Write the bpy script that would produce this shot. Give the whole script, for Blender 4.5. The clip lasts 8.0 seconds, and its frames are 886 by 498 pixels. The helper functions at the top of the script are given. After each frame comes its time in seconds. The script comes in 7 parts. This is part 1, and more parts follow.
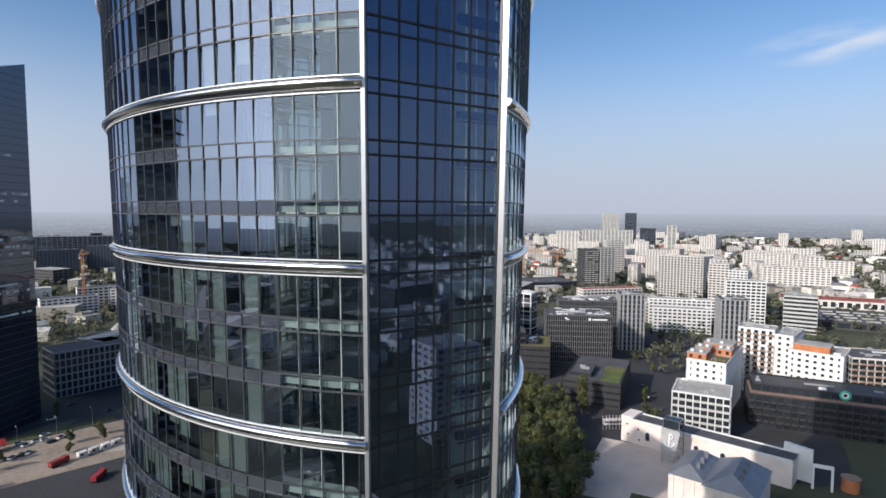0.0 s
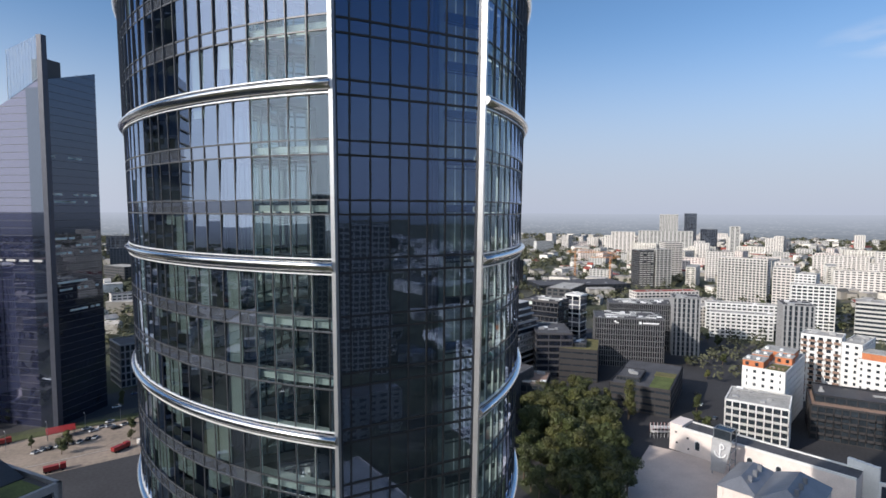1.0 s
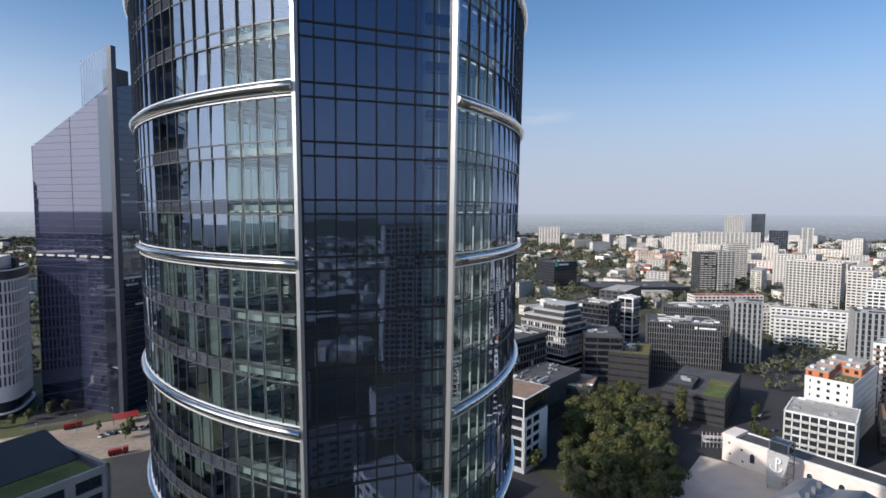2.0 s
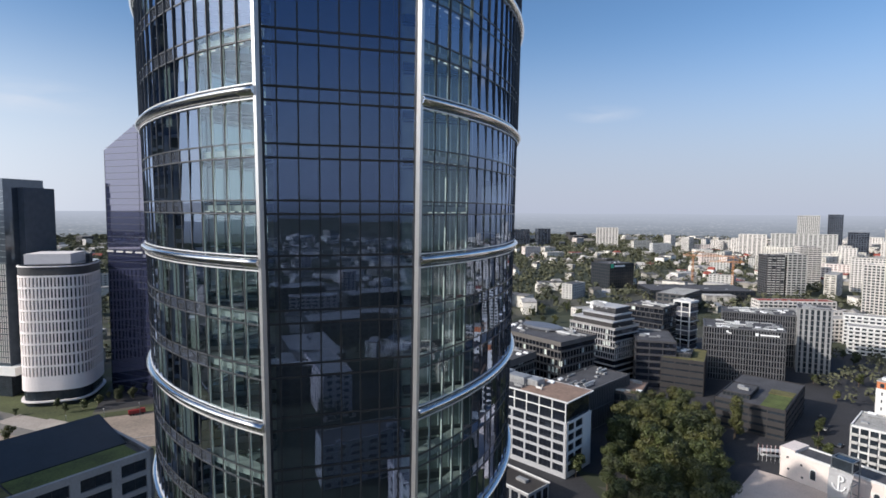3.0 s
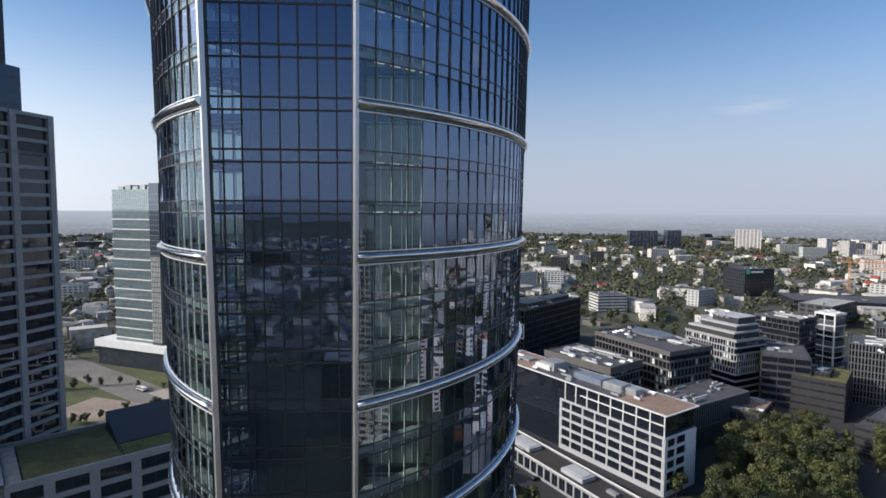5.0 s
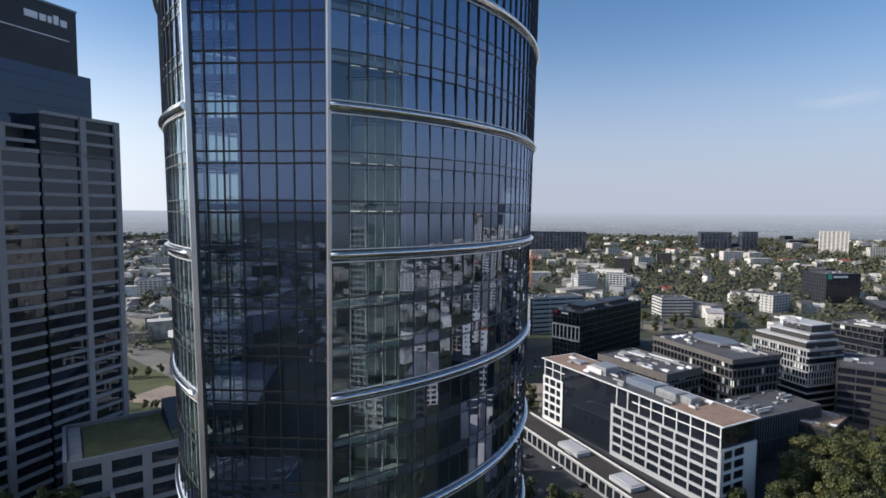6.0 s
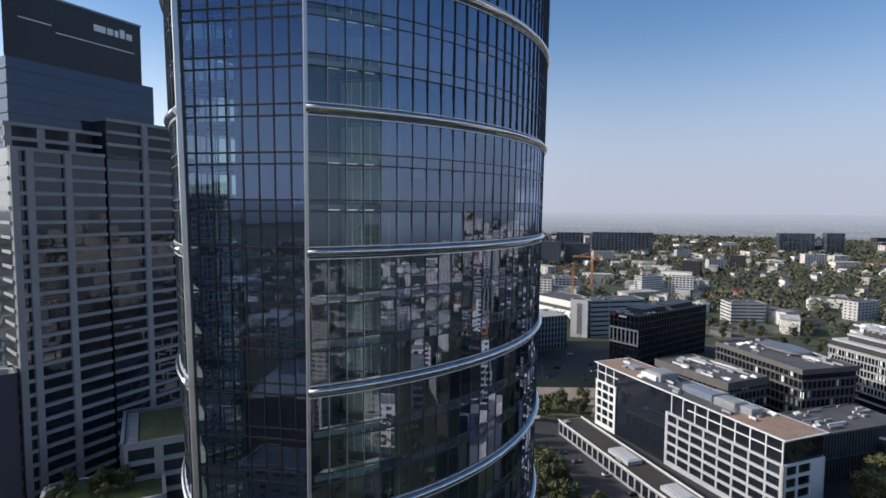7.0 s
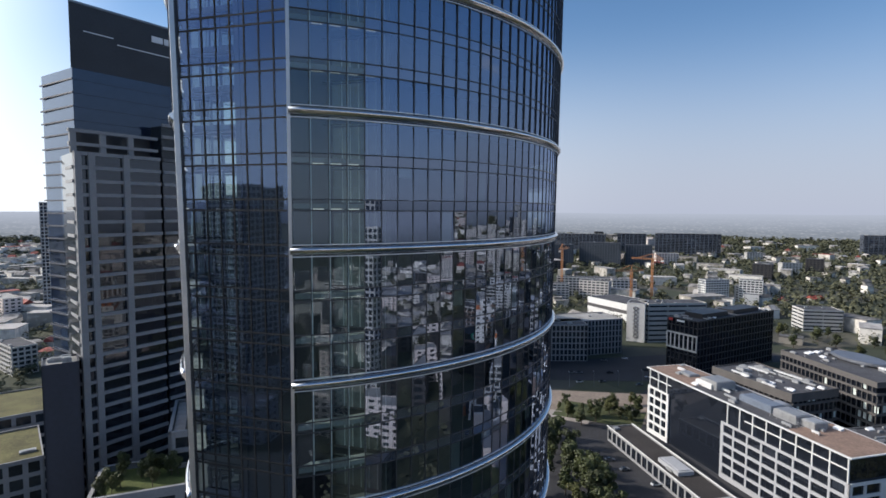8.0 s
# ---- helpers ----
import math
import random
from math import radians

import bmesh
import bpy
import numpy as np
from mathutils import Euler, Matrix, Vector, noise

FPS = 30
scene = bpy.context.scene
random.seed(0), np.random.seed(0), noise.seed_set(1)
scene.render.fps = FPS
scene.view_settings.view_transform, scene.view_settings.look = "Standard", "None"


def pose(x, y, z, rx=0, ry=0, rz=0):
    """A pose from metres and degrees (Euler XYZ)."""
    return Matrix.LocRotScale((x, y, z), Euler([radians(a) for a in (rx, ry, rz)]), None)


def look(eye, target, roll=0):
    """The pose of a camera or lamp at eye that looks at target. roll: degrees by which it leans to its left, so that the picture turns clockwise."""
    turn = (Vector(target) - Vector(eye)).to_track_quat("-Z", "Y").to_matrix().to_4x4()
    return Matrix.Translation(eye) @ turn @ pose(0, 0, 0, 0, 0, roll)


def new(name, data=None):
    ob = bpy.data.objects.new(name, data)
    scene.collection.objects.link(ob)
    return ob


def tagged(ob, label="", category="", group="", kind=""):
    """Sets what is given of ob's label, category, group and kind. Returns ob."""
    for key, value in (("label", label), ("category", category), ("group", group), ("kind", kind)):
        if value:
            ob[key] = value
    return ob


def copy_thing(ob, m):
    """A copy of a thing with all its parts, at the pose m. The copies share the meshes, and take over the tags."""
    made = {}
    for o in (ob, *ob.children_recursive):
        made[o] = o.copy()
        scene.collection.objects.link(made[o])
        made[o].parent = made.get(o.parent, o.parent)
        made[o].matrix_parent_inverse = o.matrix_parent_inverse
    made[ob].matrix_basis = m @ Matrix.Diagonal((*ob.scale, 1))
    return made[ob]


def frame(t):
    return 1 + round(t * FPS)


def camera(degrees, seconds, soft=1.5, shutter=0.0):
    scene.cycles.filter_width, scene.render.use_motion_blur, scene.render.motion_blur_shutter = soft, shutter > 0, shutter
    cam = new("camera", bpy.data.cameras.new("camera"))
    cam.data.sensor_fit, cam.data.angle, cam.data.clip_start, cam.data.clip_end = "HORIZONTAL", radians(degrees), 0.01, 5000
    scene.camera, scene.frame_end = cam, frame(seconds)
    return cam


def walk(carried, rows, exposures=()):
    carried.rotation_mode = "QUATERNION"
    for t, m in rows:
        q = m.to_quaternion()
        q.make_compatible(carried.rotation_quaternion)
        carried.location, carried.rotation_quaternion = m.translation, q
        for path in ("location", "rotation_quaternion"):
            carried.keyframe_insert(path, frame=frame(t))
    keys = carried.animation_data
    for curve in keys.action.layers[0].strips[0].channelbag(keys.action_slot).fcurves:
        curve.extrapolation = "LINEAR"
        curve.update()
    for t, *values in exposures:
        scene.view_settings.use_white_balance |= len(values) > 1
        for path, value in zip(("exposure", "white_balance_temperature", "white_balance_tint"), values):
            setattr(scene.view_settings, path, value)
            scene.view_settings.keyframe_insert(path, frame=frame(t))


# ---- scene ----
cam = camera(77.5, 8.0, soft=1.6)
PATH = [
    (0, (-19.414, -30.559, 111.963), (34.779, 53.198, 105.035), 0.196),
    (0.5, (-17.268, -31.922, 111.950), (32.978, 54.259, 105.012), 0.205),
    (1, (-14.910, -33.251, 111.896), (30.952, 55.345, 105.015), 0.187),
    (1.5, (-12.341, -34.571, 111.876), (28.973, 56.236, 104.996), 0.203),
    (3, (-3.510, -37.814, 111.964), (23.527, 58.207, 104.968), 0.348),
    (3.5, (-0.330, -38.725, 111.978), (21.417, 58.630, 104.976), 0.351),
    (4, (2.964, -39.453, 112.000), (19.250, 58.963, 104.989), 0.359),
    (4.5, (6.266, -40.029, 111.986), (16.991, 59.146, 104.957), 0.321),
    (6, (16.484, -40.637, 111.930), (10.158, 58.911, 104.849), 0.342),
    (6.5, (19.880, -40.442, 111.894), (7.809, 58.573, 104.803), 0.312),
    (7, (23.312, -40.129, 111.825), (5.630, 58.041, 104.751), 0.277),
    (7.5, (26.603, -39.553, 111.768), (3.501, 57.484, 104.702), 0.231),
    (8, (29.510, -38.821, 111.724), (1.410, 56.893, 104.719), 0.236),
]
walk(cam, [(t, look(eye, target, roll)) for t, eye, target, roll in PATH])

# ---- light ----
SUN_AZ, SUN_EL = radians(186.0), radians(28.0)
world = bpy.data.worlds.new("sky")
scene.world = world
world.use_nodes = True
wn = world.node_tree
sky = wn.nodes.new("ShaderNodeTexSky")
sky.sky_type = "NISHITA"
sky.sun_disc = False
sky.sun_elevation = SUN_EL
sky.sun_rotation = radians(90.0) - SUN_AZ
sky.altitude = 100.0
sky.air_density, sky.dust_density, sky.ozone_density = 1.0, 0.8, 2.4
# pale lilac haze low over the horizon, and a few thin wisps of cloud
tcw = wn.nodes.new("ShaderNodeTexCoord")
sepw = wn.nodes.new("ShaderNodeSeparateXYZ")
wn.links.new(tcw.outputs["Generated"], sepw.inputs[0])
haze = wn.nodes.new("ShaderNodeMapRange")
haze.interpolation_type = "SMOOTHERSTEP"
for i, v in ((1, -0.02), (2, 0.36), (3, 0.92), (4, 0.0)):
    haze.inputs[i].default_value = v
wn.links.new(sepw.outputs[2], haze.inputs[0])
hmix = wn.nodes.new("ShaderNodeMix")
hmix.data_type = "RGBA"
# the haze is brighter on the sun's side
vdot = wn.nodes.new("ShaderNodeVectorMath")
vdot.operation = "DOT_PRODUCT"
vdot.inputs[1].default_value = (math.cos(SUN_EL) * math.cos(SUN_AZ), math.cos(SUN_EL) * math.sin(SUN_AZ), math.sin(SUN_EL))
wn.links.new(tcw.outputs["Generated"], vdot.inputs[0])
glow = wn.nodes.new("ShaderNodeMapRange")
glow.interpolation_type = "SMOOTHSTEP"
for i, v in ((1, -0.2), (2, 1.0), (3, 0.0), (4, 1.0)):
    glow.inputs[i].default_value = v
wn.links.new(vdot.outputs["Value"], glow.inputs[0])
hcol = wn.nodes.new("ShaderNodeMix")
hcol.data_type = "RGBA"
hcol.inputs[6].default_value = (4.2, 4.55, 5.7, 1)
hcol.inputs[7].default_value = (9.8, 10.4, 11.1, 1)
wn.links.new(glow.outputs[0], hcol.inputs[0])
wn.links.new(hcol.outputs[2], hmix.inputs[7])
tintw = wn.nodes.new("ShaderNodeMix")
tintw.data_type, tintw.blend_type, tintw.inputs[0].default_value = "RGBA", "MULTIPLY", 1.0
tintw.inputs[7].default_value = (0.82, 1.02, 1.19, 1)
wn.links.new(sky.outputs[0], tintw.inputs[6])
wn.links.new(haze.outputs[0], hmix.inputs[0])
wn.links.new(tintw.outputs[2], hmix.inputs[6])
# broad white aureole round the sun
ring_w = wn.nodes.new("ShaderNodeMapRange")
ring_w.interpolation_type = "SMOOTHSTEP"
for i, v in ((1, 0.66), (2, 1.0), (3, 0.0), (4, 0.95)):
    ring_w.inputs[i].default_value = v
wn.links.new(vdot.outputs["Value"], ring_w.inputs[0])
aure = wn.nodes.new("ShaderNodeMix")
aure.data_type = "RGBA"
aure.inputs[7].default_value = (20.0, 20.6, 21.4, 1)
wn.links.new(ring_w.outputs[0], aure.inputs[0])
wn.links.new(hmix.outputs[2], aure.inputs[6])
last = aure.outputs[2]
for (dx, dy, dz), reach, stretch in (((0.90, 0.36, 0.238), 0.13, 1.0), ((-0.35, 0.92, 0.158), 0.12, 0.5), ((0.52, 0.84, 0.164), 0.07, 0.4)):
    off = wn.nodes.new("ShaderNodeVectorMath")
    off.operation = "SUBTRACT"
    off.inputs[1].default_value = (dx, dy, dz)
    wn.links.new(tcw.outputs["Generated"], off.inputs[0])
    sq = wn.nodes.new("ShaderNodeMapping")
    sq.inputs["Scale"].default_value = (1, 1, 4.2)
    wn.links.new(off.outputs[0], sq.inputs[0])
    ln = wn.nodes.new("ShaderNodeVectorMath")
    ln.operation = "LENGTH"
    wn.links.new(sq.outputs[0], ln.inputs[0])
    fall = wn.nodes.new("ShaderNodeMapRange")
    for i, v in ((1, 0.0), (2, reach), (3, 1.0), (4, 0.0)):
        fall.inputs[i].default_value = v
    wn.links.new(ln.outputs["Value"], fall.inputs[0])
    wisp = wn.nodes.new("ShaderNodeTexNoise")
    wisp.inputs["Scale"].default_value, wisp.inputs["Detail"].default_value = 9.0, 6.0
    wn.links.new(sq.outputs[0], wisp.inputs["Vector"])
    cut = wn.nodes.new("ShaderNodeMapRange")
    for i, v in ((1, 0.38), (2, 0.75), (3, 0.0), (4, 1.1 * stretch)):
        cut.inputs[i].default_value = v
    wn.links.new(wisp.outputs[0], cut.inputs[0])
    mul = wn.nodes.new("ShaderNodeMath")
    mul.operation, mul.use_clamp = "MULTIPLY", True
    wn.links.new(fall.outputs[0], mul.inputs[0])
    wn.links.new(cut.outputs[0], mul.inputs[1])
    cm = wn.nodes.new("ShaderNodeMix")
    cm.data_type = "RGBA"
    cm.inputs[7].default_value = (7.0, 7.0, 7.4, 1)
    wn.links.new(mul.outputs[0], cm.inputs[0])
    wn.links.new(last, cm.inputs[6])
    last = cm.outputs[2]
wn.links.new(last, wn.nodes["Background"].inputs[0])
wn.nodes["Background"].inputs[1].default_value = 0.12
sun_data = bpy.data.lights.new("sun", "SUN")
sun_data.energy, sun_data.angle, sun_data.color = 4.4, radians(0.53), (1.0, 0.92, 0.84)
sun = new("sun", sun_data)
sun_dir = Vector((math.cos(SUN_EL) * math.cos(SUN_AZ), math.cos(SUN_EL) * math.sin(SUN_AZ), math.sin(SUN_EL)))
sun.matrix_world = look(sun_dir * 900, (0, 0, 0))
scene.view_settings.exposure = 0.0


# ---- materials ----
def mat(name, col, rough=0.8, metal=0.0, var=0.15, scale=0.5, fine=6.0, bump=0.0, spec=0.5, island=0.0, obj=0.0, col2=None):
    """Surface with two scales of noise in colour, and optional relief and variation by piece."""
    m = bpy.data.materials.new(name)
    m.use_nodes = True
    t = m.node_tree
    b = t.nodes["Principled BSDF"]
    b.inputs["Roughness"].default_value = rough
    b.inputs["Metallic"].default_value = metal
    b.inputs["Specular IOR Level"].default_value = spec
    tc = t.nodes.new("ShaderNodeTexCoord")
    n1 = t.nodes.new("ShaderNodeTexNoise")
    n1.inputs["Scale"].default_value, n1.inputs["Detail"].default_value = scale, 5.0
    n2 = t.nodes.new("ShaderNodeTexNoise")
    n2.inputs["Scale"].default_value, n2.inputs["Detail"].default_value = fine, 3.0
    for n in (n1, n2):
        t.links.new(tc.outputs["Object"], n.inputs["Vector"])
    add = t.nodes.new("ShaderNodeMath")
    add.operation = "ADD"
    t.links.new(n1.outputs[0], add.inputs[0])
    t.links.new(n2.outputs[0], add.inputs[1])
    value = add.outputs[0]
    for amount, kind in ((island, "g"), (obj, "o")):
        if amount:
            src = t.nodes.new("ShaderNodeNewGeometry" if kind == "g" else "ShaderNodeObjectInfo")
            mul = t.nodes.new("ShaderNodeMath")
            mul.operation, mul.inputs[1].default_value = "MULTIPLY_ADD", amount
            t.links.new(src.outputs["Random Per Island" if kind == "g" else "Random"], mul.inputs[0])
            t.links.new(value, mul.inputs[2])
            off = t.nodes.new("ShaderNodeMath")
            off.operation, off.inputs[1].default_value = "SUBTRACT", amount / 2
            t.links.new(mul.outputs[0], off.inputs[0])
            value = off.outputs[0]
    ramp = t.nodes.new("ShaderNodeValToRGB")
    ramp.color_ramp.elements[0].position, ramp.color_ramp.elements[1].position = 0.55, 1.45 / 1.45
    lo = [c * (1 - var) for c in col]
    hi = [min(1.0, c * (1 + var)) for c in (col2 or col)]
    ramp.color_ramp.elements[0].color, ramp.color_ramp.elements[1].color = (*lo, 1), (*hi, 1)
    half = t.nodes.new("ShaderNodeMath")
    half.operation, half.inputs[1].default_value = "MULTIPLY", 0.78
    t.links.new(value, half.inputs[0])
    t.links.new(half.outputs[0], ramp.inputs[0])
    t.links.new(ramp.outputs[0], b.inputs["Base Color"])
    if bump:
        bp = t.nodes.new("ShaderNodeBump")
        bp.inputs["Strength"].default_value, bp.inputs["Distance"].default_value = bump, 0.05
        t.links.new(n2.outputs[0], bp.inputs["Height"])
        t.links.new(bp.outputs[0], b.inputs["Normal"])
    return m


def mirror_share(t, ior):
    """Schlick's reflectance, the same from both sides of a pane."""
    r0 = ((ior - 1) / (ior + 1)) ** 2
    lw = t.nodes.new("ShaderNodeLayerWeight")
    lw.inputs[0].default_value = 0.5
    pw = t.nodes.new("ShaderNodeMath")
    pw.operation, pw.inputs[1].default_value = "POWER", 4.6
    t.links.new(lw.outputs["Facing"], pw.inputs[0])
    sc = t.nodes.new("ShaderNodeMath")
    sc.operation, sc.inputs[1].default_value, sc.inputs[2].default_value = "MULTIPLY_ADD", 1 - r0, r0
    t.links.new(pw.outputs[0], sc.inputs[0])
    return sc.outputs[0]


def glass(name, tint, ior=1.9, rough=0.0, wave=0.0, sheen=(0.92, 0.96, 1.0)):
    """Coated pane: mirror by Fresnel over a tinted see-through."""
    m = bpy.data.materials.new(name)
    m.use_nodes = True
    t = m.node_tree
    t.nodes.remove(t.nodes["Principled BSDF"])
    share = mirror_share(t, ior)
    gl = t.nodes.new("ShaderNodeBsdfGlossy")
    gl.inputs["Roughness"].default_value = rough
    gl.inputs["Color"].default_value = (*sheen, 1)
    tr = t.nodes.new("ShaderNodeBsdfTransparent")
    tr.inputs[0].default_value = (*tint, 1)
    mix = t.nodes.new("ShaderNodeMixShader")
    t.links.new(share, mix.inputs[0])
    t.links.new(tr.outputs[0], mix.inputs[1])
    t.links.new(gl.outputs[0], mix.inputs[2])
    t.links.new(mix.outputs[0], t.nodes["Material Output"].inputs[0])
    if wave:
        tc = t.nodes.new("ShaderNodeTexCoord")
        n = t.nodes.new("ShaderNodeTexNoise")
        n.inputs["Scale"].default_value = 0.9
        bp = t.nodes.new("ShaderNodeBump")
        bp.inputs["Strength"].default_value, bp.inputs["Distance"].default_value = wave, 0.02
        t.links.new(tc.outputs["Object"], n.inputs["Vector"])
        t.links.new(n.outputs[0], bp.inputs["Height"])
        t.links.new(bp.outputs[0], gl.inputs["Normal"])
    return m


def coated(name, back, ior=2.9, sheen=(0.92, 0.96, 1.0), var=0.2, wave=0.0, rough=0.0, island=0.0):
    """Opaque mirror-coated glass: the same Fresnel mirror over a dark back."""
    m = mat(name + "_back", back, 0.9, 0.0, var, 0.3, 4, spec=0.0, island=island)
    m.name = name
    t = m.node_tree
    b = t.nodes["Principled BSDF"]
    share = mirror_share(t, ior)
    gl = t.nodes.new("ShaderNodeBsdfGlossy")
    gl.inputs["Roughness"].default_value = rough
    gl.inputs["Color"].default_value = (*sheen, 1)
    mix = t.nodes.new("ShaderNodeMixShader")
    t.links.new(share, mix.inputs[0])
    t.links.new(b.outputs[0], mix.inputs[1])
    t.links.new(gl.outputs[0], mix.inputs[2])
    t.links.new(mix.outputs[0], t.nodes["Material Output"].inputs[0])
    if wave:
        tc = t.nodes.new("ShaderNodeTexCoord")
        n = t.nodes.new("ShaderNodeTexNoise")
        n.inputs["Scale"].default_value = 0.9
        bp = t.nodes.new("ShaderNodeBump")
        bp.inputs["Strength"].default_value, bp.inputs["Distance"].default_value = wave, 0.02
        t.links.new(tc.outputs["Object"], n.inputs["Vector"])
        t.links.new(n.outputs[0], bp.inputs["Height"])
        t.links.new(bp.outputs[0], gl.inputs["Normal"])
    return m


def lamp_mat(name, col, strength):
    m = bpy.data.materials.new(name)
    m.use_nodes = True
    b = m.node_tree.nodes["Principled BSDF"]
    b.inputs["Emission Color"].default_value = (*col, 1)
    b.inputs["Emission Strength"].default_value = strength
    return m


M_PANE = glass("pane", (0.36, 0.405, 0.40), 3.0, wave=0.03, sheen=(0.62, 0.74, 1.0))
M_PANE_CLEAR = glass("pane_clear", (0.80, 0.91, 0.89), 2.0, wave=0.03, sheen=(0.70, 0.84, 1.0))
M_PANE_ROOM = glass("pane_room", (0.88, 0.95, 0.96), 2.45, wave=0.02, sheen=(0.43, 0.60, 1.0))
M_SPAN = coated("spandrel_glass", (0.05, 0.056, 0.066), 2.9, (0.62, 0.74, 1.0), wave=0.03)
M_STEEL = mat("brushed_steel", (0.74, 0.72, 0.71), 0.17, 1.0, 0.08, 0.6, 14)
M_WHITE_METAL = mat("white_metal", (0.74, 0.74, 0.73), 0.35, 0.3, 0.06, 0.7, 9)
M_POST = mat("post_metal", (0.55, 0.55, 0.55), 0.32, 0.75, 0.08, 0.7, 9)
M_MULL_MID = mat("mid_metal", (0.06, 0.063, 0.07), 0.4, 0.3, 0.15)
M_MULL = mat("dark_metal", (0.035, 0.04, 0.05), 0.4, 0.6, 0.15)
M_SEAL = mat("black_seal", (0.008, 0.009, 0.011), 0.7, 0.0, 0.15)
M_MULL_GREY = mat("grey_metal", (0.22, 0.24, 0.26), 0.4, 0.6, 0.12)
M_INT = mat("interior_wall", (0.09, 0.095, 0.095), 0.9, var=0.3, scale=0.3, fine=1.2)
M_LINING = mat("pale_green_lining", (0.13, 0.155, 0.152), 0.6, var=0.3, scale=0.25, fine=1.2)
M_RECESS = coated("recess_glass", (0.06, 0.072, 0.072), 4.2, (0.84, 0.93, 0.96), rough=0.02)
M_STRIP = mat("pale_glass_strip", (0.45, 0.49, 0.485), 0.3, var=0.08)
M_SLAB = mat("slab", (0.24, 0.25, 0.25), 0.9, var=0.15)
M_BLIND = mat("blind", (0.60, 0.66, 0.62), 0.8, var=0.12, island=0.5)
M_LAMP = lamp_mat("lamp_glow", (1.0, 0.97, 0.9), 0.5)
M_GLASS = mat("window_glass", (0.025, 0.032, 0.04), 0.06, 0.0, 0.35, 0.25, 1.5, spec=0.3, island=0.4)
M_GLASS_BLUE = coated("window_glass_blue", (0.012, 0.015, 0.024), 2.0, (0.70, 0.80, 1.0), rough=0.02, island=0.3)
M_GLASS_NAVY = coated("navy_glass", (0.020, 0.030, 0.055), 1.65, (0.70, 0.82, 1.0), rough=0.03)
M_GLASS_LILAC = coated("lilac_mirror_glass", (0.02, 0.024, 0.05), 2.3, (0.80, 0.80, 1.0), rough=0.02, island=0.3)
M_GLASS_PALE = coated("pale_green_mirror_glass", (0.15, 0.19, 0.20), 2.7, (0.85, 0.97, 0.96), rough=0.04, island=0.4)
M_GLASS_DEEP = coated("deep_window_glass", (0.012, 0.015, 0.022), 1.7, (0.8, 0.88, 1.0), rough=0.02, island=0.5)
M_WHITE = mat("white_plaster", (0.66, 0.655, 0.64), 0.85, var=0.08, scale=0.15, fine=1.5)
M_WARM_WHITE = mat("warm_white_panel", (0.80, 0.735, 0.715), 0.7, var=0.06, scale=0.15, fine=1.5)
# shaded copy of the white for the grid office, plain light grey elsewhere
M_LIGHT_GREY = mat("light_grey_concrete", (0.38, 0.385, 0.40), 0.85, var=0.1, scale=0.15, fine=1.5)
M_CREAM = mat("cream_plaster", (0.61, 0.575, 0.54), 0.88, var=0.12, scale=0.15, fine=1.5)
M_PALE = mat("pale_concrete", (0.46, 0.45, 0.43), 0.88, var=0.12, scale=0.12, fine=1.5)
M_PINK = mat("pink_plaster", (0.68, 0.60, 0.56), 0.9, var=0.12, scale=0.2, fine=2)
M_BANNER = mat("banner_cloth", (0.36, 0.36, 0.37), 0.9, var=0.1, scale=0.4, fine=2)
M_SLATE = mat("blue_grey_panel", (0.045, 0.05, 0.07), 0.6, var=0.12, scale=0.1, fine=1)
M_FIN = glass("fin_glass", (0.55, 0.64, 0.74), 1.9)
M_SLATE_GLASS = coated("slate_glass", (0.045, 0.056, 0.07), 2.0, (0.75, 0.85, 1.0), rough=0.03, island=0.4)
M_PYLON = mat("pylon_metal", (0.05, 0.055, 0.075), 0.45, 0.3, 0.15)
M_GREY = mat("grey_cladding", (0.062, 0.060, 0.063), 0.7, var=0.14, scale=0.15, fine=2)
M_DARK = mat("dark_cladding", (0.036, 0.036, 0.040), 0.6, var=0.2, scale=0.2, fine=2)
M_BLACK = mat("black_cladding", (0.022, 0.023, 0.027), 0.45, var=0.25, scale=0.2, fine=2)
M_EDGE = mat("taupe_floor_edge", (0.10, 0.092, 0.088), 0.7, var=0.2, scale=0.2, fine=2)
M_EDGE_PALE = mat("pale_floor_edge", (0.30, 0.29, 0.285), 0.7, var=0.15, scale=0.2, fine=2)
M_RIB = mat("grey_rib", (0.10, 0.10, 0.105), 0.6, var=0.2, scale=0.2, fine=2)
M_BRONZE = mat("taupe_cladding", (0.034, 0.031, 0.032), 0.6, var=0.15, scale=0.2, fine=2)
M_STONE = mat("grey_stone", (0.28, 0.28, 0.285), 0.7, var=0.12, scale=0.2, fine=2, bump=0.1)
M_ROOF = mat("roof_felt", (0.065, 0.065, 0.072), 0.9, var=0.35, scale=0.12, fine=1.2)
M_ROOF_DARK = mat("dark_brown_felt", (0.034, 0.029, 0.027), 0.9, var=0.3, scale=0.12, fine=1.2)
M_ROOF_PALE = mat("pale_roof", (0.33, 0.32, 0.30), 0.9, var=0.3, scale=0.12, fine=1.2)
M_ROOF_BROWN = mat("brown_roof", (0.24, 0.16, 0.12), 0.9, var=0.25, scale=0.15, fine=1.2)
M_TILE = mat("orange_roof", (0.46, 0.16, 0.07), 0.85, var=0.2, scale=0.3, fine=3)
M_RED_ROOF = mat("red_roof", (0.30, 0.075, 0.055), 0.8, var=0.25, scale=0.15, fine=2)
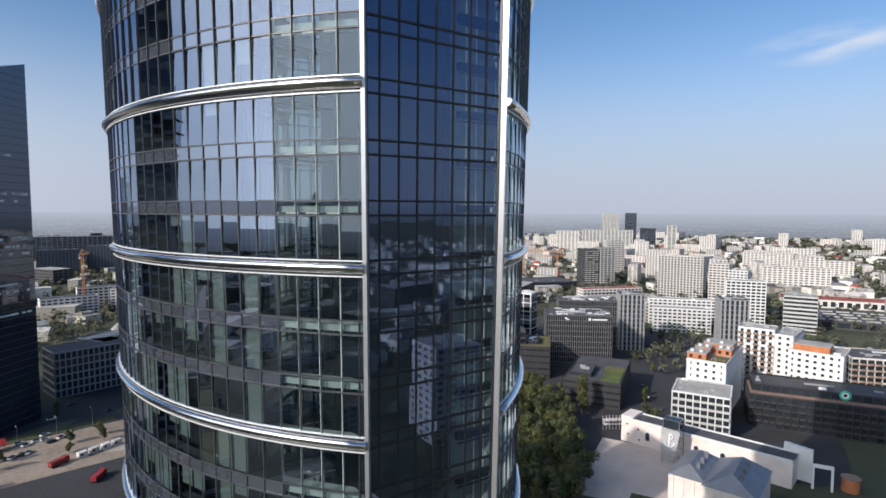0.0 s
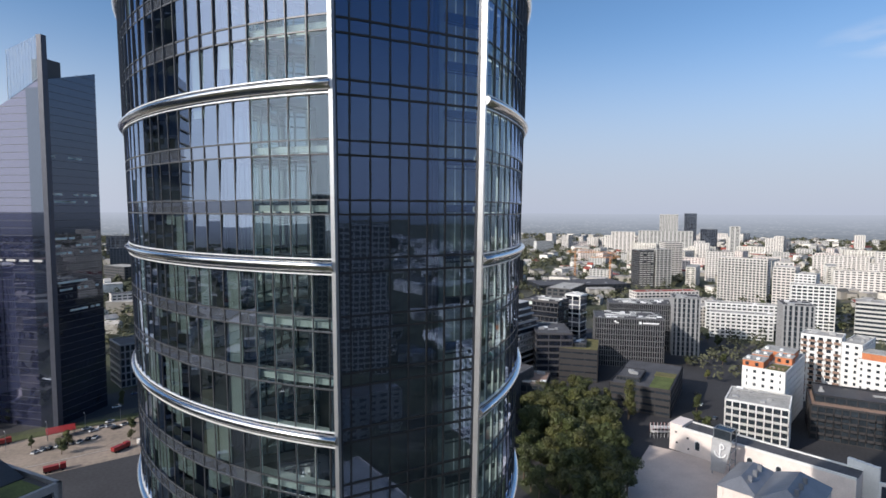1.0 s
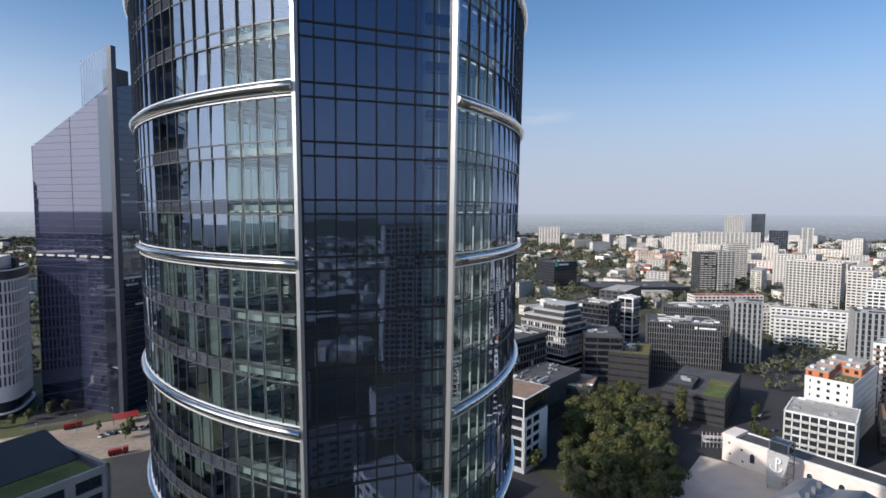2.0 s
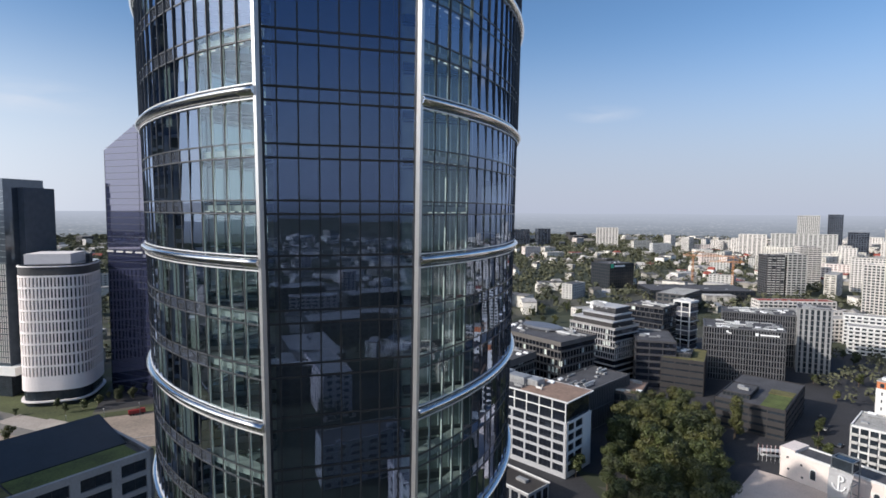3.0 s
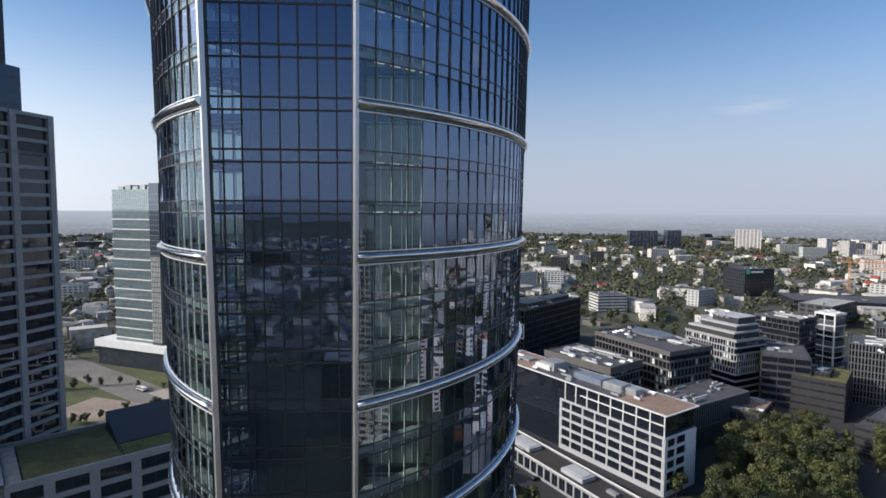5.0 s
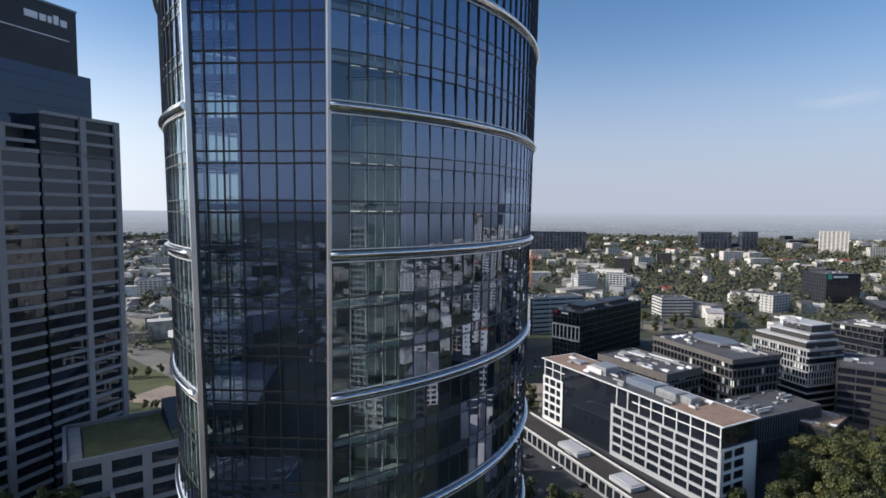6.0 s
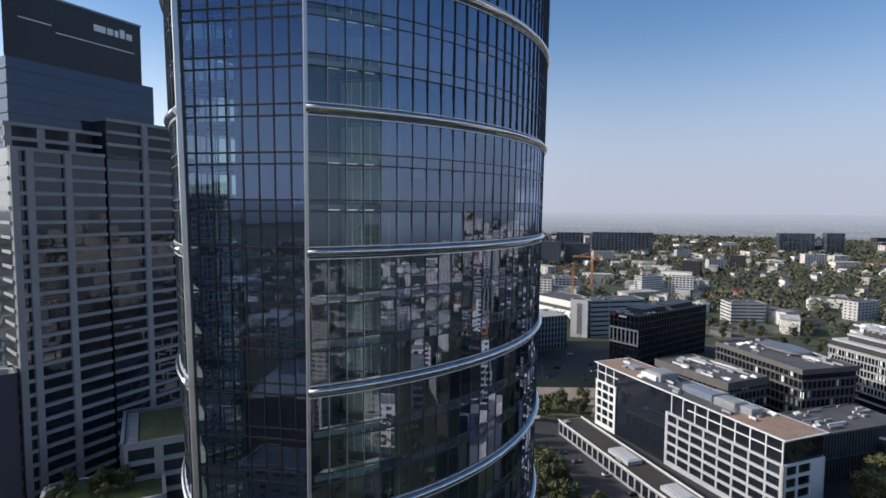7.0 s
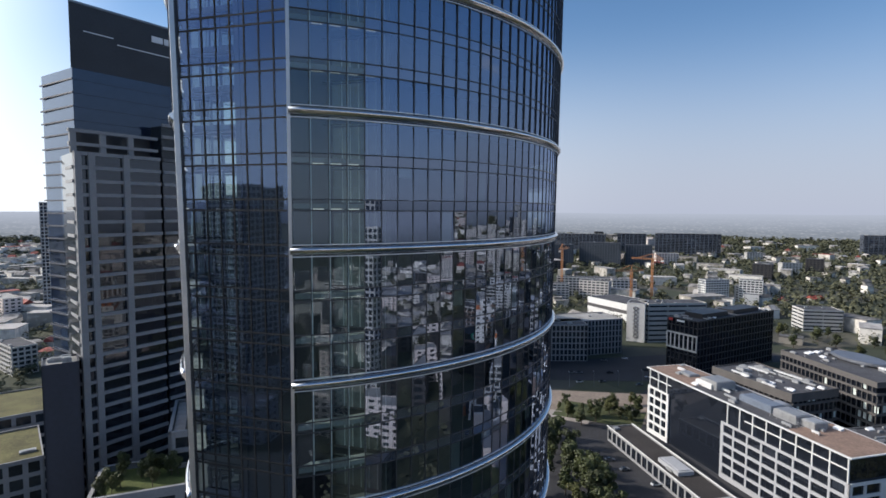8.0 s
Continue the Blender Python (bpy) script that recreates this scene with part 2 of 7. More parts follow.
M_SEDUM = mat("green_roof", (0.08, 0.10, 0.026), 0.95, var=0.4, scale=0.2, fine=2.5)
M_SEDUM_DRY = mat("dry_green_roof", (0.115, 0.105, 0.038), 0.95, var=0.4, scale=0.2, fine=2.5)
M_METAL_UNIT = mat("roof_unit_metal", (0.34, 0.345, 0.35), 0.5, 0.4, 0.15, island=0.6)
M_BLUE_TARP = mat("blue_unit", (0.15, 0.18, 0.23), 0.7, var=0.2)
M_ZINC = mat("zinc_roof", (0.20, 0.21, 0.235), 0.45, 0.5, 0.15, 0.2, 3)
M_ASPHALT = mat("asphalt", (0.030, 0.030, 0.034), 0.9, var=0.3, scale=0.05, fine=0.8)
M_PAVE = mat("paving", (0.33, 0.29, 0.26), 0.9, var=0.2, scale=0.08, fine=0.9)
M_ROAD_WORN = mat("worn_tarmac", (0.15, 0.14, 0.13), 0.9, var=0.25, scale=0.06, fine=0.8)
M_COBBLE = mat("pink_cobbles", (0.50, 0.42, 0.37), 0.9, var=0.16, scale=0.1, fine=2.2, bump=0.2)
M_SAND = mat("bare_sand", (0.25, 0.20, 0.16), 0.95, var=0.25, scale=0.06, fine=0.5, bump=0.3)
M_GRASS = mat("grass", (0.058, 0.068, 0.025), 0.95, var=0.4, scale=0.05, fine=0.7)
M_LEAF = mat("leaf", (0.046, 0.057, 0.015), 0.6, var=0.4, scale=0.22, fine=0.9, obj=0.4, island=0.2)
M_LEAF2 = mat("leaf_yellow", (0.070, 0.073, 0.018), 0.6, var=0.4, scale=0.22, fine=0.9, obj=0.4, island=0.2)
# far crowns: paler, greyer leaf colour in place of haze over distance
M_LEAF_HAZED = mat("leaf_far", (0.088, 0.096, 0.064), 0.9, var=0.2, scale=0.01, fine=0.05, island=0.2, col2=(0.105, 0.105, 0.065), spec=0.1)
# lightened and blued to imitate haze on the far dark slabs
M_FAR_SLAB = mat("far_slab", (0.075, 0.088, 0.11), 0.7, var=0.2, scale=0.02, fine=0.3)
M_FAR_WALL = mat("far_wall", (0.45, 0.42, 0.37), 0.9, var=0.35, scale=0.02, fine=0.2, island=0.8, col2=(0.62, 0.59, 0.54))
M_FAR_ROOF = mat("far_roof", (0.14, 0.135, 0.13), 0.9, var=0.35, scale=0.02, fine=0.2, island=0.9, col2=(0.34, 0.32, 0.30))
M_BARK = mat("bark", (0.10, 0.075, 0.055), 0.9, var=0.3, fine=8, bump=0.3)
M_CRANE = mat("crane_paint", (0.48, 0.22, 0.09), 0.5, var=0.1)
M_RED = mat("red_paint", (0.24, 0.022, 0.022), 0.45, var=0.15)
M_SIGN_WHITE = mat("sign_white", (0.8, 0.8, 0.8), 0.5, var=0.03)
M_SIGN_GREEN = mat("sign_green", (0.05, 0.45, 0.28), 0.5, var=0.05)
M_TYRE = mat("rubber", (0.02, 0.02, 0.02), 0.9)


# ---- mesh helpers ----
class Geo:
    """Collects boxes and quads into one mesh."""

    def __init__(self):
        self.v, self.f = [], []

    def quad(self, a, b, c, d):
        n = len(self.v)
        self.v += [a, b, c, d]
        self.f.append((n, n + 1, n + 2, n + 3))

    def box(self, x0, y0, z0, x1, y1, z1):
        n = len(self.v)
        self.v += [(x0, y0, z0), (x1, y0, z0), (x1, y1, z0), (x0, y1, z0), (x0, y0, z1), (x1, y0, z1), (x1, y1, z1), (x0, y1, z1)]
        self.f += [(n, n + 3, n + 2, n + 1), (n + 4, n + 5, n + 6, n + 7), (n, n + 1, n + 5, n + 4), (n + 1, n + 2, n + 6, n + 5), (n + 2, n + 3, n + 7, n + 6), (n + 3, n, n + 4, n + 7)]

    def prism(self, pts, z0, z1):
        """Upright prism over a counter-clockwise outline; z1 may be one height for each corner."""
        n, k = len(self.v), len(pts)
        tops = z1 if isinstance(z1, (list, tuple)) else [z1] * k
        self.v += [(x, y, z0) for x, y in pts] + [(x, y, z) for (x, y), z in zip(pts, tops)]
        self.f.append(tuple(n + i for i in reversed(range(k))))
        self.f.append(tuple(n + k + i for i in range(k)))
        self.f += [(n + i, n + (i + 1) % k, n + k + (i + 1) % k, n + k + i) for i in range(k)]

    def beam(self, a, b, w):
        """Square bar from a to b."""
        a, b = Vector(a), Vector(b)
        d = (b - a).normalized()
        s = d.cross(Vector((0, 0, 1)))
        s = (s if s.length > 0.01 else Vector((1, 0, 0))).normalized() * (w / 2)
        u = s.cross(d).normalized() * (w / 2)
        n = len(self.v)
        self.v += [tuple(p + o) for p in (a, b) for o in (s + u, -s + u, -s - u, s - u)]
        self.f += [(n, n + 1, n + 2, n + 3), (n + 7, n + 6, n + 5, n + 4)] + [(n + i, n + 4 + i, n + 4 + (i + 1) % 4, n + (i + 1) % 4) for i in range(4)]

    def mesh(self, name, material, smooth=False):
        me = bpy.data.meshes.new(name)
        me.from_pydata(self.v, [], self.f)
        if material:
            me.materials.append(material)
        if smooth:
            me.polygons.foreach_set("use_smooth", [True] * len(me.polygons))
        me.update()
        return me


def part(name, geo, material, parent, label="", kind="", smooth=False):
    ob = new(name, geo.mesh(name, material, smooth) if isinstance(geo, Geo) else geo)
    ob.parent = parent
    return tagged(ob, label=label, kind=kind)


def thing(name, label, category, m=None, group="", kind=""):
    ob = new(name)
    ob.empty_display_size = 0.5
    ob.matrix_world = m or Matrix.Identity(4)
    return tagged(ob, label, category, group, kind)


def structure(name, geo, material, label="", category=""):
    return tagged(new(name, geo.mesh(name, material)), label, category or name.split("_")[0], kind="structure")


# ---- buildings ----
def facade(g, glassg, o, u, n, xs, zs, hole, thick, rng, jitter=0.004, plain=False):
    """One welded wall with window openings: xs, zs are the lines of its grid, hole(i, j) tells which cells are open. Panes stand in the openings."""
    at = {}

    def vert(i, j, back):
        key = (i, j, back)
        if key not in at:
            at[key] = len(g.v)
            d = thick if back else 0.0
            g.v.append((o[0] + u[0] * xs[i] - n[0] * d, o[1] + u[1] * xs[i] - n[1] * d, zs[j]))
        return at[key]
    ni, nj = len(xs) - 1, len(zs) - 1
    whole = [plain and not any(hole(i, j) for i in range(ni)) for j in range(nj)]
    for j in range(nj):
        if whole[j]:
            g.f.append((vert(0, j, 0), vert(ni, j, 0), vert(ni, j + 1, 0), vert(0, j + 1, 0)))
    for i in range(ni):
        for j in range(nj):
            if not hole(i, j):
                if not whole[j]:
                    g.f.append((vert(i, j, 0), vert(i + 1, j, 0), vert(i + 1, j + 1, 0), vert(i, j + 1, 0)))
                for di, dj, p, q in ((-1, 0, (i, j + 1), (i, j)), (1, 0, (i + 1, j), (i + 1, j + 1)), (0, -1, (i, j), (i + 1, j)), (0, 1, (i + 1, j + 1), (i, j + 1))):
                    a, b = i + di, j + dj
                    if a < 0 or b < 0 or a >= ni or b >= nj or hole(a, b):
                        g.f.append((vert(*p, 0), vert(*p, 1), vert(*q, 1), vert(*q, 0)))
            elif glassg is not None:
                d = thick * 0.72
                t0, t1 = rng.gauss(0, jitter), rng.gauss(0, jitter)
                c = []
                for x, z, e in ((xs[i], zs[j], t0), (xs[i + 1], zs[j], t1), (xs[i + 1], zs[j + 1], t1 + jitter), (xs[i], zs[j + 1], t0 + jitter)):
                    c.append((o[0] + u[0] * x - n[0] * (d + e), o[1] + u[1] * x - n[1] * (d + e), z))
                glassg.quad(*c)


def grid_lines(length, bays, pier, corner):
    xs = [0.0]
    for j in range(bays):
        a, b = length * j / bays, length * (j + 1) / bays
        xs += [a + (corner if j == 0 else pier / 2), b - (corner if j == bays - 1 else pier / 2)]
    return xs + [length]


def floor_lines(z0, z1, floors, band, foot, top):
    zs, step = [z0], (z1 - z0 - foot) / floors
    if foot > 1.0:
        zs += [z0 + 0.3, z0 + foot - band / 2] if foot > 3 else []
    for i in range(floors):
        a, b = z0 + foot + i * step, z0 + foot + (i + 1) * step
        zs += [a + band / 2, b - band / 2]
    return zs + [z1 + top]


def roof_clutter(parent, L, D, H, rng, n, material=None, size=3.0):
    """Roof plant: boxed units with grilles, long ducts on feet, domed rooflights and pipe rails."""
    for q in range(n):
        w, d, h = rng.uniform(0.4, 1.6) * size, rng.uniform(0.25, 0.9) * size, rng.uniform(0.18, 0.5) * size
        kind = (0, 1, 0, 2, 0, 1, 3)[q % 7] if n > 5 else 0
        if kind == 1:
            w, d, h = min(L - 3, w * 3.2), 0.7, 0.8
        x, y = rng.uniform(1, max(1.1, L - w - 1)), rng.uniform(1, max(1.1, D - d - 1))
        g = Geo()
        if kind == 0:
            g.box(x, y, H, x + w, y + d, H + h)
            g.box(x + w * 0.15, y + d * 0.15, H + h, x + w * 0.85, y + d * 0.85, H + h + 0.15)
            for k in range(4):
                g.box(x + w * (k + 0.3) / 4.6, y - 0.06, H + 0.2 * h, x + w * (k + 0.8) / 4.6, y, H + 0.85 * h)
            part("roof_unit", g, material or M_METAL_UNIT, parent)
        elif kind == 1:
            g.box(x, y, H + 0.4, x + w, y + d, H + 0.4 + h)
            for k in range(3):
                xk = x + w * (0.1 + 0.4 * k)
                g.box(xk, y + 0.1, H, xk + 0.15, y + d - 0.1, H + 0.4)
            part("duct", g, M_METAL_UNIT if q % 2 else M_WHITE_METAL, parent)
        elif kind == 2:
            g.prism([(x, y), (x + 3.2, y), (x + 3.2, y + 1.6), (x, y + 1.6)], H, [H + 0.4, H + 0.4, H + 0.9, H + 0.9])
            part("rooflight", g, M_SIGN_WHITE, parent)
        else:
            for k in range(4):
                g.beam((x + w * k / 3, y, H), (x + w * k / 3, y, H + 1.1), 0.07)
            g.beam((x, y, H + 1.1), (x + w, y, H + 1.1), 0.07)
            g.beam((x, y, H + 0.6), (x + w, y, H + 0.6), 0.05)
            part("pipe_rail", g, M_METAL_UNIT, parent)


def block(name, label, category, a, ang, L, D, H, floors, bays, wall=M_WHITE, pane=M_GLASS, roof=M_ROOF, band=1.2, pier=1.0, thick=0.35, foot=0.0, bays_d=None, corner=None, units=4, z0=0.0, seed=1, group="", unit_size=3.0, panes=(), balcony=(), rail=None, top=0.5, blind=(), joined=False):
    """A building with flat roof: framed faces with panes set back in the openings, parapet and roof plant. a: front corner; the front runs along ang."""
    rng = random.Random(seed)
    e = thing(name, label, category, pose(a[0], a[1], 0, 0, 0, ang), group)
    bays_d = bays_d or max(2, round(bays * D / L))
    faces = [((0, 0), (1, 0), (0, -1), L, bays), ((L, 0), (0, 1), (1, 0), D, bays_d), ((L, D), (-1, 0), (0, 1), L, bays), ((0, D), (0, -1), (-1, 0), D, bays_d)]
    corner = pier * 0.8 if corner is None else corner
    step = (H - z0 - foot) / floors
    core = Geo()
    i = thick * 0.8
    core.prism([(i, i), (L - i, i), (L - i, D - i), (i, D - i)], z0, H - 0.2)
    part("core", core, M_BLACK, e)
    if joined:
        g, gg = Geo(), Geo()
        for o, u, n, length, nb in faces:
            facade(g, gg, o, u, n, grid_lines(length, nb, pier, corner), floor_lines(z0, H, floors, band, foot, top), lambda i, j: i % 2 == 1 and j % 2 == 1, thick, rng, plain=True)
        part("wall", g, wall, e)
        part("glazing", gg, pane, e, kind="stuff")
        faces = []
    for k, (o, u, n, length, nb) in enumerate(faces):
        g, gg = Geo(), Geo()
        xs, zs = grid_lines(length, nb, pier, corner), floor_lines(z0, H, floors, band, foot, top)
        solid = k in blind
        facade(g, None if k in panes else gg, o, u, n, xs, zs, (lambda i, j: False) if solid else (lambda i, j: i % 2 == 1 and j % 2 == 1), thick, rng)
        w = part("wall", g, wall, e)
        if gg.v:
            part("glazing", gg, pane, w, kind="stuff")
        if k in panes:
            pw, ph = length / nb - pier, step - band
            pg = Geo()
            pg.box(-pw / 2, -0.03, 0.0, pw / 2, 0.03, ph)
            me = pg.mesh("window", pane)
            fg = Geo()
            for x0, x1, za, zb in ((-pw / 2, pw / 2, 0, 0.1), (-pw / 2, pw / 2, ph - 0.1, ph), (-pw / 2, -pw / 2 + 0.1, 0.1, ph - 0.1), (pw / 2 - 0.1, pw / 2, 0.1, ph - 0.1), (-0.05, 0.05, 0.1, ph - 0.1)):
                fg.box(x0, -0.09, za, x1, 0.02, zb)
            fm = fg.mesh("window_frame", M_MULL)
            for r in range(floors):
                for c in range(nb):
                    xc, zc = length * (c + 0.5) / nb, z0 + foot + r * step + band * 0.5
                    pn = new("window", me)
                    pn.parent = w
                    pn.matrix_basis = Matrix.Translation((o[0] + u[0] * xc - n[0] * thick * 0.7, o[1] + u[1] * xc - n[1] * thick * 0.7, zc)) @ Matrix.Rotation(math.atan2(u[1], u[0]) + rng.gauss(0, 0.004), 4, "Z")
                    part("window_frame", fm, None, w).matrix_basis = pn.matrix_basis.copy()
        if k in balcony:
            for r in range(1, floors):
                zb = z0 + foot + r * step
                bg = Geo()
                for c in range(nb):
                    if rng.random() < 0.9:
                        x0, x1 = length * (c + 0.12) / nb, length * (c + 0.88) / nb
                        pts = [(o[0] + u[0] * x + n[0] * d, o[1] + u[1] * x + n[1] * d) for x, d in ((x0, 1.3), (x1, 1.3), (x1, -0.05), (x0, -0.05))]
                        bg.prism(pts, zb - 0.22, zb)
                        rp = [(o[0] + u[0] * x + n[0] * d, o[1] + u[1] * x + n[1] * d) for x, d in ((x0, 1.3), (x1, 1.3), (x1, 1.22), (x0, 1.22))]
                        bg.prism(rp, zb, zb + 1.05)
                part("balcony", bg, rail or wall, w, kind="stuff")
    r = Geo()
    r.box(thick, thick, H - 0.5, L - thick, D - thick, H + 0.05)
    part("roof", r, roof, e)
    roof_clutter(e, L, D, H + 0.05, rng, units, size=unit_size)
    return e


# ---- ground ----
def land(r):
    """Height of the land at a distance from the tower: flat, then a slow rise that brings the far land up to the true horizon."""
    if r < 1500:
        return 0.0
    return 112 - r * 112 / (1500 * math.exp((r - 1500) / 1300))


g = Geo()
radii = [0.0, 150, 300, 500, 800, 1150, 1500, 1800, 2100, 2400, 2800, 3200, 3600, 4000, 4400, 4850]
SEG = 72
for ri, r in enumerate(radii):
    for k in range(SEG):
        g.v.append((r * math.cos(k * math.tau / SEG), r * math.sin(k * math.tau / SEG), land(r)))
for ri in range(len(radii) - 1):
    for k in range(SEG):
        p, q = ri * SEG + k, ri * SEG + (k + 1) % SEG
        if ri == 0:
            g.f.append((p, p + SEG, q + SEG))
        else:
            g.f.append((p, p + SEG, q + SEG, q))


def land_mat():
    m = mat("city_ground", (0.040, 0.046, 0.026), 0.95, var=0.3, scale=0.01, fine=0.08)
    t = m.node_tree
    b = t.nodes["Principled BSDF"]
    old = b.inputs["Base Color"].links[0].from_socket
    tc = t.nodes.new("ShaderNodeTexCoord")
    vo = t.nodes.new("ShaderNodeTexVoronoi")
    vo.inputs["Scale"].default_value = 0.02
    t.links.new(tc.outputs["Object"], vo.inputs["Vector"])
    sep = t.nodes.new("ShaderNodeSeparateColor")
    t.links.new(vo.outputs["Color"], sep.inputs[0])
    r1 = t.nodes.new("ShaderNodeValToRGB")
    r1.color_ramp.interpolation = "CONSTANT"
    r1.color_ramp.elements[0].color = (0.035, 0.044, 0.022, 1)
    r1.color_ramp.elements[1].position, r1.color_ramp.elements[1].color = 0.5, (0.085, 0.08, 0.07, 1)
    for pos, c in ((0.68, (0.07, 0.075, 0.04)), (0.82, (0.14, 0.125, 0.105)), (0.92, (0.06, 0.06, 0.062))):
        el = r1.color_ramp.elements.new(pos)
        el.color = (*c, 1)
    t.links.new(sep.outputs[0], r1.inputs[0])
    mx = t.nodes.new("ShaderNodeMix")
    mx.data_type, mx.inputs[0].default_value = "RGBA", 0.55
    t.links.new(old, mx.inputs[6])
    t.links.new(r1.outputs[0], mx.inputs[7])
    t.links.new(mx.outputs[2], b.inputs["Base Color"])
    return m


structure("ground", g, land_mat(), "city ground of grass, bare earth and tarmac reaching the horizon", "ground")


def sheet(name, pts, material, z, label, thick=0.3):
    g = Geo()
    g.prism(pts, z - thick, z)
    return structure(name, g, material, label, name.split("_")[0])


# ---- the glass tower ----
STOREY, RING0 = 3.7, 108.4
LEFT = ((21.2, 28.0), 38.6, math.atan2(-28.0, -26.6), -1)
RIGHT = ((-16.2, 33.0), 39.5, math.atan2(-33.0, 21.7), 1)
BAY, CLEAR = 1.5, 4
FACE_Y, FACE_X0, FACE_X1 = 0.3, -5.45, 5.35
BACK_Y, BACK_X0, BACK_X1, ROOM = 7.0, -4.3, 5.1, 6.6


def on_shell(side, s, z, out=0.0):
    """A point of the curved skin: s metres along it from the corner post, at height z, out metres outside it."""
    (cx, cy), r, a0, turn = side
    a = a0 + turn * s / r
    rr = r + 0.016 * (z - 118.0) + out
    return (cx + rr * math.cos(a), cy + rr * math.sin(a), z)


def bay_count(side):
    (cx, cy), r, a0, turn = side
    sweep = 2 * (math.pi - abs(a0)) if turn < 0 else 2 * abs(a0)
    return int(sweep * r / BAY)


tower = thing("office_tower", "tall curved glass office tower with polished steel rings", "tower")
K0, K1 = -29, 20
rng = random.Random(7)
near_panes = []
for side in (LEFT, RIGHT):
    turn = side[3]
    nb = bay_count(side)
    panes, mulls, blinds = Geo(), Geo(), Geo()
    bands = []
    for k in range(K0, K1):
        strip = Geo()
        for j in range(nb + 1):
            strip.v += [on_shell(side, j * BAY, RING0 + k * STOREY - 0.45, -0.004), on_shell(side, j * BAY, RING0 + k * STOREY + 0.45, -0.004)]
        strip.f = [((2 * j, 2 * j + 2, 2 * j + 3, 2 * j + 1) if turn > 0 else (2 * j, 2 * j + 1, 2 * j + 3, 2 * j + 2)) for j in range(nb)]
        clear = Geo()
        clear.v, clear.f = strip.v[:2 * CLEAR + 2], strip.f[:CLEAR]
        strip.v, strip.f = strip.v[2 * CLEAR:], [tuple(i - 2 * CLEAR for i in f) for f in strip.f[CLEAR:]]
        bands.append((strip, clear))
        zf = RING0 + k * STOREY
        za, zb = zf + 0.45, zf + STOREY - 0.45
        # a storey above the ring lies slightly further in, below it flush
        for j in range(nb):
            s0, s1 = j * BAY, (j + 1) * BAY
            c = [on_shell(side, s0, za), on_shell(side, s1, za), on_shell(side, s1, zb), on_shell(side, s0, zb)]
            if j < 10 and -5 <= k <= 3:
                near_panes.append((side, j, k))
            else:
                jx, jy = rng.gauss(0, 0.007), rng.gauss(0, 0.010)
                (cx, cy) = side[0]
                q = []
                for (x, y, z), (e1, e2) in zip(c, ((-1, -1), (1, -1), (1, 1), (-1, 1))):
                    d = e1 * jx + e2 * jy
                    n = Vector((x - cx, y - cy, 0)).normalized()
                    q.append((x + n.x * d, y + n.y * d, z))
                panes.quad(*(q if turn > 0 else q[::-1]))
            # transoms
            if -10 <= k <= 8:
                for zt in (zf - 0.45, zf + 0.45):
                    p = [on_shell(side, s0, zt, -0.05), on_shell(side, s1, zt, -0.05), on_shell(side, s1, zt, 0.05), on_shell(side, s0, zt, 0.05)]
                    n = len(mulls.v)
                    mulls.v += [(x, y, z - 0.05) for x, y, z in p] + [(x, y, z + 0.05) for x, y, z in p]
                    mulls.f += [(n, n + 1, n + 2, n + 3), (n + 4, n + 5, n + 6, n + 7), (n + 3, n + 2, n + 6, n + 7), (n, n + 1, n + 5, n + 4)]
                share = (0.10 if k < 2 else 0.03) if turn > 0 else (0.55 if k < 0 else 0.15)
                if j >= 5 and rng.random() < share:
                    drop = rng.choice((1.0, 1.0, 1.0, 0.55, 0.3))
                    zt = zb - (zb - za) * drop
                    blinds.quad(on_shell(side, s0 + 0.1, zt, -0.22), on_shell(side, s1 - 0.1, zt, -0.22), on_shell(side, s1 - 0.1, zb, -0.22), on_shell(side, s0 + 0.1, zb, -0.22))
    fin_list = []
    # upright mullions: flat below the upper ring, deep fins above it
    for j in range(1, nb + 1):
        s = j * BAY
        for z0, z1, depth, geo in ((RING0 + K0 * STOREY, RING0 + 3 * STOREY, 0.06, mulls), (RING0 + 3 * STOREY, RING0 + K1 * STOREY, 0.13, None)):
            geo = geo or Geo()
            for w0, w1 in ((-0.035, 0.035),):
                p = [on_shell(side, s + w0, z0, -0.01), on_shell(side, s + w1, z0, -0.01), on_shell(side, s + w1, z0, depth), on_shell(side, s + w0, z0, depth)]
                q = [on_shell(side, s + w0, z1, -0.01), on_shell(side, s + w1, z1, -0.01), on_shell(side, s + w1, z1, depth), on_shell(side, s + w0, z1, depth)]
                n = len(geo.v)
                geo.v += p + q
                geo.f += [(n + i, n + (i + 1) % 4, n + 4 + (i + 1) % 4, n + 4 + i) for i in range(4)]
            if geo is not mulls:
                fin_list.append(geo)
    inner = Geo()
    for j in range(nb + 1):
        inner.v += [on_shell(side, j * BAY, RING0 + K0 * STOREY, -0.09), on_shell(side, j * BAY, RING0 + (K0 + 1) * STOREY, -0.09)]
    inner.f = [(2 * j, 2 * j + 2, 2 * j + 3, 2 * j + 1) for j in range(nb)]
    skin = part("curved_skin", inner, M_SPAN, tower, "curved glass facade with grey spandrel bands")
    for strip, clear in bands:
        part("spandrel_band", strip, M_SPAN, skin)
        part("clear_band", clear, M_PANE_CLEAR, skin)
    for geo in fin_list:
        part("fin", geo, M_MULL_MID, skin)
    part("glazing", panes, M_PANE, skin, kind="stuff")
    part("mullion", mulls, M_MULL_MID, skin, kind="stuff")
    part("blinds", blinds, M_BLIND, skin, "pale green pulled blinds", "stuff")
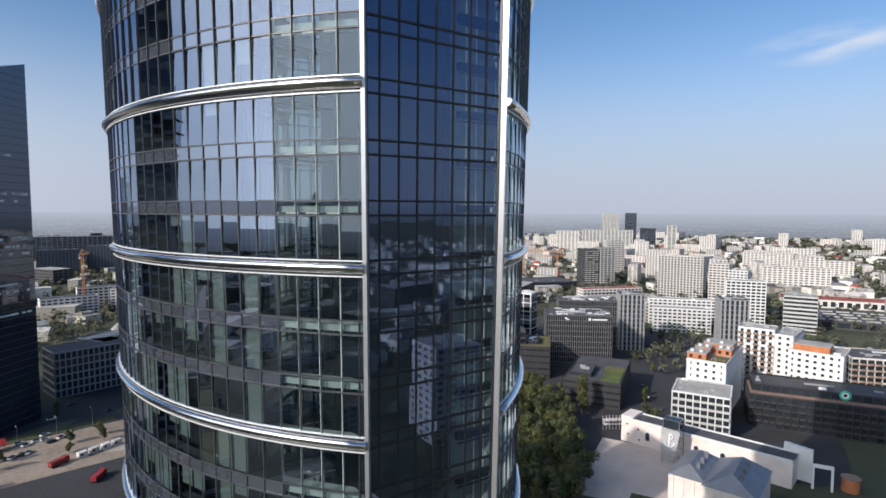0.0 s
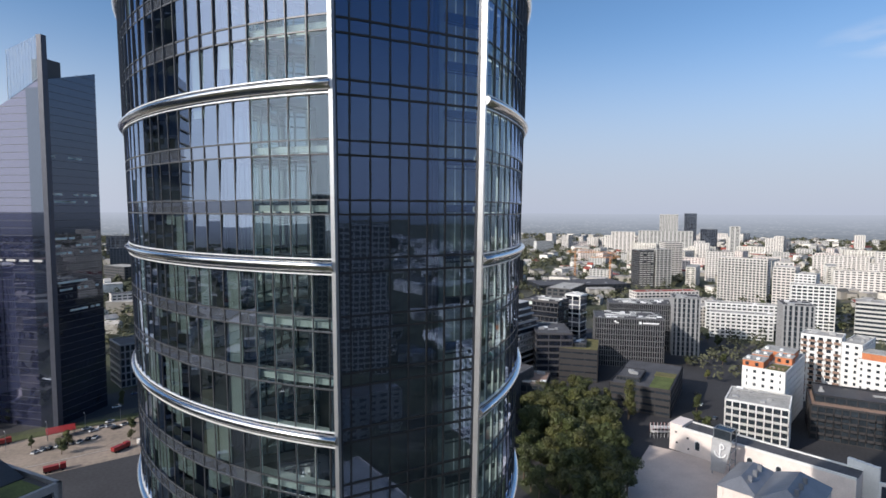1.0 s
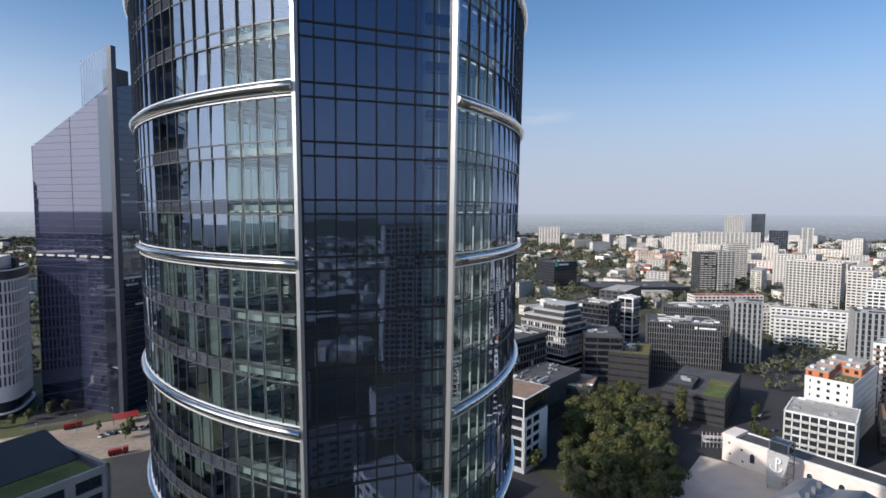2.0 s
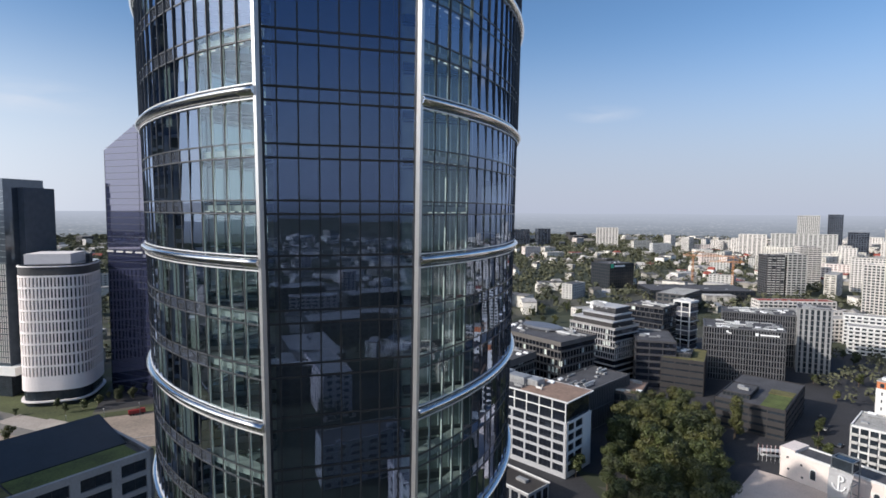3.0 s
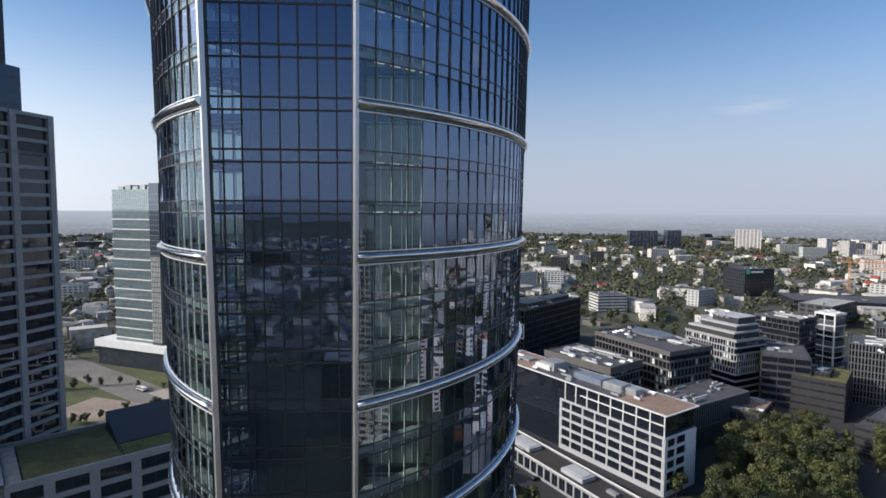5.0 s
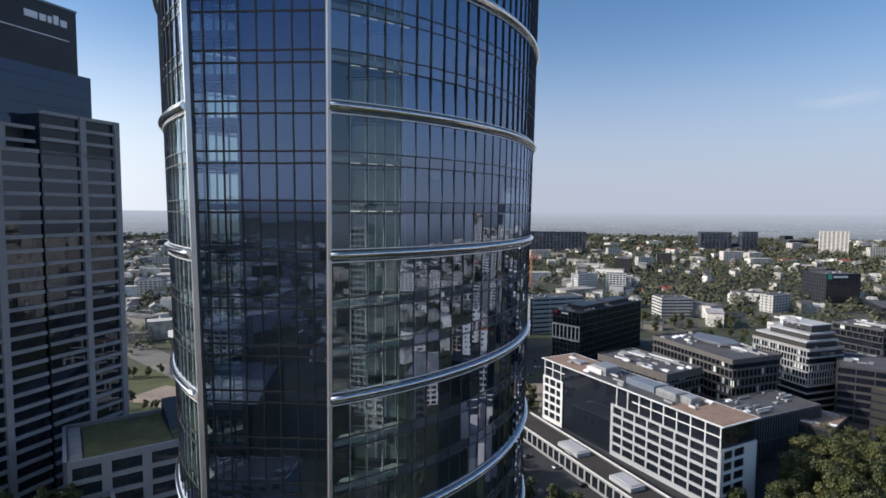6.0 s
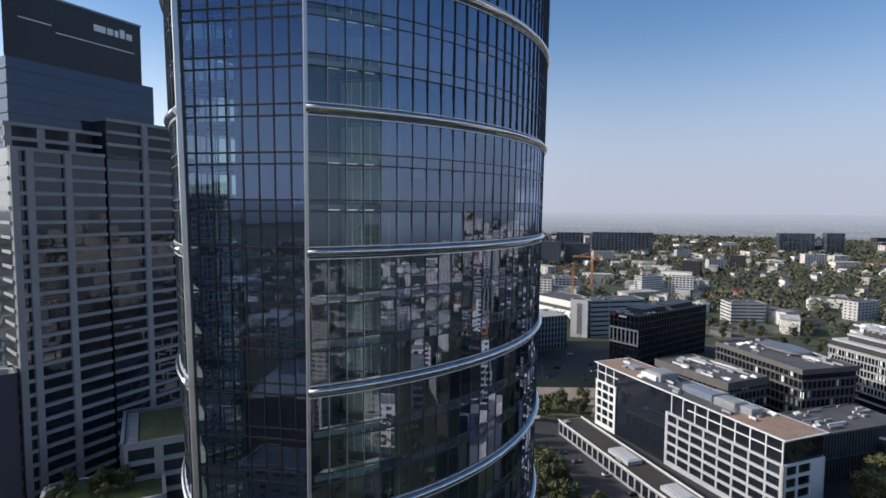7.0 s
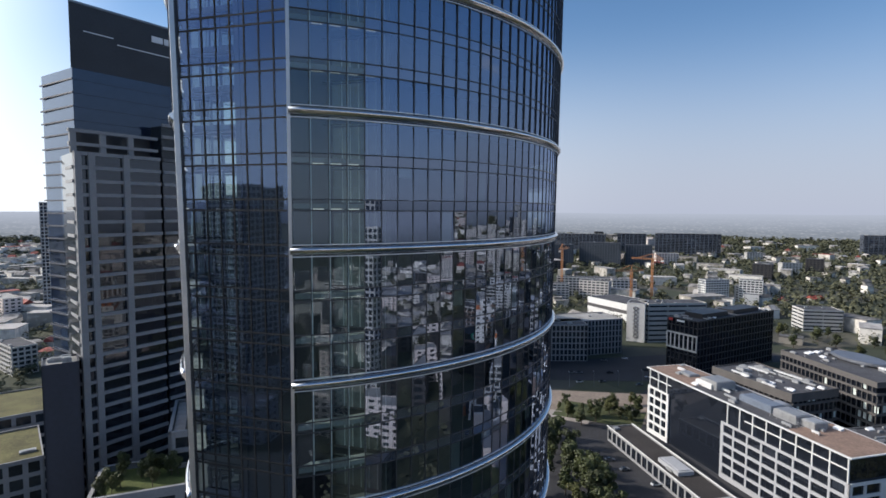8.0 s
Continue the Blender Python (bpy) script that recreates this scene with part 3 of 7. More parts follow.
    # panes that stand nearest
    w, h = BAY - 0.06, STOREY - 0.9
    pg = Geo()
    pg.quad((-w / 2, 0, -h / 2), (w / 2, 0, -h / 2), (w / 2, 0, h / 2), (-w / 2, 0, h / 2))
    me, me_clear = pg.mesh("pane", M_PANE), pg.mesh("pane", M_PANE_CLEAR)
    for sd, j, k in near_panes:
        if sd is not side:
            continue
        zm = RING0 + (k + 0.5) * STOREY
        a, b = Vector(on_shell(side, j * BAY, zm)), Vector(on_shell(side, (j + 1) * BAY, zm))
        d = (b - a) if turn > 0 else (a - b)
        ob = new("pane", me_clear if j < CLEAR else me)
        ob.parent = skin
        ob.matrix_basis = Matrix.Translation((a + b) / 2) @ Matrix.Rotation(math.atan2(d.y, d.x), 4, "Z") @ Matrix.Rotation(radians(rng.gauss(-0.9, 0.16)), 4, "X") @ Matrix.Rotation(radians(rng.gauss(0, 0.2)), 4, "Z")
    # pale reveal strips behind the glass of the corner rooms
    for j in range(1, 5):
        geo = Geo()
        for k in range(K0, K1 + 1):
            z = RING0 + k * STOREY
            geo.v += [on_shell(side, j * BAY + 0.05, z, -0.2), on_shell(side, j * BAY + 0.15, z, -0.2), on_shell(side, j * BAY + 0.15, z, -0.1), on_shell(side, j * BAY + 0.05, z, -0.1)]
        for k in range(K1 - K0):
            n = 4 * k
            geo.f += [(n + i, n + (i + 1) % 4, n + 4 + (i + 1) % 4, n + 4 + i) for i in range(4)]
        part("reveal_strip", geo, M_WHITE, skin, "pale metal strip behind the glass")
    # steel rings, a half tube with a bright sill above and below
    prof = [(-0.05, -0.33), (0.06, -0.34), (0.22, -0.27), (0.36, -0.14), (0.46, 0.0), (0.49, 0.10), (0.45, 0.20), (0.34, 0.28), (0.16, 0.33), (-0.05, 0.33)]
    for i in range(-8, 7):
        zr = RING0 + 3 * i * STOREY
        ring, sill = Geo(), Geo()
        steps = nb
        for a in range(steps + 1):
            s = a * BAY - (0.12 if a == 0 else 0)
            ring.v += [on_shell(side, s, zr, o)[:2] + (zr + dz,) for o, dz in prof]
        m = len(prof)
        for a in range(steps):
            for b in range(m):
                p, q = a * m + b, a * m + (b + 1) % m
                ring.f.append((p, p + m, q + m, q) if turn < 0 else (p, q, q + m, p + m))
        ring.f.append(tuple(range(m)) if turn < 0 else tuple(reversed(range(m))))
        ring.f.append(tuple(range(steps * m, steps * m + m)))
        rg = part("steel_ring", ring, M_STEEL, tower, "polished stainless steel half-round ring", smooth=False)
        for p in rg.data.polygons:
            p.use_smooth = len(p.vertices) == 4
        for dz in (-0.48, 0.48):
            n0 = len(sill.v)
            sp = [(-0.05, -0.035), (0.14, -0.035), (0.14, 0.035), (-0.05, 0.035)]
            for a in range(steps + 1):
                sill.v += [on_shell(side, a * BAY, zr, o)[:2] + (zr + dz + d2,) for o, d2 in sp]
            for a in range(steps):
                for b in range(4):
                    p, q = n0 + a * 4 + b, n0 + a * 4 + (b + 1) % 4
                    sill.f.append((p, p + 4, q + 4, q) if turn < 0 else (p, q, q + 4, p + 4))
        part("sill", sill, M_WHITE_METAL, rg)
    # corner post
    for nm, material, label, (o0, o1, w0, w1) in (("corner_post", M_POST, "polished steel post up the corner", (-0.25, 0.14, -0.21, 0.05)), ("corner_seam", M_MULL, "", (-0.5, -0.3, -0.20, -0.06))):
        geo = Geo()
        for k in range(K0, K1 + 1):
            z = RING0 + k * STOREY
            geo.v += [on_shell(side, w0, z, o0), on_shell(side, w1, z, o0), on_shell(side, w1, z, o1), on_shell(side, w0, z, o1)]
        for k in range(K1 - K0):
            n = 4 * k
            geo.f += [(n + i, n + (i + 1) % 4, n + 4 + (i + 1) % 4, n + 4 + i) for i in range(4)]
        part(nm, geo, material, tower, label)

# floor slabs, ceilings with lamps and inner walls behind the glass
for k in range(-11, 10):
    zf = RING0 + k * STOREY
    nl, nr = bay_count(LEFT), bay_count(RIGHT)
    outline = [on_shell(RIGHT, j * BAY, zf, -0.3)[:2] for j in range(0, nr + 1, 2)]
    outline += [on_shell(LEFT, j * BAY, zf, -0.3)[:2] for j in range(nl - nl % 2, -1, -2)]
    # tall voids behind the corners, a narrow gallery along the glass
    outline += [on_shell(LEFT, s, zf, -1.4)[:2] for s in (1.4, 6, 12, 18, 24)]
    outline += [(BACK_X0 - 0.2, BACK_Y + 0.3), (BACK_X1 + 0.2, BACK_Y + 0.3)]
    outline += [on_shell(RIGHT, s, zf, -1.4)[:2] for s in (9, 5, 1.4)]
    g = Geo()
    g.prism(outline, zf - 0.28, zf + 0.12)
    part("floor_slab", g, M_SLAB, tower)
    if -6 <= k <= 5:
        lamps = Geo()
        for side in (LEFT, RIGHT):
            for j in range(1, 5):
                a, b = on_shell(side, j * BAY + 0.3, zf - 0.30, -0.7), on_shell(side, j * BAY + 1.2, zf - 0.30, -0.7)
                lamps.beam(a, b, 0.12)
        part("strip_lamps", lamps, M_LAMP, tower, "white ceiling strip lamps")
core = Geo()
outline = [on_shell(RIGHT, 9.0, 110, -0.35)[:2]] + [on_shell(RIGHT, j * BAY, 110, -3.6)[:2] for j in range(9, bay_count(RIGHT) - 3, 2)]
outline += [on_shell(LEFT, j * BAY, 110, -3.6)[:2] for j in range(bay_count(LEFT) - 3, 18, -2)] + [on_shell(LEFT, 24.0, 110, -0.35)[:2]]
outline += [(BACK_X0 - 0.2, BACK_Y + 0.3), (BACK_X1 + 0.2, BACK_Y + 0.3)]
core.prism(outline, 1.2, 181.5)
part("inner_wall", core, M_INT, tower)
# pale lining and upright glass strips at the back of the right-hand corner room
p, q = Vector(on_shell(RIGHT, 8.6, 110, -0.6)[:2]), Vector((BACK_X1 + 0.45, BACK_Y + 0.05))
d = (q - p).normalized()
n = Vector((-d.y, d.x))
g = Geo()
g.prism([tuple(p), tuple(q), tuple(q - n * 0.12), tuple(p - n * 0.12)], 1.2, 181.5)
lining = part("lining", g, M_LINING, tower, "pale green glazed lining of the corner room")
for i in range(int((q - p).length / 0.9)):
    a = p + d * (0.35 + i * 0.9) + n * 0.3
    g = Geo()
    g.box(a.x - 0.04, a.y - 0.04, 1.2, a.x + 0.04, a.y + 0.04, 181.5)
    part("glass_strip", g, M_STRIP, lining)
# recess of pale mirror glass between the back wall and the left skin, bridged at each floor
RX0, RX1, RY = -10.7, BACK_X0 - 0.27, BACK_Y + 0.9
g = Geo()
g.box(RX0, RY, 1.2, RX1, RY + 0.2, 181.5)
recess = part("recess_glazing", g, M_RECESS, tower, "pale mirror glass in the recess beside the wall")
for i in range(6):
    x = RX1 - 0.05 - i * 1.18
    g = Geo()
    g.box(x - 0.05, RY - 0.1, 1.2, x + 0.05, RY, 181.5)
    part("mullion", g, M_SEAL, recess)
for k in range(-11, 10):
    zf = RING0 + k * STOREY
    for x0, x1, y0, y1 in ((RX0 + 1.0, RX1, BACK_Y - 0.5, RY - 0.12), (BACK_X1 + 0.27, BACK_X1 + 5.6, BACK_Y - 1.6, BACK_Y - 1.1)):
        g = Geo()
        g.box(x0, y0, zf - 0.30, x1, y1, zf + 0.28)
        part("bridge_slab", g, M_MULL, tower)
        g = Geo()
        g.box(x0, y0, zf - 0.62, x1, y0 + 0.1, zf - 0.50)
        part("bridge_rail", g, M_MULL, tower)
rooftop = Geo()
rooftop.prism([on_shell(RIGHT, j * BAY, 182.4, -0.1)[:2] for j in range(0, bay_count(RIGHT) + 1, 2)] + [on_shell(LEFT, j * BAY, 182.4, -0.1)[:2] for j in range(bay_count(LEFT), -1, -2)], 182.0, 182.6)
part("roof", rooftop, M_ROOF, tower)

# the flat face between the posts, a dark wall behind its middle
def face_y(z):
    return FACE_Y - 0.0116 * (z - 118.0)


FB = 8
fw = (FACE_X1 - FACE_X0) / FB
wall = Geo()
wall.box(BACK_X0, BACK_Y, 1.0, BACK_X1, BACK_Y + 0.25, 181.5)
for x in (BACK_X0, BACK_X1):
    wall.box(x - 0.25, BACK_Y - 0.25, 1.0, x + 0.25, BACK_Y, 181.5)
part("back_wall", wall, M_BLACK, tower, "black wall behind the flat glass face")
foot = Geo()
foot.box(FACE_X0, FACE_Y + 1.3, 0.0, FACE_X1, FACE_Y + 1.5, 1.0)
flat = part("flat_face", foot, M_SPAN, tower, "flat blue glass face between the curved skins")
pg = Geo()
pg.quad((-fw / 2 + 0.03, 0, -1.4), (fw / 2 - 0.03, 0, -1.4), (fw / 2 - 0.03, 0, 1.4), (-fw / 2 + 0.03, 0, 1.4))
sg = Geo()
sg.quad((-fw / 2 + 0.03, 0, -0.45), (fw / 2 - 0.03, 0, -0.45), (fw / 2 - 0.03, 0, 0.45), (-fw / 2 + 0.03, 0, 0.45))
pane_me, span_me = pg.mesh("pane", M_PANE_ROOM), sg.mesh("spandrel_pane", M_PANE_ROOM)
face, fmull = Geo(), Geo()
LEAN = math.atan(0.0116)
for k in range(K0, K1):
    zf = RING0 + k * STOREY
    for j in range(FB):
        xm = FACE_X0 + (j + 0.5) * fw
        for geo, me2, zm, hh in ((face, pane_me, zf + STOREY / 2, 1.4), (face, span_me, zf, 0.45)):
            if -7 <= k <= 5:
                ob = new(me2.name.split(".")[0], me2)
                ob.parent = flat
                ob.matrix_basis = Matrix.Translation((xm, face_y(zm), zm)) @ Matrix.Rotation(LEAN + radians(rng.gauss(0, 0.10)), 4, "X") @ Matrix.Rotation(radians(rng.gauss(0, 0.12)), 4, "Z")
            else:
                d = rng.gauss(0, 0.003)
                geo.quad((xm - fw / 2, face_y(zm - hh), zm - hh), (xm + fw / 2, face_y(zm - hh) + d, zm - hh), (xm + fw / 2, face_y(zm + hh) + d, zm + hh), (xm - fw / 2, face_y(zm + hh), zm + hh))
    for dz in (-0.45, 0.45):
        y = face_y(zf + dz)
        fmull.box(FACE_X0, y - 0.05, zf + dz - 0.07, FACE_X1, y + 0.09, zf + dz + 0.07)
za, zb = RING0 + K0 * STOREY, RING0 + K1 * STOREY
for j in range(FB + 1):
    x = FACE_X0 + j * fw
    n = len(fmull.v)
    fmull.v += [(x + dx, face_y(z) + dy, z) for z in (za, zb) for dx, dy in ((-0.05, -0.06), (0.05, -0.06), (0.05, 0.1), (-0.05, 0.1))]
    fmull.f += [(n + i, n + (i + 1) % 4, n + 4 + (i + 1) % 4, n + 4 + i) for i in range(4)]
part("glazing", face, M_PANE_ROOM, flat, kind="stuff")
part("mullion", fmull, M_SEAL, flat, kind="stuff")


# ---- trees ----
def tree_meshes(seed, height, spread, tall=False, leaves=125, leaf=1.0):
    """Trunk with limbs, and a crown of many small leaf clumps with gaps."""
    rg = random.Random(seed)
    wood, crown = Geo(), Geo()
    h0 = height * (0.12 if tall else 0.25)
    def limb(a, b, ra, rb):
        a, b = Vector(a), Vector(b)
        d = (b - a).normalized()
        s = d.orthogonal().normalized()
        u = d.cross(s)
        n = len(wood.v)
        for p, r in ((a, ra), (b, rb)):
            for i in range(6):
                w = i * math.tau / 6
                wood.v.append(tuple(p + (s * math.cos(w) + u * math.sin(w)) * r))
        wood.f += [(n + i, n + (i + 1) % 6, n + 6 + (i + 1) % 6, n + 6 + i) for i in range(6)]
    limb((0, 0, -0.3), (0.1, 0, h0), height * 0.026, height * 0.02)
    limb((0.1, 0, h0), (0.0, 0.15, height * 0.75), height * 0.02, height * 0.006)
    lumps = []
    for i in range(9 if not tall else 12):
        a = rg.uniform(0, math.tau)
        f = rg.uniform(0.2, 1.0)
        z = h0 + (height - h0) * (0.12 + 0.8 * i / (9 if not tall else 12)) * rg.uniform(0.92, 1.05)
        rad = spread * (0.30 if tall else rg.uniform(0.45, 0.85)) * math.sin(math.pi * min(0.95, 0.22 + 0.72 * (z - h0) / (height - h0)))
        c = (math.cos(a) * rad * f, math.sin(a) * rad * f, z)
        lumps.append((c, spread * rg.uniform(0.30, 0.48) * (0.6 if tall else 1)))
        limb((0.05, 0, max(h0 * 0.8, z - spread * 0.5)), c, height * 0.010, height * 0.003)
    for c, r in lumps:
        for _ in range(leaves):
            v = Vector((rg.gauss(0, 1), rg.gauss(0, 1), rg.gauss(0, 1))).normalized() * r * rg.uniform(0.55, 1.08)
            v.z *= 1.25 if tall else 0.78
            p = Vector(c) + v
            n = (v.normalized() + Vector((rg.gauss(0, 0.5), rg.gauss(0, 0.5), 0.3 + rg.gauss(0, 0.5)))).normalized()
            s = n.orthogonal().normalized()
            u = n.cross(s)
            w, l = rg.uniform(0.22, 0.5) * leaf, rg.uniform(0.3, 0.65) * leaf
            crown.quad(tuple(p - s * w - u * l * 0.3), tuple(p + s * w * 0.2 - u * l), tuple(p + s * w + u * l * 0.2), tuple(p - s * w * 0.2 + u * l))
    return wood.mesh("trunk", M_BARK), crown


BROAD = [tree_meshes(s, 13.0, 5.2) for s in (1, 2, 3, 4)]
POPLAR = [tree_meshes(s, 20.0, 6.5, True, 300, 0.6) for s in (8,)]
FINE = [tree_meshes(s, 13.0, 5.4, False, 310, 0.58) for s in (11, 12, 13)]
TREE_MESH = [(w, c.mesh("crown", m)) for (w, c), m in zip(BROAD, (M_LEAF, M_LEAF, M_LEAF2, M_LEAF))] + [(POPLAR[0][0], POPLAR[0][1].mesh("crown", M_LEAF2))] + [(w, c.mesh("crown", m)) for (w, c), m in zip(FINE, (M_LEAF, M_LEAF2, M_LEAF))]


def tree(x, y, z=0.0, size=1.0, kind=0, label="broad green tree in early autumn leaf", group="trees in the park"):
    e = thing("tree", label, "tree", pose(x, y, z, 0, 0, (x * 37 + y * 91) % 360) @ Matrix.Diagonal((size, size, size * (0.9 + (x * 7 % 1) * 0.25), 1)), group)
    w, c = TREE_MESH[kind]
    part("trunk", w, None, e)
    part("crown", c, None, e)
    return e


def quad_at(a, ang, L, D):
    c, s = math.cos(radians(ang)), math.sin(radians(ang))
    return [(a[0], a[1]), (a[0] + c * L, a[1] + s * L), (a[0] + c * L - s * D, a[1] + s * L + c * D), (a[0] - s * D, a[1] + c * D)]


# ---- streets and squares ----
sheet("road", quad_at((-112, 236), 9, 190, 50), M_SAND, 0.09, "sandy building ground along the street")
sheet("road_1", quad_at((-120, 296), 14, 300, 34), M_ASPHALT, 0.06, "grey tarmac street with parked cars")
sheet("road_2", quad_at((-60, 305), 28, 260, 34), M_ASPHALT, 0.08, "wide tarmac street in shade")
sheet("road_3", quad_at((228, 118), 40, 190, 14), M_ASPHALT, 0.07, "tarmac street between office blocks")
sheet("pavement", quad_at((-16, 262), -12, 40, 12), M_PAVE, 0.12, "pale paved square")
sheet("pavement_1", quad_at((140, 120), -60, 60, 60), M_COBBLE, 0.10, "pale cobbled museum courtyard")
sheet("grass_5", quad_at((-215, 268), 6, 110, 80), M_GRASS, 0.07, "dry lawn beside the plaza")
sheet("pavement_2", quad_at((-152, 296), -36, 60, 14), M_PAVE, 0.13, "pale paved plaza before the round office")
sheet("grass", quad_at((130, 90), -60, 50, 34), M_GRASS, 0.14, "green lawn beside the museum")
sheet("road_4", [(110, 175), (240, 60), (420, 150), (430, 330), (230, 420), (60, 330), (30, 260)], M_ASPHALT, 0.03, "dark tarmac yards of the office quarter")
sheet("road_5", [(-40, 120), (110, 110), (115, 170), (40, 262), (-20, 330), (-60, 250)], M_ASPHALT, 0.035, "dark tarmac forecourt with parked cars")
sheet("grass_1", quad_at((4, 262), -10, 46, 26), M_GRASS, 0.13, "shady lawn with trees")
sheet("grass_2", quad_at((-300, 330), -36, 190, 36), M_GRASS, 0.10, "park lawn beside the tramway")
sheet("road_6", quad_at((-300, 395), -38, 260, 24), M_ROAD_WORN, 0.12, "worn grey tarmac road beside the plaza")
sheet("pavement_3", quad_at((-190, 262), -20, 60, 30), M_SAND, 0.14, "sandy square among lawns")
sheet("grass_3", quad_at((-108, 288), 10, 100, 7), M_GRASS, 0.15, "green strip between car park and street")
sheet("grass_4", quad_at((-152, 311), -36, 30, 9), M_GRASS, 0.16, "clipped lawn before the round office")
sheet("curb", quad_at((-80, 254), 9, 90, 0.8), M_PAVE, 0.25, "low curb line across the sand")

# ---- the white grid office block ----
def grid_office(a, ang, L, D):
    """White framed office: two framed stretches with dark glass between, a setback glazed top and an overhanging roof."""
    rg = random.Random(3)
    e = thing("office_building", "white concrete grid office block with dark glass and brown roof", "office building", pose(a[0], a[1], 0, 0, 0, ang))
    H = 24.0
    core = Geo()
    core.prism([(0.9, 0.9), (L - 0.9, 0.9), (L - 0.9, D - 0.9), (0.9, D - 0.9)], 0, 32.6)
    part("core", core, M_GLASS_DEEP, e, "dark glazed body")
    step, foot, band, pier, th = 4.4, 1.6, 1.1, 0.85, 0.6
    zs = [0.0]
    for r in range(5):
        zs += [foot + r * step + band / 2, foot + (r + 1) * step - band / 2]
    zs.append(H)
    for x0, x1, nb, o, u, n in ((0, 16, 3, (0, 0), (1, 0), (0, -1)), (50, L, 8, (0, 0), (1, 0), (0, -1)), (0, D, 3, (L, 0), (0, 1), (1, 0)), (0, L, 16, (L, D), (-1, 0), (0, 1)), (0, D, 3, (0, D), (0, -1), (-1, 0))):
        g = Geo()
        length = x1 - x0
        xs = [x + x0 for x in grid_lines(length, nb, pier, 1.5)]
        shut = n == (1, 0)
        facade(g, None, o, u, n, xs, zs, (lambda i, j: i in (1, 3) and j % 2 == 1 if shut else i % 2 == 1 and j % 2 == 1), th, rg)
        # the long right stretch is white too: its shade is put into this grey
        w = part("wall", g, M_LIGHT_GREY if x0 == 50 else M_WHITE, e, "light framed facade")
        if n in ((0, -1), (1, 0)):
            pw, ph = length / nb - pier, step - band
            pg, fg = Geo(), Geo()
            pg.box(-pw / 2, -0.03, 0.0, pw / 2, 0.03, ph)
            for q0, q1, za, zb in ((-pw / 2, pw / 2, 0, 0.12), (-pw / 2, pw / 2, ph - 0.12, ph), (-pw / 2, -pw / 2 + 0.12, 0.12, ph - 0.12), (pw / 2 - 0.12, pw / 2, 0.12, ph - 0.12), (-pw * 0.18, -pw * 0.18 + 0.09, 0.12, ph - 0.12), (pw * 0.18, pw * 0.18 + 0.09, 0.12, ph - 0.12)):
                fg.box(q0, -0.09, za, q1, 0.02, zb)
            me, fm = pg.mesh("window", M_GLASS_DEEP), fg.mesh("window_frame", M_SEAL)
            for r in range(5):
                for c in range(nb):
                    if shut and c == 2:
                        continue
                    xc, zc = x0 + length * (c + 0.5) / nb, foot + r * step + band / 2
                    m = Matrix.Translation((o[0] + u[0] * xc - n[0] * 0.55, o[1] + u[1] * xc - n[1] * 0.55, zc)) @ Matrix.Rotation(math.atan2(u[1], u[0]) + rg.gauss(0, 0.004), 4, "Z")
                    part("window", me, None, w).matrix_basis = m
                    part("window_frame", fm, None, w).matrix_basis = m.copy()
    # setback storey: white posts and a mid rail before dark glass
    for j in range(17):
        x = 1.0 + (L - 2.0) * j / 16
        if x < 17 or x > 49:
            g = Geo()
            g.box(x - 0.22, 0.35, H, x + 0.22, 0.8, 32.6)
            part("post", g, M_WHITE, e)
    for x0, x1, z in ((0.8, 17, 28.1), (62, L - 0.8, 28.1), (0.8, L - 0.8, 32.1)):
        g = Geo()
        g.box(x0, 0.4, z, x1, 0.7, z + 0.45)
        part("rail", g, M_WHITE, e)
    g = Geo()
    g.box(-0.6, -0.6, 32.6, L + 0.6, D + 0.6, 33.0)
    slab = part("roof", g, M_WHITE, e, "thin white roof edge")
    # the middle of the brown roof is coloured dark to imitate shade on it
    for x0, x1, m in ((0.0, 32, M_ROOF_BROWN), (32, L - 24, M_ROOF), (L - 24, L, M_ROOF_BROWN)):
        g = Geo()
        g.box(x0 + 0.01, 0.2, 33.0, x1 - 0.01, D - 0.2, 33.06)
        part("roof_covering", g, m, slab)
    for x0, y0, x1, y1, h, m in ((30, 6, 40, 16, 3.4, M_METAL_UNIT), (28, 5, 38, 7, 2.0, M_WHITE), (52, 7, 68, 14, 2.4, M_BLUE_TARP), (70, 6, 80, 13, 3.0, M_METAL_UNIT), (80, 8, 86, 14, 2.4, M_METAL_UNIT), (12, 8, 20, 14, 0.7, M_METAL_UNIT), (60, 15, 66, 19, 1.6, M_METAL_UNIT)):
        g = Geo()
        g.box(x0, y0, 33.06, x1, y1, 33.06 + h)
        for q in range(int((x1 - x0) / 1.2)):
            g.box(x0 + 0.2 + q * 1.2, y0 - 0.1, 33.5, x0 + 0.9 + q * 1.2, y0, 32.8 + h)
        g.box(x0 + 0.5, y0 + 0.5, 33.06 + h, x1 - 0.5, y1 - 0.5, 33.3 + h)
        part("roof_unit", g, m, slab)
    for q in range(5):
        g = Geo()
        g.beam((70 + q * 3, 4.5, 33.06), (70 + q * 3, 4.5, 35.2), 0.12)
        g.beam((70 + q * 3, 4.5, 35.2), (73 + q * 3, 4.5, 35.2), 0.1)
        g.beam((70 + q * 3, 4.5, 34.2), (73 + q * 3, 4.5, 34.2), 0.08)
        part("pipe_rack", g, M_METAL_UNIT, slab)
    roof_clutter(slab, L - 12, D, 33.06, rg, 30, None, 2.2)


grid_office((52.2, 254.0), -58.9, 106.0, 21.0)

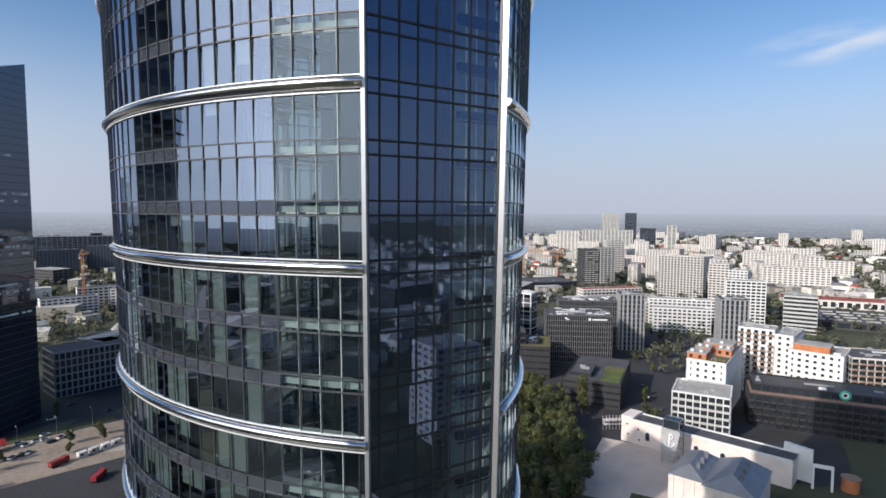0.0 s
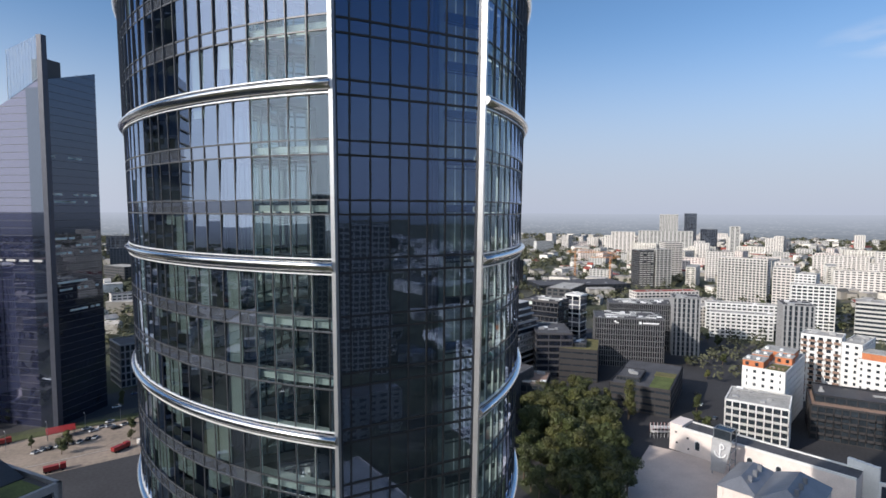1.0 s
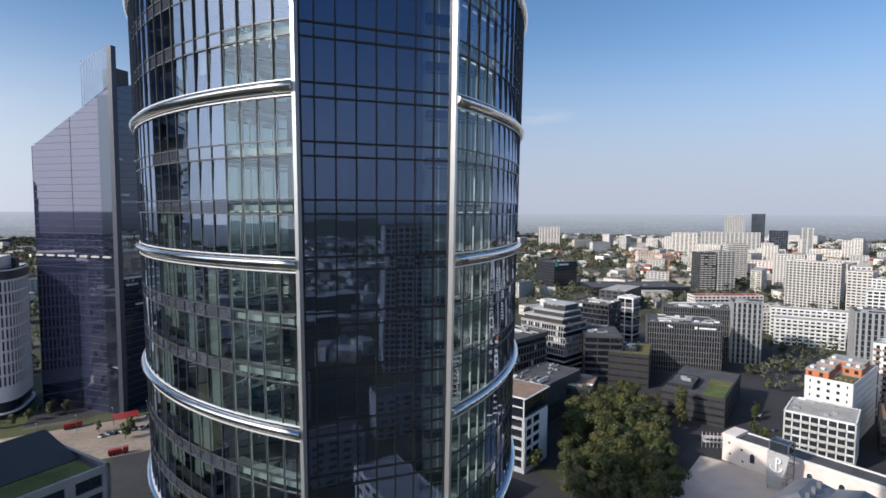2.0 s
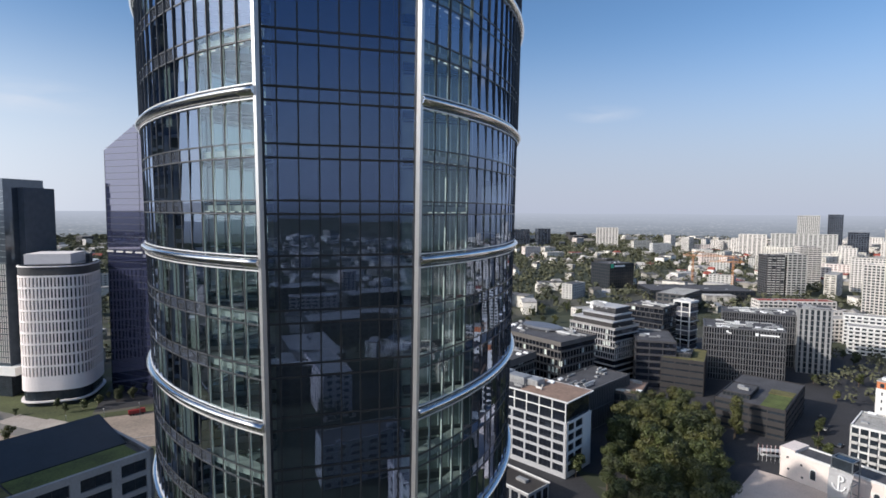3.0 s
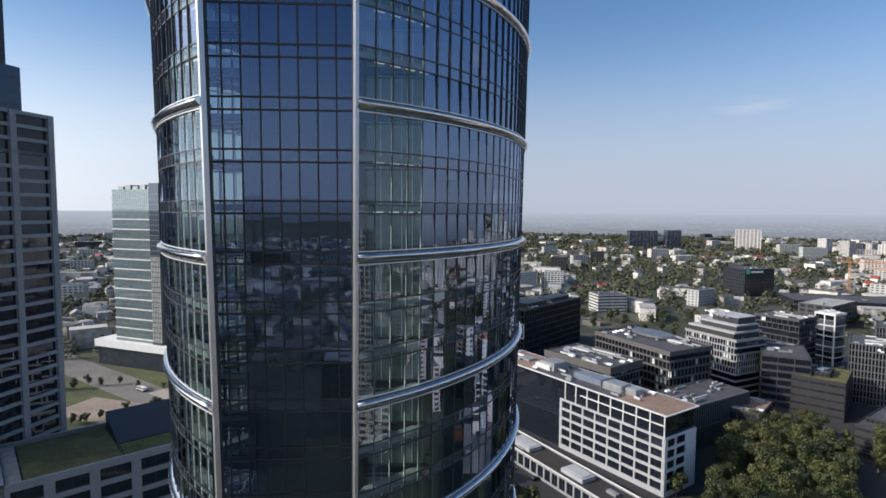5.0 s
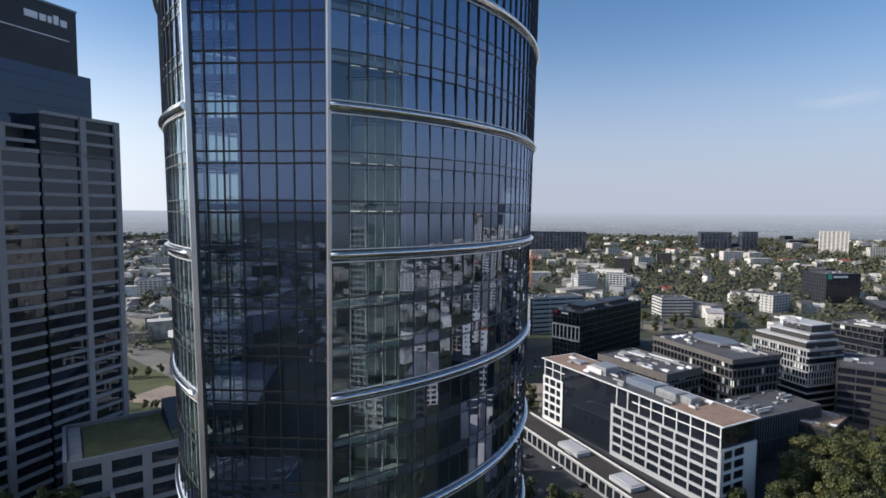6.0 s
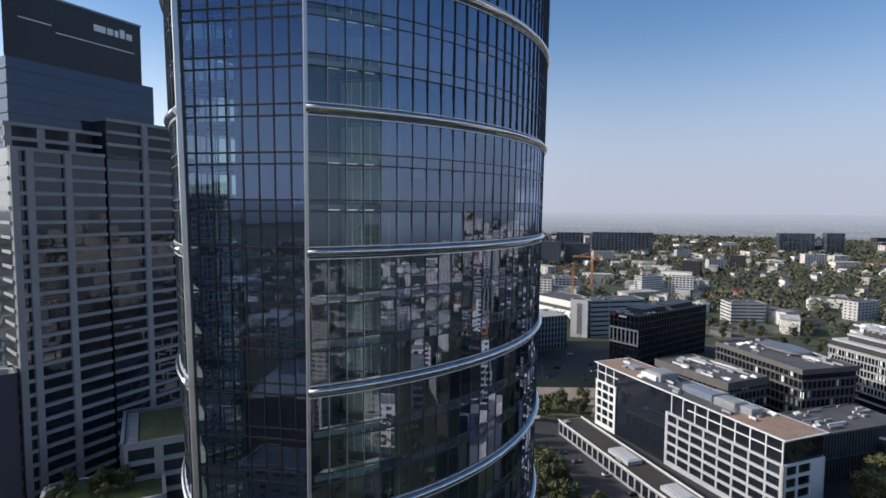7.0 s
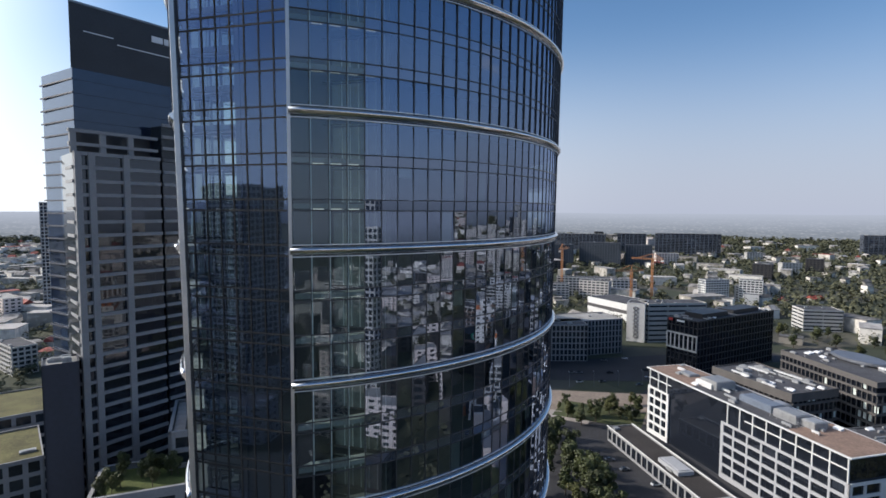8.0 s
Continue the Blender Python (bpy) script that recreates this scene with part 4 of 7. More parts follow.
# low wing before it
wing = block("office_building", "low white office wing with dark windows and brown flat roof", "office building", (33.0, 236.0), -62.5, 104.0, 13.0, 6.5, 1, 24, M_STONE, M_GLASS_DEEP, M_ROOF_DARK, band=1.2, pier=0.9, thick=0.4, foot=0.5, bays_d=3, units=3, seed=4, panes=(0, 1))

for x0, y0, x1, y1 in ((-0.3, -0.3, 104.3, 0.1), (-0.3, 12.9, 104.3, 13.3)):
    g = Geo()
    g.box(x0, y0, 7.02, x1, y1, 7.4)
    part("cornice", g, M_WHITE, wing)
for x0, x1 in ((38, 52), (72, 84)):
    g = Geo()
    g.box(x0, 3, 6.56, x1, 10, 8.2)
    g.box(x0 + 1, 4, 8.21, x1 - 1, 9, 8.5)
    part("roof_light", g, M_LIGHT_GREY, wing, "pale raised rooflight")

def layered_office(name, label, a, ang, L, D, H, floors, edge=None, post=None, bay=2.7, roof=None, units=20, seed=1, unit_size=2.6, z0=0.0, edge_h=0.9, setback=0.9, attic=1.9):
    """Office of dark set-back glass between projecting floor edges, slim posts on all sides and a deep attic band."""
    rng = random.Random(seed)
    edge, post = edge or M_EDGE, post or M_EDGE
    e = thing(name, label, "office building", pose(a[0], a[1], 0, 0, 0, ang))
    step = (H - z0) / floors
    g = Geo()
    g.box(setback, setback, z0, L - setback, D - setback, H - 0.3)
    body = part("glass_body", g, M_GLASS_DEEP, e, "dark set-back glass")
    for f in range(1, floors + 1):
        z = z0 + f * step
        h = attic if f == floors else edge_h
        g = Geo()
        g.box(0, 0, z - h, L, D, z)
        part("floor_edge", g, edge, e)
    for k, (o, u, length) in enumerate((((0.25, 0.25), (1, 0), L - 0.5), ((L - 0.25, 0.25), (0, 1), D - 0.5), ((0.25, 0.25), (0, 1), D - 0.5))):
        n = int(length / bay)
        for f in range(max(0, floors - 5), floors):
            if rng.random() < 0.12:
                continue
            off = rng.uniform(0, 0.5) * bay
            g = Geo()
            za, zb = z0 + f * step, z0 + (f + 1) * step - (attic if f == floors - 1 else edge_h)
            for j in range(n):
                c = off + j * length / n
                x, y = o[0] + u[0] * c, o[1] + u[1] * c
                g.box(x - 0.16, y - 0.2, za, x + 0.16, y + 0.2, zb)
            part("colonnade", g, post, e, kind="stuff")
            # pale boxes behind some bays: blinds, and lit panels in colour alone
            g = Geo()
            for j in range(n):
                if rng.random() < 0.16:
                    c = off + (j + 0.1) * length / n
                    w = length / n * 0.8
                    q = setback - 0.05
                    if u[0]:
                        g.box(o[0] + c, q - 0.02, za + 0.3, o[0] + c + w, q, zb - 0.1)
                    else:
                        xq = L - q if k == 1 else q - 0.02
                        g.box(xq, o[1] + c, za + 0.3, xq + 0.02, o[1] + c + w, zb - 0.1)
            if g.v:
                part("blinds", g, M_BLIND, body, kind="stuff")
    g = Geo()
    for x0, y0, x1, y1 in ((0.35, 0, L - 0.35, 0.35), (0.35, D - 0.35, L - 0.35, D), (0, 0, 0.35, D), (L - 0.35, 0, L, D)):
        g.box(x0, y0, H + 0.002, x1, y1, H + 0.7)
    part("parapet", g, edge, e)
    g = Geo()
    g.box(0.35, 0.35, H + 0.003, L - 0.35, D - 0.35, H + 0.08)
    part("roof", g, roof or M_ROOF, e)
    roof_clutter(e, L, D, H + 0.08, rng, units, size=unit_size)
    return e


# ---- office quarter ----
sign = block("office_building", "dark ribbed office block with white roof sign", "office building", (265.5, 268), -40, 48.0, 30.0, 35.0, 9, 30, M_RIB, M_GLASS_DEEP, M_ROOF, band=0.5, pier=0.62, thick=0.6, units=44, seed=5, unit_size=2.2)
for x0, x1, z0, z1 in ((30.5, 32.3, 31.6, 33.4), (33.2, 44.0, 31.9, 32.9), (13.5, 15.0, 32.3, 33.6), (14.6, 16.6, 31.8, 32.5)):
    g = Geo()
    g.box(x0, -0.35, z0, x1, -0.01, z1)
    part("sign_bar", g, M_SIGN_WHITE, sign, "white sign bar")
block("office_building", "dark ribbed office block with pale roof plant", "office building", (312, 302), -40, 50.0, 26.0, 37.0, 9, 32, M_RIB, M_GLASS_DEEP, M_ROOF, band=0.5, pier=0.62, units=44, seed=6, unit_size=2.2)
block("office_building", "dark brick-clad block with dry green roof", "office building", (219.8, 252), -44, 25.0, 34.0, 21.0, 5, 3, M_BRONZE, M_GLASS, M_SEDUM_DRY, band=3.0, pier=0.6, units=0, seed=7)
block("roof_pavilion", "sunken dark roof terrace with plant", "roof plant", (227, 255), -44, 14.0, 16.0, 23.2, 1, 6, M_DARK, M_GLASS, M_ROOF, band=0.6, pier=0.5, z0=21.05, units=9, seed=70, unit_size=1.8)
low_wing = block("office_building", "low dark office wing with green sedum roof", "office building", (211.5, 197), -57, 32.5, 55.0, 15.0, 4, 4, M_BRONZE, M_GLASS, M_ROOF, band=2.4, pier=0.4, units=0, seed=8)
for x0, y0, x1, y1, m in ((21.0, 1.0, 31.5, 24.0, M_SEDUM), (20.0, 25.0, 31.5, 34.0, M_SEDUM_DRY)):
    g = Geo()
    g.box(x0, y0, 15.06, x1, y1, 15.4)
    part("roof_bed", g, m, low_wing)
block("roof_pavilion", "dark sloped rooflight on the green roof", "roof plant", (218.5, 199), -57, 13.0, 20.0, 17.2, 1, 7, M_DARK, M_GLASS, M_ROOF, band=0.5, pier=0.3, z0=15.05, units=2, seed=80)
block("office_building", "glass tower block with pale upright piers", "office building", (339, 262), -45, 20.0, 24.0, 45.0, 12, 6, M_STONE, M_GLASS, M_ROOF, band=0.3, pier=1.5, units=6, seed=9)
block("office_building", "glass tower block with pale upright piers", "office building", (384, 204), -50, 20.0, 24.0, 45.0, 12, 6, M_STONE, M_GLASS, M_ROOF, band=0.3, pier=1.5, units=6, seed=90)
round_block = layered_office("office_building", "taupe office block with a saucer-shaped roof pavilion", (122.4, 295.6), -66.5, 58.0, 34.0, 36.5, 8, units=34, seed=23)
for z0, z1, grow in ((36.6, 37.6, 0.8), (37.61, 38.3, 1.0), (38.31, 38.7, 0.93)):
    g = Geo()
    g.prism([(24 + 15 * grow * math.cos(k * math.tau / 40), 24 + 8.5 * grow * math.sin(k * math.tau / 40)) for k in range(40)], z0, z1)
    part("saucer_roof", g, M_ZINC, round_block, "dark zinc saucer roof")
layered_office("office_building", "low taupe office block with pale roof plant", (84.6, 271.0), -56.5, 46.0, 28.0, 31.0, 7, units=34, seed=24, unit_size=3.2, attic=3.2)
terraced = layered_office("office_building", "terraced office block with pale framed storeys", (184.6, 304.0), -68.0, 37.0, 27.0, 36.0, 9, edge=M_EDGE_PALE, post=M_LIGHT_GREY, bay=1.9, units=4, seed=25, attic=0.9, edge_h=0.8)
for x0, y0, x1, y1, z0, z1, m in ((1.5, 2.5, 33, 25, 36.1, 39.2, M_BRONZE), (0.8, 1.8, 34, 26, 39.21, 40.2, M_LIGHT_GREY), (7, 6, 32, 25, 40.21, 43.0, M_BRONZE), (6.4, 5.4, 32.6, 25.5, 43.01, 43.9, M_LIGHT_GREY), (12, 10, 30, 25, 43.91, 47.6, M_DARK), (11.4, 9.4, 30.6, 25.5, 47.61, 48.1, M_LIGHT_GREY), (4, 17, 11.3, 25, 43.91, 48.4, M_WHITE)):
    g = Geo()
    g.box(x0, y0, z0, x1, y1, z1)
    if z1 - z0 > 2:
        for j in range(int((x1 - x0) / 3)):
            g.box(x0 + 0.4 + j * 3, y0 - 0.12, z0 + 0.3, x0 + 0.7 + j * 3, y0, z1)
    part("roof_tier", g, m, terraced)
roof_clutter(terraced, 30, 24, 48.1, random.Random(8), 9, size=2.0)
layered_office("office_building", "office block with green-tinted glass and dark floors", (250.0, 335.0), -62.0, 30.0, 26.0, 40.0, 10, edge=M_GREY, post=M_GREY, bay=3.4, units=16, seed=262, edge_h=0.6, attic=1.0)
stacked = thing("office_building", "slim white office block of stacked window boxes", "office building", pose(301.5, 344.0, 0, 0, 0, -66.0))
g = Geo()
g.box(0.5, 0.5, 0, 13.5, 13.5, 39.0)
part("core", g, M_PALE, stacked)
for f in range(5):
    for k in range(2):
        z0 = 1.0 + f * 7.6 + k * 3.7
        tint = M_GLASS_DEEP if (f + k) % 2 else M_SLATE
        for nm, bx in (("window_box", (0.9 + (f % 2) * 0.8, 0.0, z0, 12.6, 0.6, z0 + 3.2)), ("window_box", (13.4, 1.0, z0, 14.0, 12.6 - (f % 2) * 1.2, z0 + 3.2))):
            g = Geo()
            g.box(*bx)
            part(nm, g, tint, stacked)
    g = Geo()
    g.box(-0.2, -0.2, 0.9 + f * 7.6 - 0.8, 14.2, 14.0, 0.9 + f * 7.6)
    part("band", g, M_WHITE, stacked)
g = Geo()
g.box(-0.2, -0.2, 38.4, 14.2, 14.0, 39.8)
part("cornice", g, M_WHITE, stacked)
for x in (-0.15, 6.4, 13.3):
    g = Geo()
    g.box(x, -0.1, 0.9, x + 0.7, 0.55, 38.4)
    part("pier", g, M_WHITE, stacked)
roof_clutter(stacked, 14, 14, 39.8, random.Random(5), 6, M_WHITE_METAL, 2.0)
block("office_building", "dark glass office block with pale bands", "office building", (209, 262), -30, 24.0, 36.0, 30.0, 7, 3, M_GREY, M_GLASS_BLUE, M_ROOF, band=1.3, pier=0.4, units=6, seed=26)
block("office_building", "low black ribbed office wing", "office building", (112, 189), 28, 76.0, 24.0, 21.0, 2, 44, M_RIB, M_GLASS_DEEP, M_ROOF, band=0.5, pier=0.5, thick=0.7, units=40, seed=27, unit_size=2.2)
block("office_building", "low flat office roof with white plant", "office building", (150, 232), -45, 34.0, 26.0, 15.0, 3, 10, M_DARK, M_GLASS, M_ROOF_BROWN, band=1.4, pier=0.4, units=20, seed=271)
sign = block("office_building", "black office box with green and white roof sign", "office building", (442, 658), 10, 46.0, 40.0, 36.0, 8, 12, M_BLACK, M_GLASS, M_ROOF, band=1.0, pier=1.4, units=6, seed=28)
for x0, x1, z0, z1, m in ((2, 7, 30, 36, M_SIGN_GREEN), (9, 28, 31.5, 34, M_SIGN_WHITE)):
    g = Geo()
    g.box(x0, -0.4, z0, x1, -0.01, z1)
    part("sign_bar", g, m, sign)
block("warehouse", "long low black depot", "building", (440, 560), -18, 130.0, 60.0, 12.0, 2, 20, M_BLACK, M_GLASS, M_ROOF, band=3.0, pier=1.5, units=4, seed=281)
# across the street to the north
block("office_building", "grey stone office block with tall window piers", "office building", (-12, 378), 31.5, 66.0, 30.0, 27.0, 5, 22, M_STONE, M_GLASS, M_ROOF_PALE, band=0.8, pier=1.1, thick=0.7, foot=5.0, units=4, seed=29)
chev = block("warehouse", "white slab with dark diamond pattern", "building", (49, 456), -12, 15.0, 20.0, 33.0, 1, 1, M_WHITE, M_WHITE, M_ROOF, units=0, seed=30, blind=(0, 1, 2, 3))
for q in range(8):
    g = Geo()
    for s2 in (-1, 1):
        g.beam((7.5 - 2.2, -0.1, 5 + q * 3.4), (7.5, -0.1, 5 + q * 3.4 + s2 * 1.6), 0.5)
        g.beam((7.5 + 2.2, -0.1, 5 + q * 3.4), (7.5, -0.1, 5 + q * 3.4 + s2 * 1.6), 0.5)
    part("diamond", g, M_DARK, chev)
block("office_building", "grey slab block with ribbon windows", "office building", (66.5, 455), 22, 52.0, 20.0, 33.0, 8, 3, M_PALE, M_GLASS, M_ROOF, band=2.6, pier=0.8, units=5, seed=31)
sign = block("office_building", "black glass office block with red roof sign", "office building", (73, 374), -44, 24.0, 88.0, 38.0, 8, 7, M_BLACK, M_GLASS_DEEP, M_ROOF, band=0.6, pier=0.6, thick=0.7, units=26, seed=32)
for x0, y0, x1, y1, h in ((5, 12, 19, 40, 3.2), (6, 48, 18, 78, 2.8)):
    g = Geo()
    g.box(x0, y0, 38.06, x1, y1, 38.06 + h)
    g.box(x0 - 0.4, y0 - 0.4, 38.06 + h, x1 + 0.4, y1 + 0.4, 38.3 + h)
    part("plant_room", g, M_BLACK, sign, "low black plant room")
for x0, x1, z0, z1, m in ((1.5, 4.5, 35.8, 37.8, M_RED), (8, 14, 36.0, 37.2, M_SIGN_WHITE)):
    g = Geo()
    g.box(x0, -0.35, z0, x1, -0.01, z1)
    part("sign_bar", g, m, sign)
g = Geo()
xs = grid_lines(24.0, 7, 0.8, 0.8)
facade(g, None, (0, -0.6), (1, 0), (0, -1), xs, [17.0, 18.2, 27.4, 28.4], lambda i, j: i % 2 == 1 and j == 1, 0.6, random.Random(1))
part("loggia", g, M_PALE, sign, "pale framed loggia")
hall = block("warehouse", "long white exhibition hall with grey stripe", "building", (12.8, 582), -48, 64.0, 40.0, 18.0, 1, 1, M_WHITE, M_PALE, M_ROOF, units=0, seed=33, blind=(0, 1, 2, 3))
g = Geo()
g.box(0.0, -0.15, 8.5, 64.0, -0.01, 12.0)
part("stripe", g, M_GREY, hall)
block("office_building", "grey block with pale horizontal stripes", "office building", (209.7, 547), 7, 34.0, 24.0, 20.0, 6, 2, M_PALE, M_GLASS, M_ROOF, band=2.0, pier=0.5, units=2, seed=34)
block("house", "cream villa with pale hipped roof", "house", (290, 470), 5, 44.0, 20.0, 9.0, 2, 10, M_CREAM, M_GLASS, M_ROOF_PALE, band=1.8, pier=2.2, units=1, seed=341)
block("apartment_building", "white stepped apartment block with balconies", "apartment block", (150, 700), 30, 34.0, 14.0, 27.0, 9, 9, M_WHITE, M_GLASS, M_ROOF, band=1.2, pier=1.0, units=3, seed=342)
block("apartment_building", "white stepped apartment block with balconies", "apartment block", (190, 716), -15, 26.0, 16.0, 27.0, 9, 6, M_WHITE, M_GLASS, M_ROOF, band=1.2, pier=1.0, units=3, seed=343)
block("office_building", "plain white stair tower", "building", (188, 680), -10, 16.0, 12.0, 14.0, 1, 1, M_WHITE, M_WHITE, M_ROOF, units=0, seed=344, blind=(0, 1, 2, 3))
for q, (x, y, l, h) in enumerate(((-120, 1440, 150, 52), (60, 1450, 70, 54), (150, 1440, 150, 56), (620, 1500, 80, 56), (720, 1480, 40, 58))):
    block("apartment_building", "dark far slab blocks over the trees", "apartment block", (x, y), -4, l, 26.0, h, 14, int(l / 9), M_FAR_SLAB, M_GLASS_BLUE, M_ROOF_PALE, band=1.4, pier=1.6, units=3, seed=350 + q, joined=True)

# far towers and pale estates at the edge of the city
block("skyscraper", "broad grey office tower far over the estates", "tower", (1188, 1021), -50, 46.0, 24.0, 104.0, 28, 12, M_PALE, M_GLASS, M_ROOF, band=1.4, pier=1.6, units=2, seed=361)
block("skyscraper", "blue glass office tower far over the estates", "tower", (1232, 978), -50, 30.0, 26.0, 107.0, 28, 8, M_FAR_SLAB, M_GLASS_BLUE, M_ROOF, band=1.0, pier=0.8, units=2, seed=362)
block("office_building", "low blue glass wing beside the far tower", "office building", (1256, 946), -50, 40.0, 24.0, 66.0, 16, 8, M_FAR_SLAB, M_GLASS_BLUE, M_ROOF_PALE, band=1.0, pier=0.8, units=2, seed=363)
for q, (az, r, l, h, t) in enumerate(((45.2, 1500, 60, 58, -46), (42.6, 1490, 130, 62, -46), (34.5, 1560, 24, 74, -52), (58.2, 1720, 64, 62, -30))):
    x, y = r * math.cos(radians(az)), r * math.sin(radians(az))
    block("apartment_building", "long pale slab block at the city's edge", "apartment block", (x, y), t, l, 16.0, h, int(h / 3.4), int(l / 9), M_PALE if q % 3 else M_CREAM, M_GLASS, M_ROOF_PALE, band=1.7, pier=3.4, units=2, seed=370 + q, joined=True, z0=0.0)

# ---- apartment quarter ----
block("apartment_building", "pale cream slab apartment block with stacked balconies", "apartment block", (616.7, 427), -70, 56.0, 18.0, 54.0, 17, 14, M_CREAM, M_GLASS, M_ROOF_PALE, band=1.2, pier=1.2, units=5, seed=10, balcony=(0,), rail=M_PALE)
block("apartment_building", "cream stepped apartment tower with loggias", "apartment block", (602, 347), -70, 22.0, 24.0, 50.0, 16, 5, M_CREAM, M_GLASS, M_ROOF_PALE, band=1.5, pier=1.2, units=4, seed=11, balcony=(0,))
block("apartment_building", "white stepped apartment tower with loggias", "apartment block", (606, 325), -70, 20.0, 24.0, 44.0, 14, 5, M_WHITE, M_GLASS, M_ROOF_PALE, band=1.5, pier=1.2, units=4, seed=111, balcony=(0,))
block("apartment_building", "white apartment block with dark window pairs", "apartment block", (525, 281), -56, 36.0, 18.0, 42.0, 13, 8, M_WHITE, M_GLASS, M_ROOF_PALE, band=1.2, pier=1.0, units=4, seed=12)
block("apartment_building", "grey residential tower with stacked balconies", "apartment block", (613, 552), -25, 22.0, 30.0, 54.0, 17, 4, M_GREY, M_GLASS, M_ROOF, band=1.0, pier=1.6, units=4, seed=13, balcony=(0,), rail=M_PALE)
block("apartment_building", "grey residential tower with stacked balconies", "apartment block", (635, 541), -25, 24.0, 30.0, 56.0, 17, 4, M_PALE, M_GLASS, M_ROOF, band=1.0, pier=1.6, units=4, seed=131, balcony=(0,), rail=M_PALE)
block("apartment_building", "cream residential tower with striped balconies", "apartment block", (744, 620), -30, 30.0, 26.0, 60.0, 19, 5, M_CREAM, M_GLASS, M_ROOF, band=1.6, pier=0.8, units=3, seed=14, balcony=(0,))
block("apartment_building", "cream apartment block with loggias", "apartment block", (770, 560), -50, 40.0, 20.0, 48.0, 15, 9, M_CREAM, M_GLASS, M_ROOF, band=1.6, pier=1.6, units=3, seed=141)
block("apartment_building", "white apartment block with rows of balconies", "apartment block", (227.6, 137), -62, 27.0, 24.0, 21.0, 6, 8, M_WHITE, M_GLASS, M_ROOF_PALE, band=0.8, pier=0.5, thick=0.6, units=8, seed=15, balcony=(0,), rail=M_PALE, unit_size=2.2)
block("apartment_building", "white apartment block with orange roof terraces", "apartment block", (256.4, 148), -70, 20.0, 50.0, 31.0, 9, 5, M_WHITE, M_GLASS, M_ROOF_PALE, band=1.9, pier=2.6, units=5, seed=16, unit_size=2.0)
for x0, x1, y0, y1, h0, m in ((-0.2, 10, 0.5, 12, 31.6, M_TILE), (10.5, 19.5, 0.5, 14, 31.6, M_SEDUM_DRY), (0.5, 9, 16, 26, 31.6, M_TILE), (11, 19.5, 18, 26, 31.6, M_TILE), (2, 18, 30, 44, 31.6, M_TILE)):
    e = thing("roof_pavilion", "set-back roof house with orange walls", "roof house", pose(256.4, 148, 0, 0, 0, -70))
    hh = 34.6 if m is M_TILE else 31.5
    g = Geo()
    g.box(x0 + 0.3, y0 + 0.3, 31.06, x1 - 0.3, y1, hh)
    body = part("wall", g, m, e)
    if m is M_TILE:
        g = Geo()
        g.box(x0 + 0.1, y0 + 0.1, hh + 0.004, x1 - 0.1, y1 + 0.2, hh + 0.4)
        part("roof", g, M_ROOF_PALE, e)
        for q in range(2):
            xq = x0 + 1.5 + q * (x1 - x0) * 0.45
            g = Geo()
            g.box(xq, y0 + 0.22, 32.0, xq + 1.6, y0 + 0.3, 33.8)
            part("window", g, M_GLASS, body)
            g = Geo()
            g.box(xq, y0 + 2.5, hh + 0.4, xq + 1.6, y0 + 4.5, hh + 1.5)
            part("roof_unit", g, M_WHITE_METAL, e)
    else:
        for q in range(4):
            g = Geo()
            g.prism([(x0 + 1.2 + q * 2, y0 + 3), (x0 + 2.0 + q * 2, y0 + 3), (x0 + 2.0 + q * 2, y0 + 3.8), (x0 + 1.2 + q * 2, y0 + 3.8)], hh, hh + 0.7)
            part("planter", g, M_ROOF_BROWN, e)
block("apartment_building", "long dark glass apartment block with balconies", "apartment block", (268.8, 120), -57.4, 84.0, 30.0, 17.0, 5, 26, M_BRONZE, M_GLASS, M_ROOF_BROWN, band=0.7, pier=0.3, thick=0.6, units=0, seed=17, balcony=(0,), rail=M_BRONZE)
block("roof_pavilion", "black set-back top storey", "roof house", (276.0, 122), -57.4, 70.0, 22.0, 20.5, 1, 16, M_BLACK, M_GLASS, M_BLACK, band=0.8, pier=0.6, z0=17.06, units=6, seed=171)
block("apartment_building", "white apartment block with red-brown loggias", "apartment block", (322, 156), -70, 20.0, 16.0, 40.0, 12, 5, M_WHITE, M_GLASS, M_ROOF_PALE, band=1.5, pier=1.8, units=4, seed=18, balcony=(0,), rail=M_ROOF_BROWN)
block("apartment_building", "white apartment block with narrow windows", "apartment block", (328, 137), -76, 10.0, 30.0, 38.0, 11, 2, M_WHITE, M_GLASS, M_ROOF_PALE, band=1.8, pier=2.6, units=4, seed=191)
block("apartment_building", "white apartment block with orange roof terraces", "apartment block", (326, 128), -76, 27.0, 26.0, 31.0, 9, 7, M_WHITE, M_GLASS, M_ROOF_PALE, band=1.9, pier=2.2, units=12, seed=19, unit_size=2.0)
e = thing("roof_pavilion", "set-back roof house with orange walls", "roof house", pose(326, 128, 0, 0, 0, -76))
g = Geo()
g.box(2, 1.5, 31.06, 20, 14, 34.8)
part("wall", g, M_TILE, e)
g = Geo()
g.box(1.7, 1.2, 34.81, 20.3, 14.3, 35.2)
part("roof", g, M_ROOF_PALE, e)
block("apartment_building", "white apartment block with brown balcony rows", "apartment block", (340, 101), -50, 34.0, 26.0, 30.0, 9, 9, M_CREAM, M_GLASS, M_ROOF, band=1.0, pier=0.5, units=9, seed=192, balcony=(0,), rail=M_ROOF_BROWN)
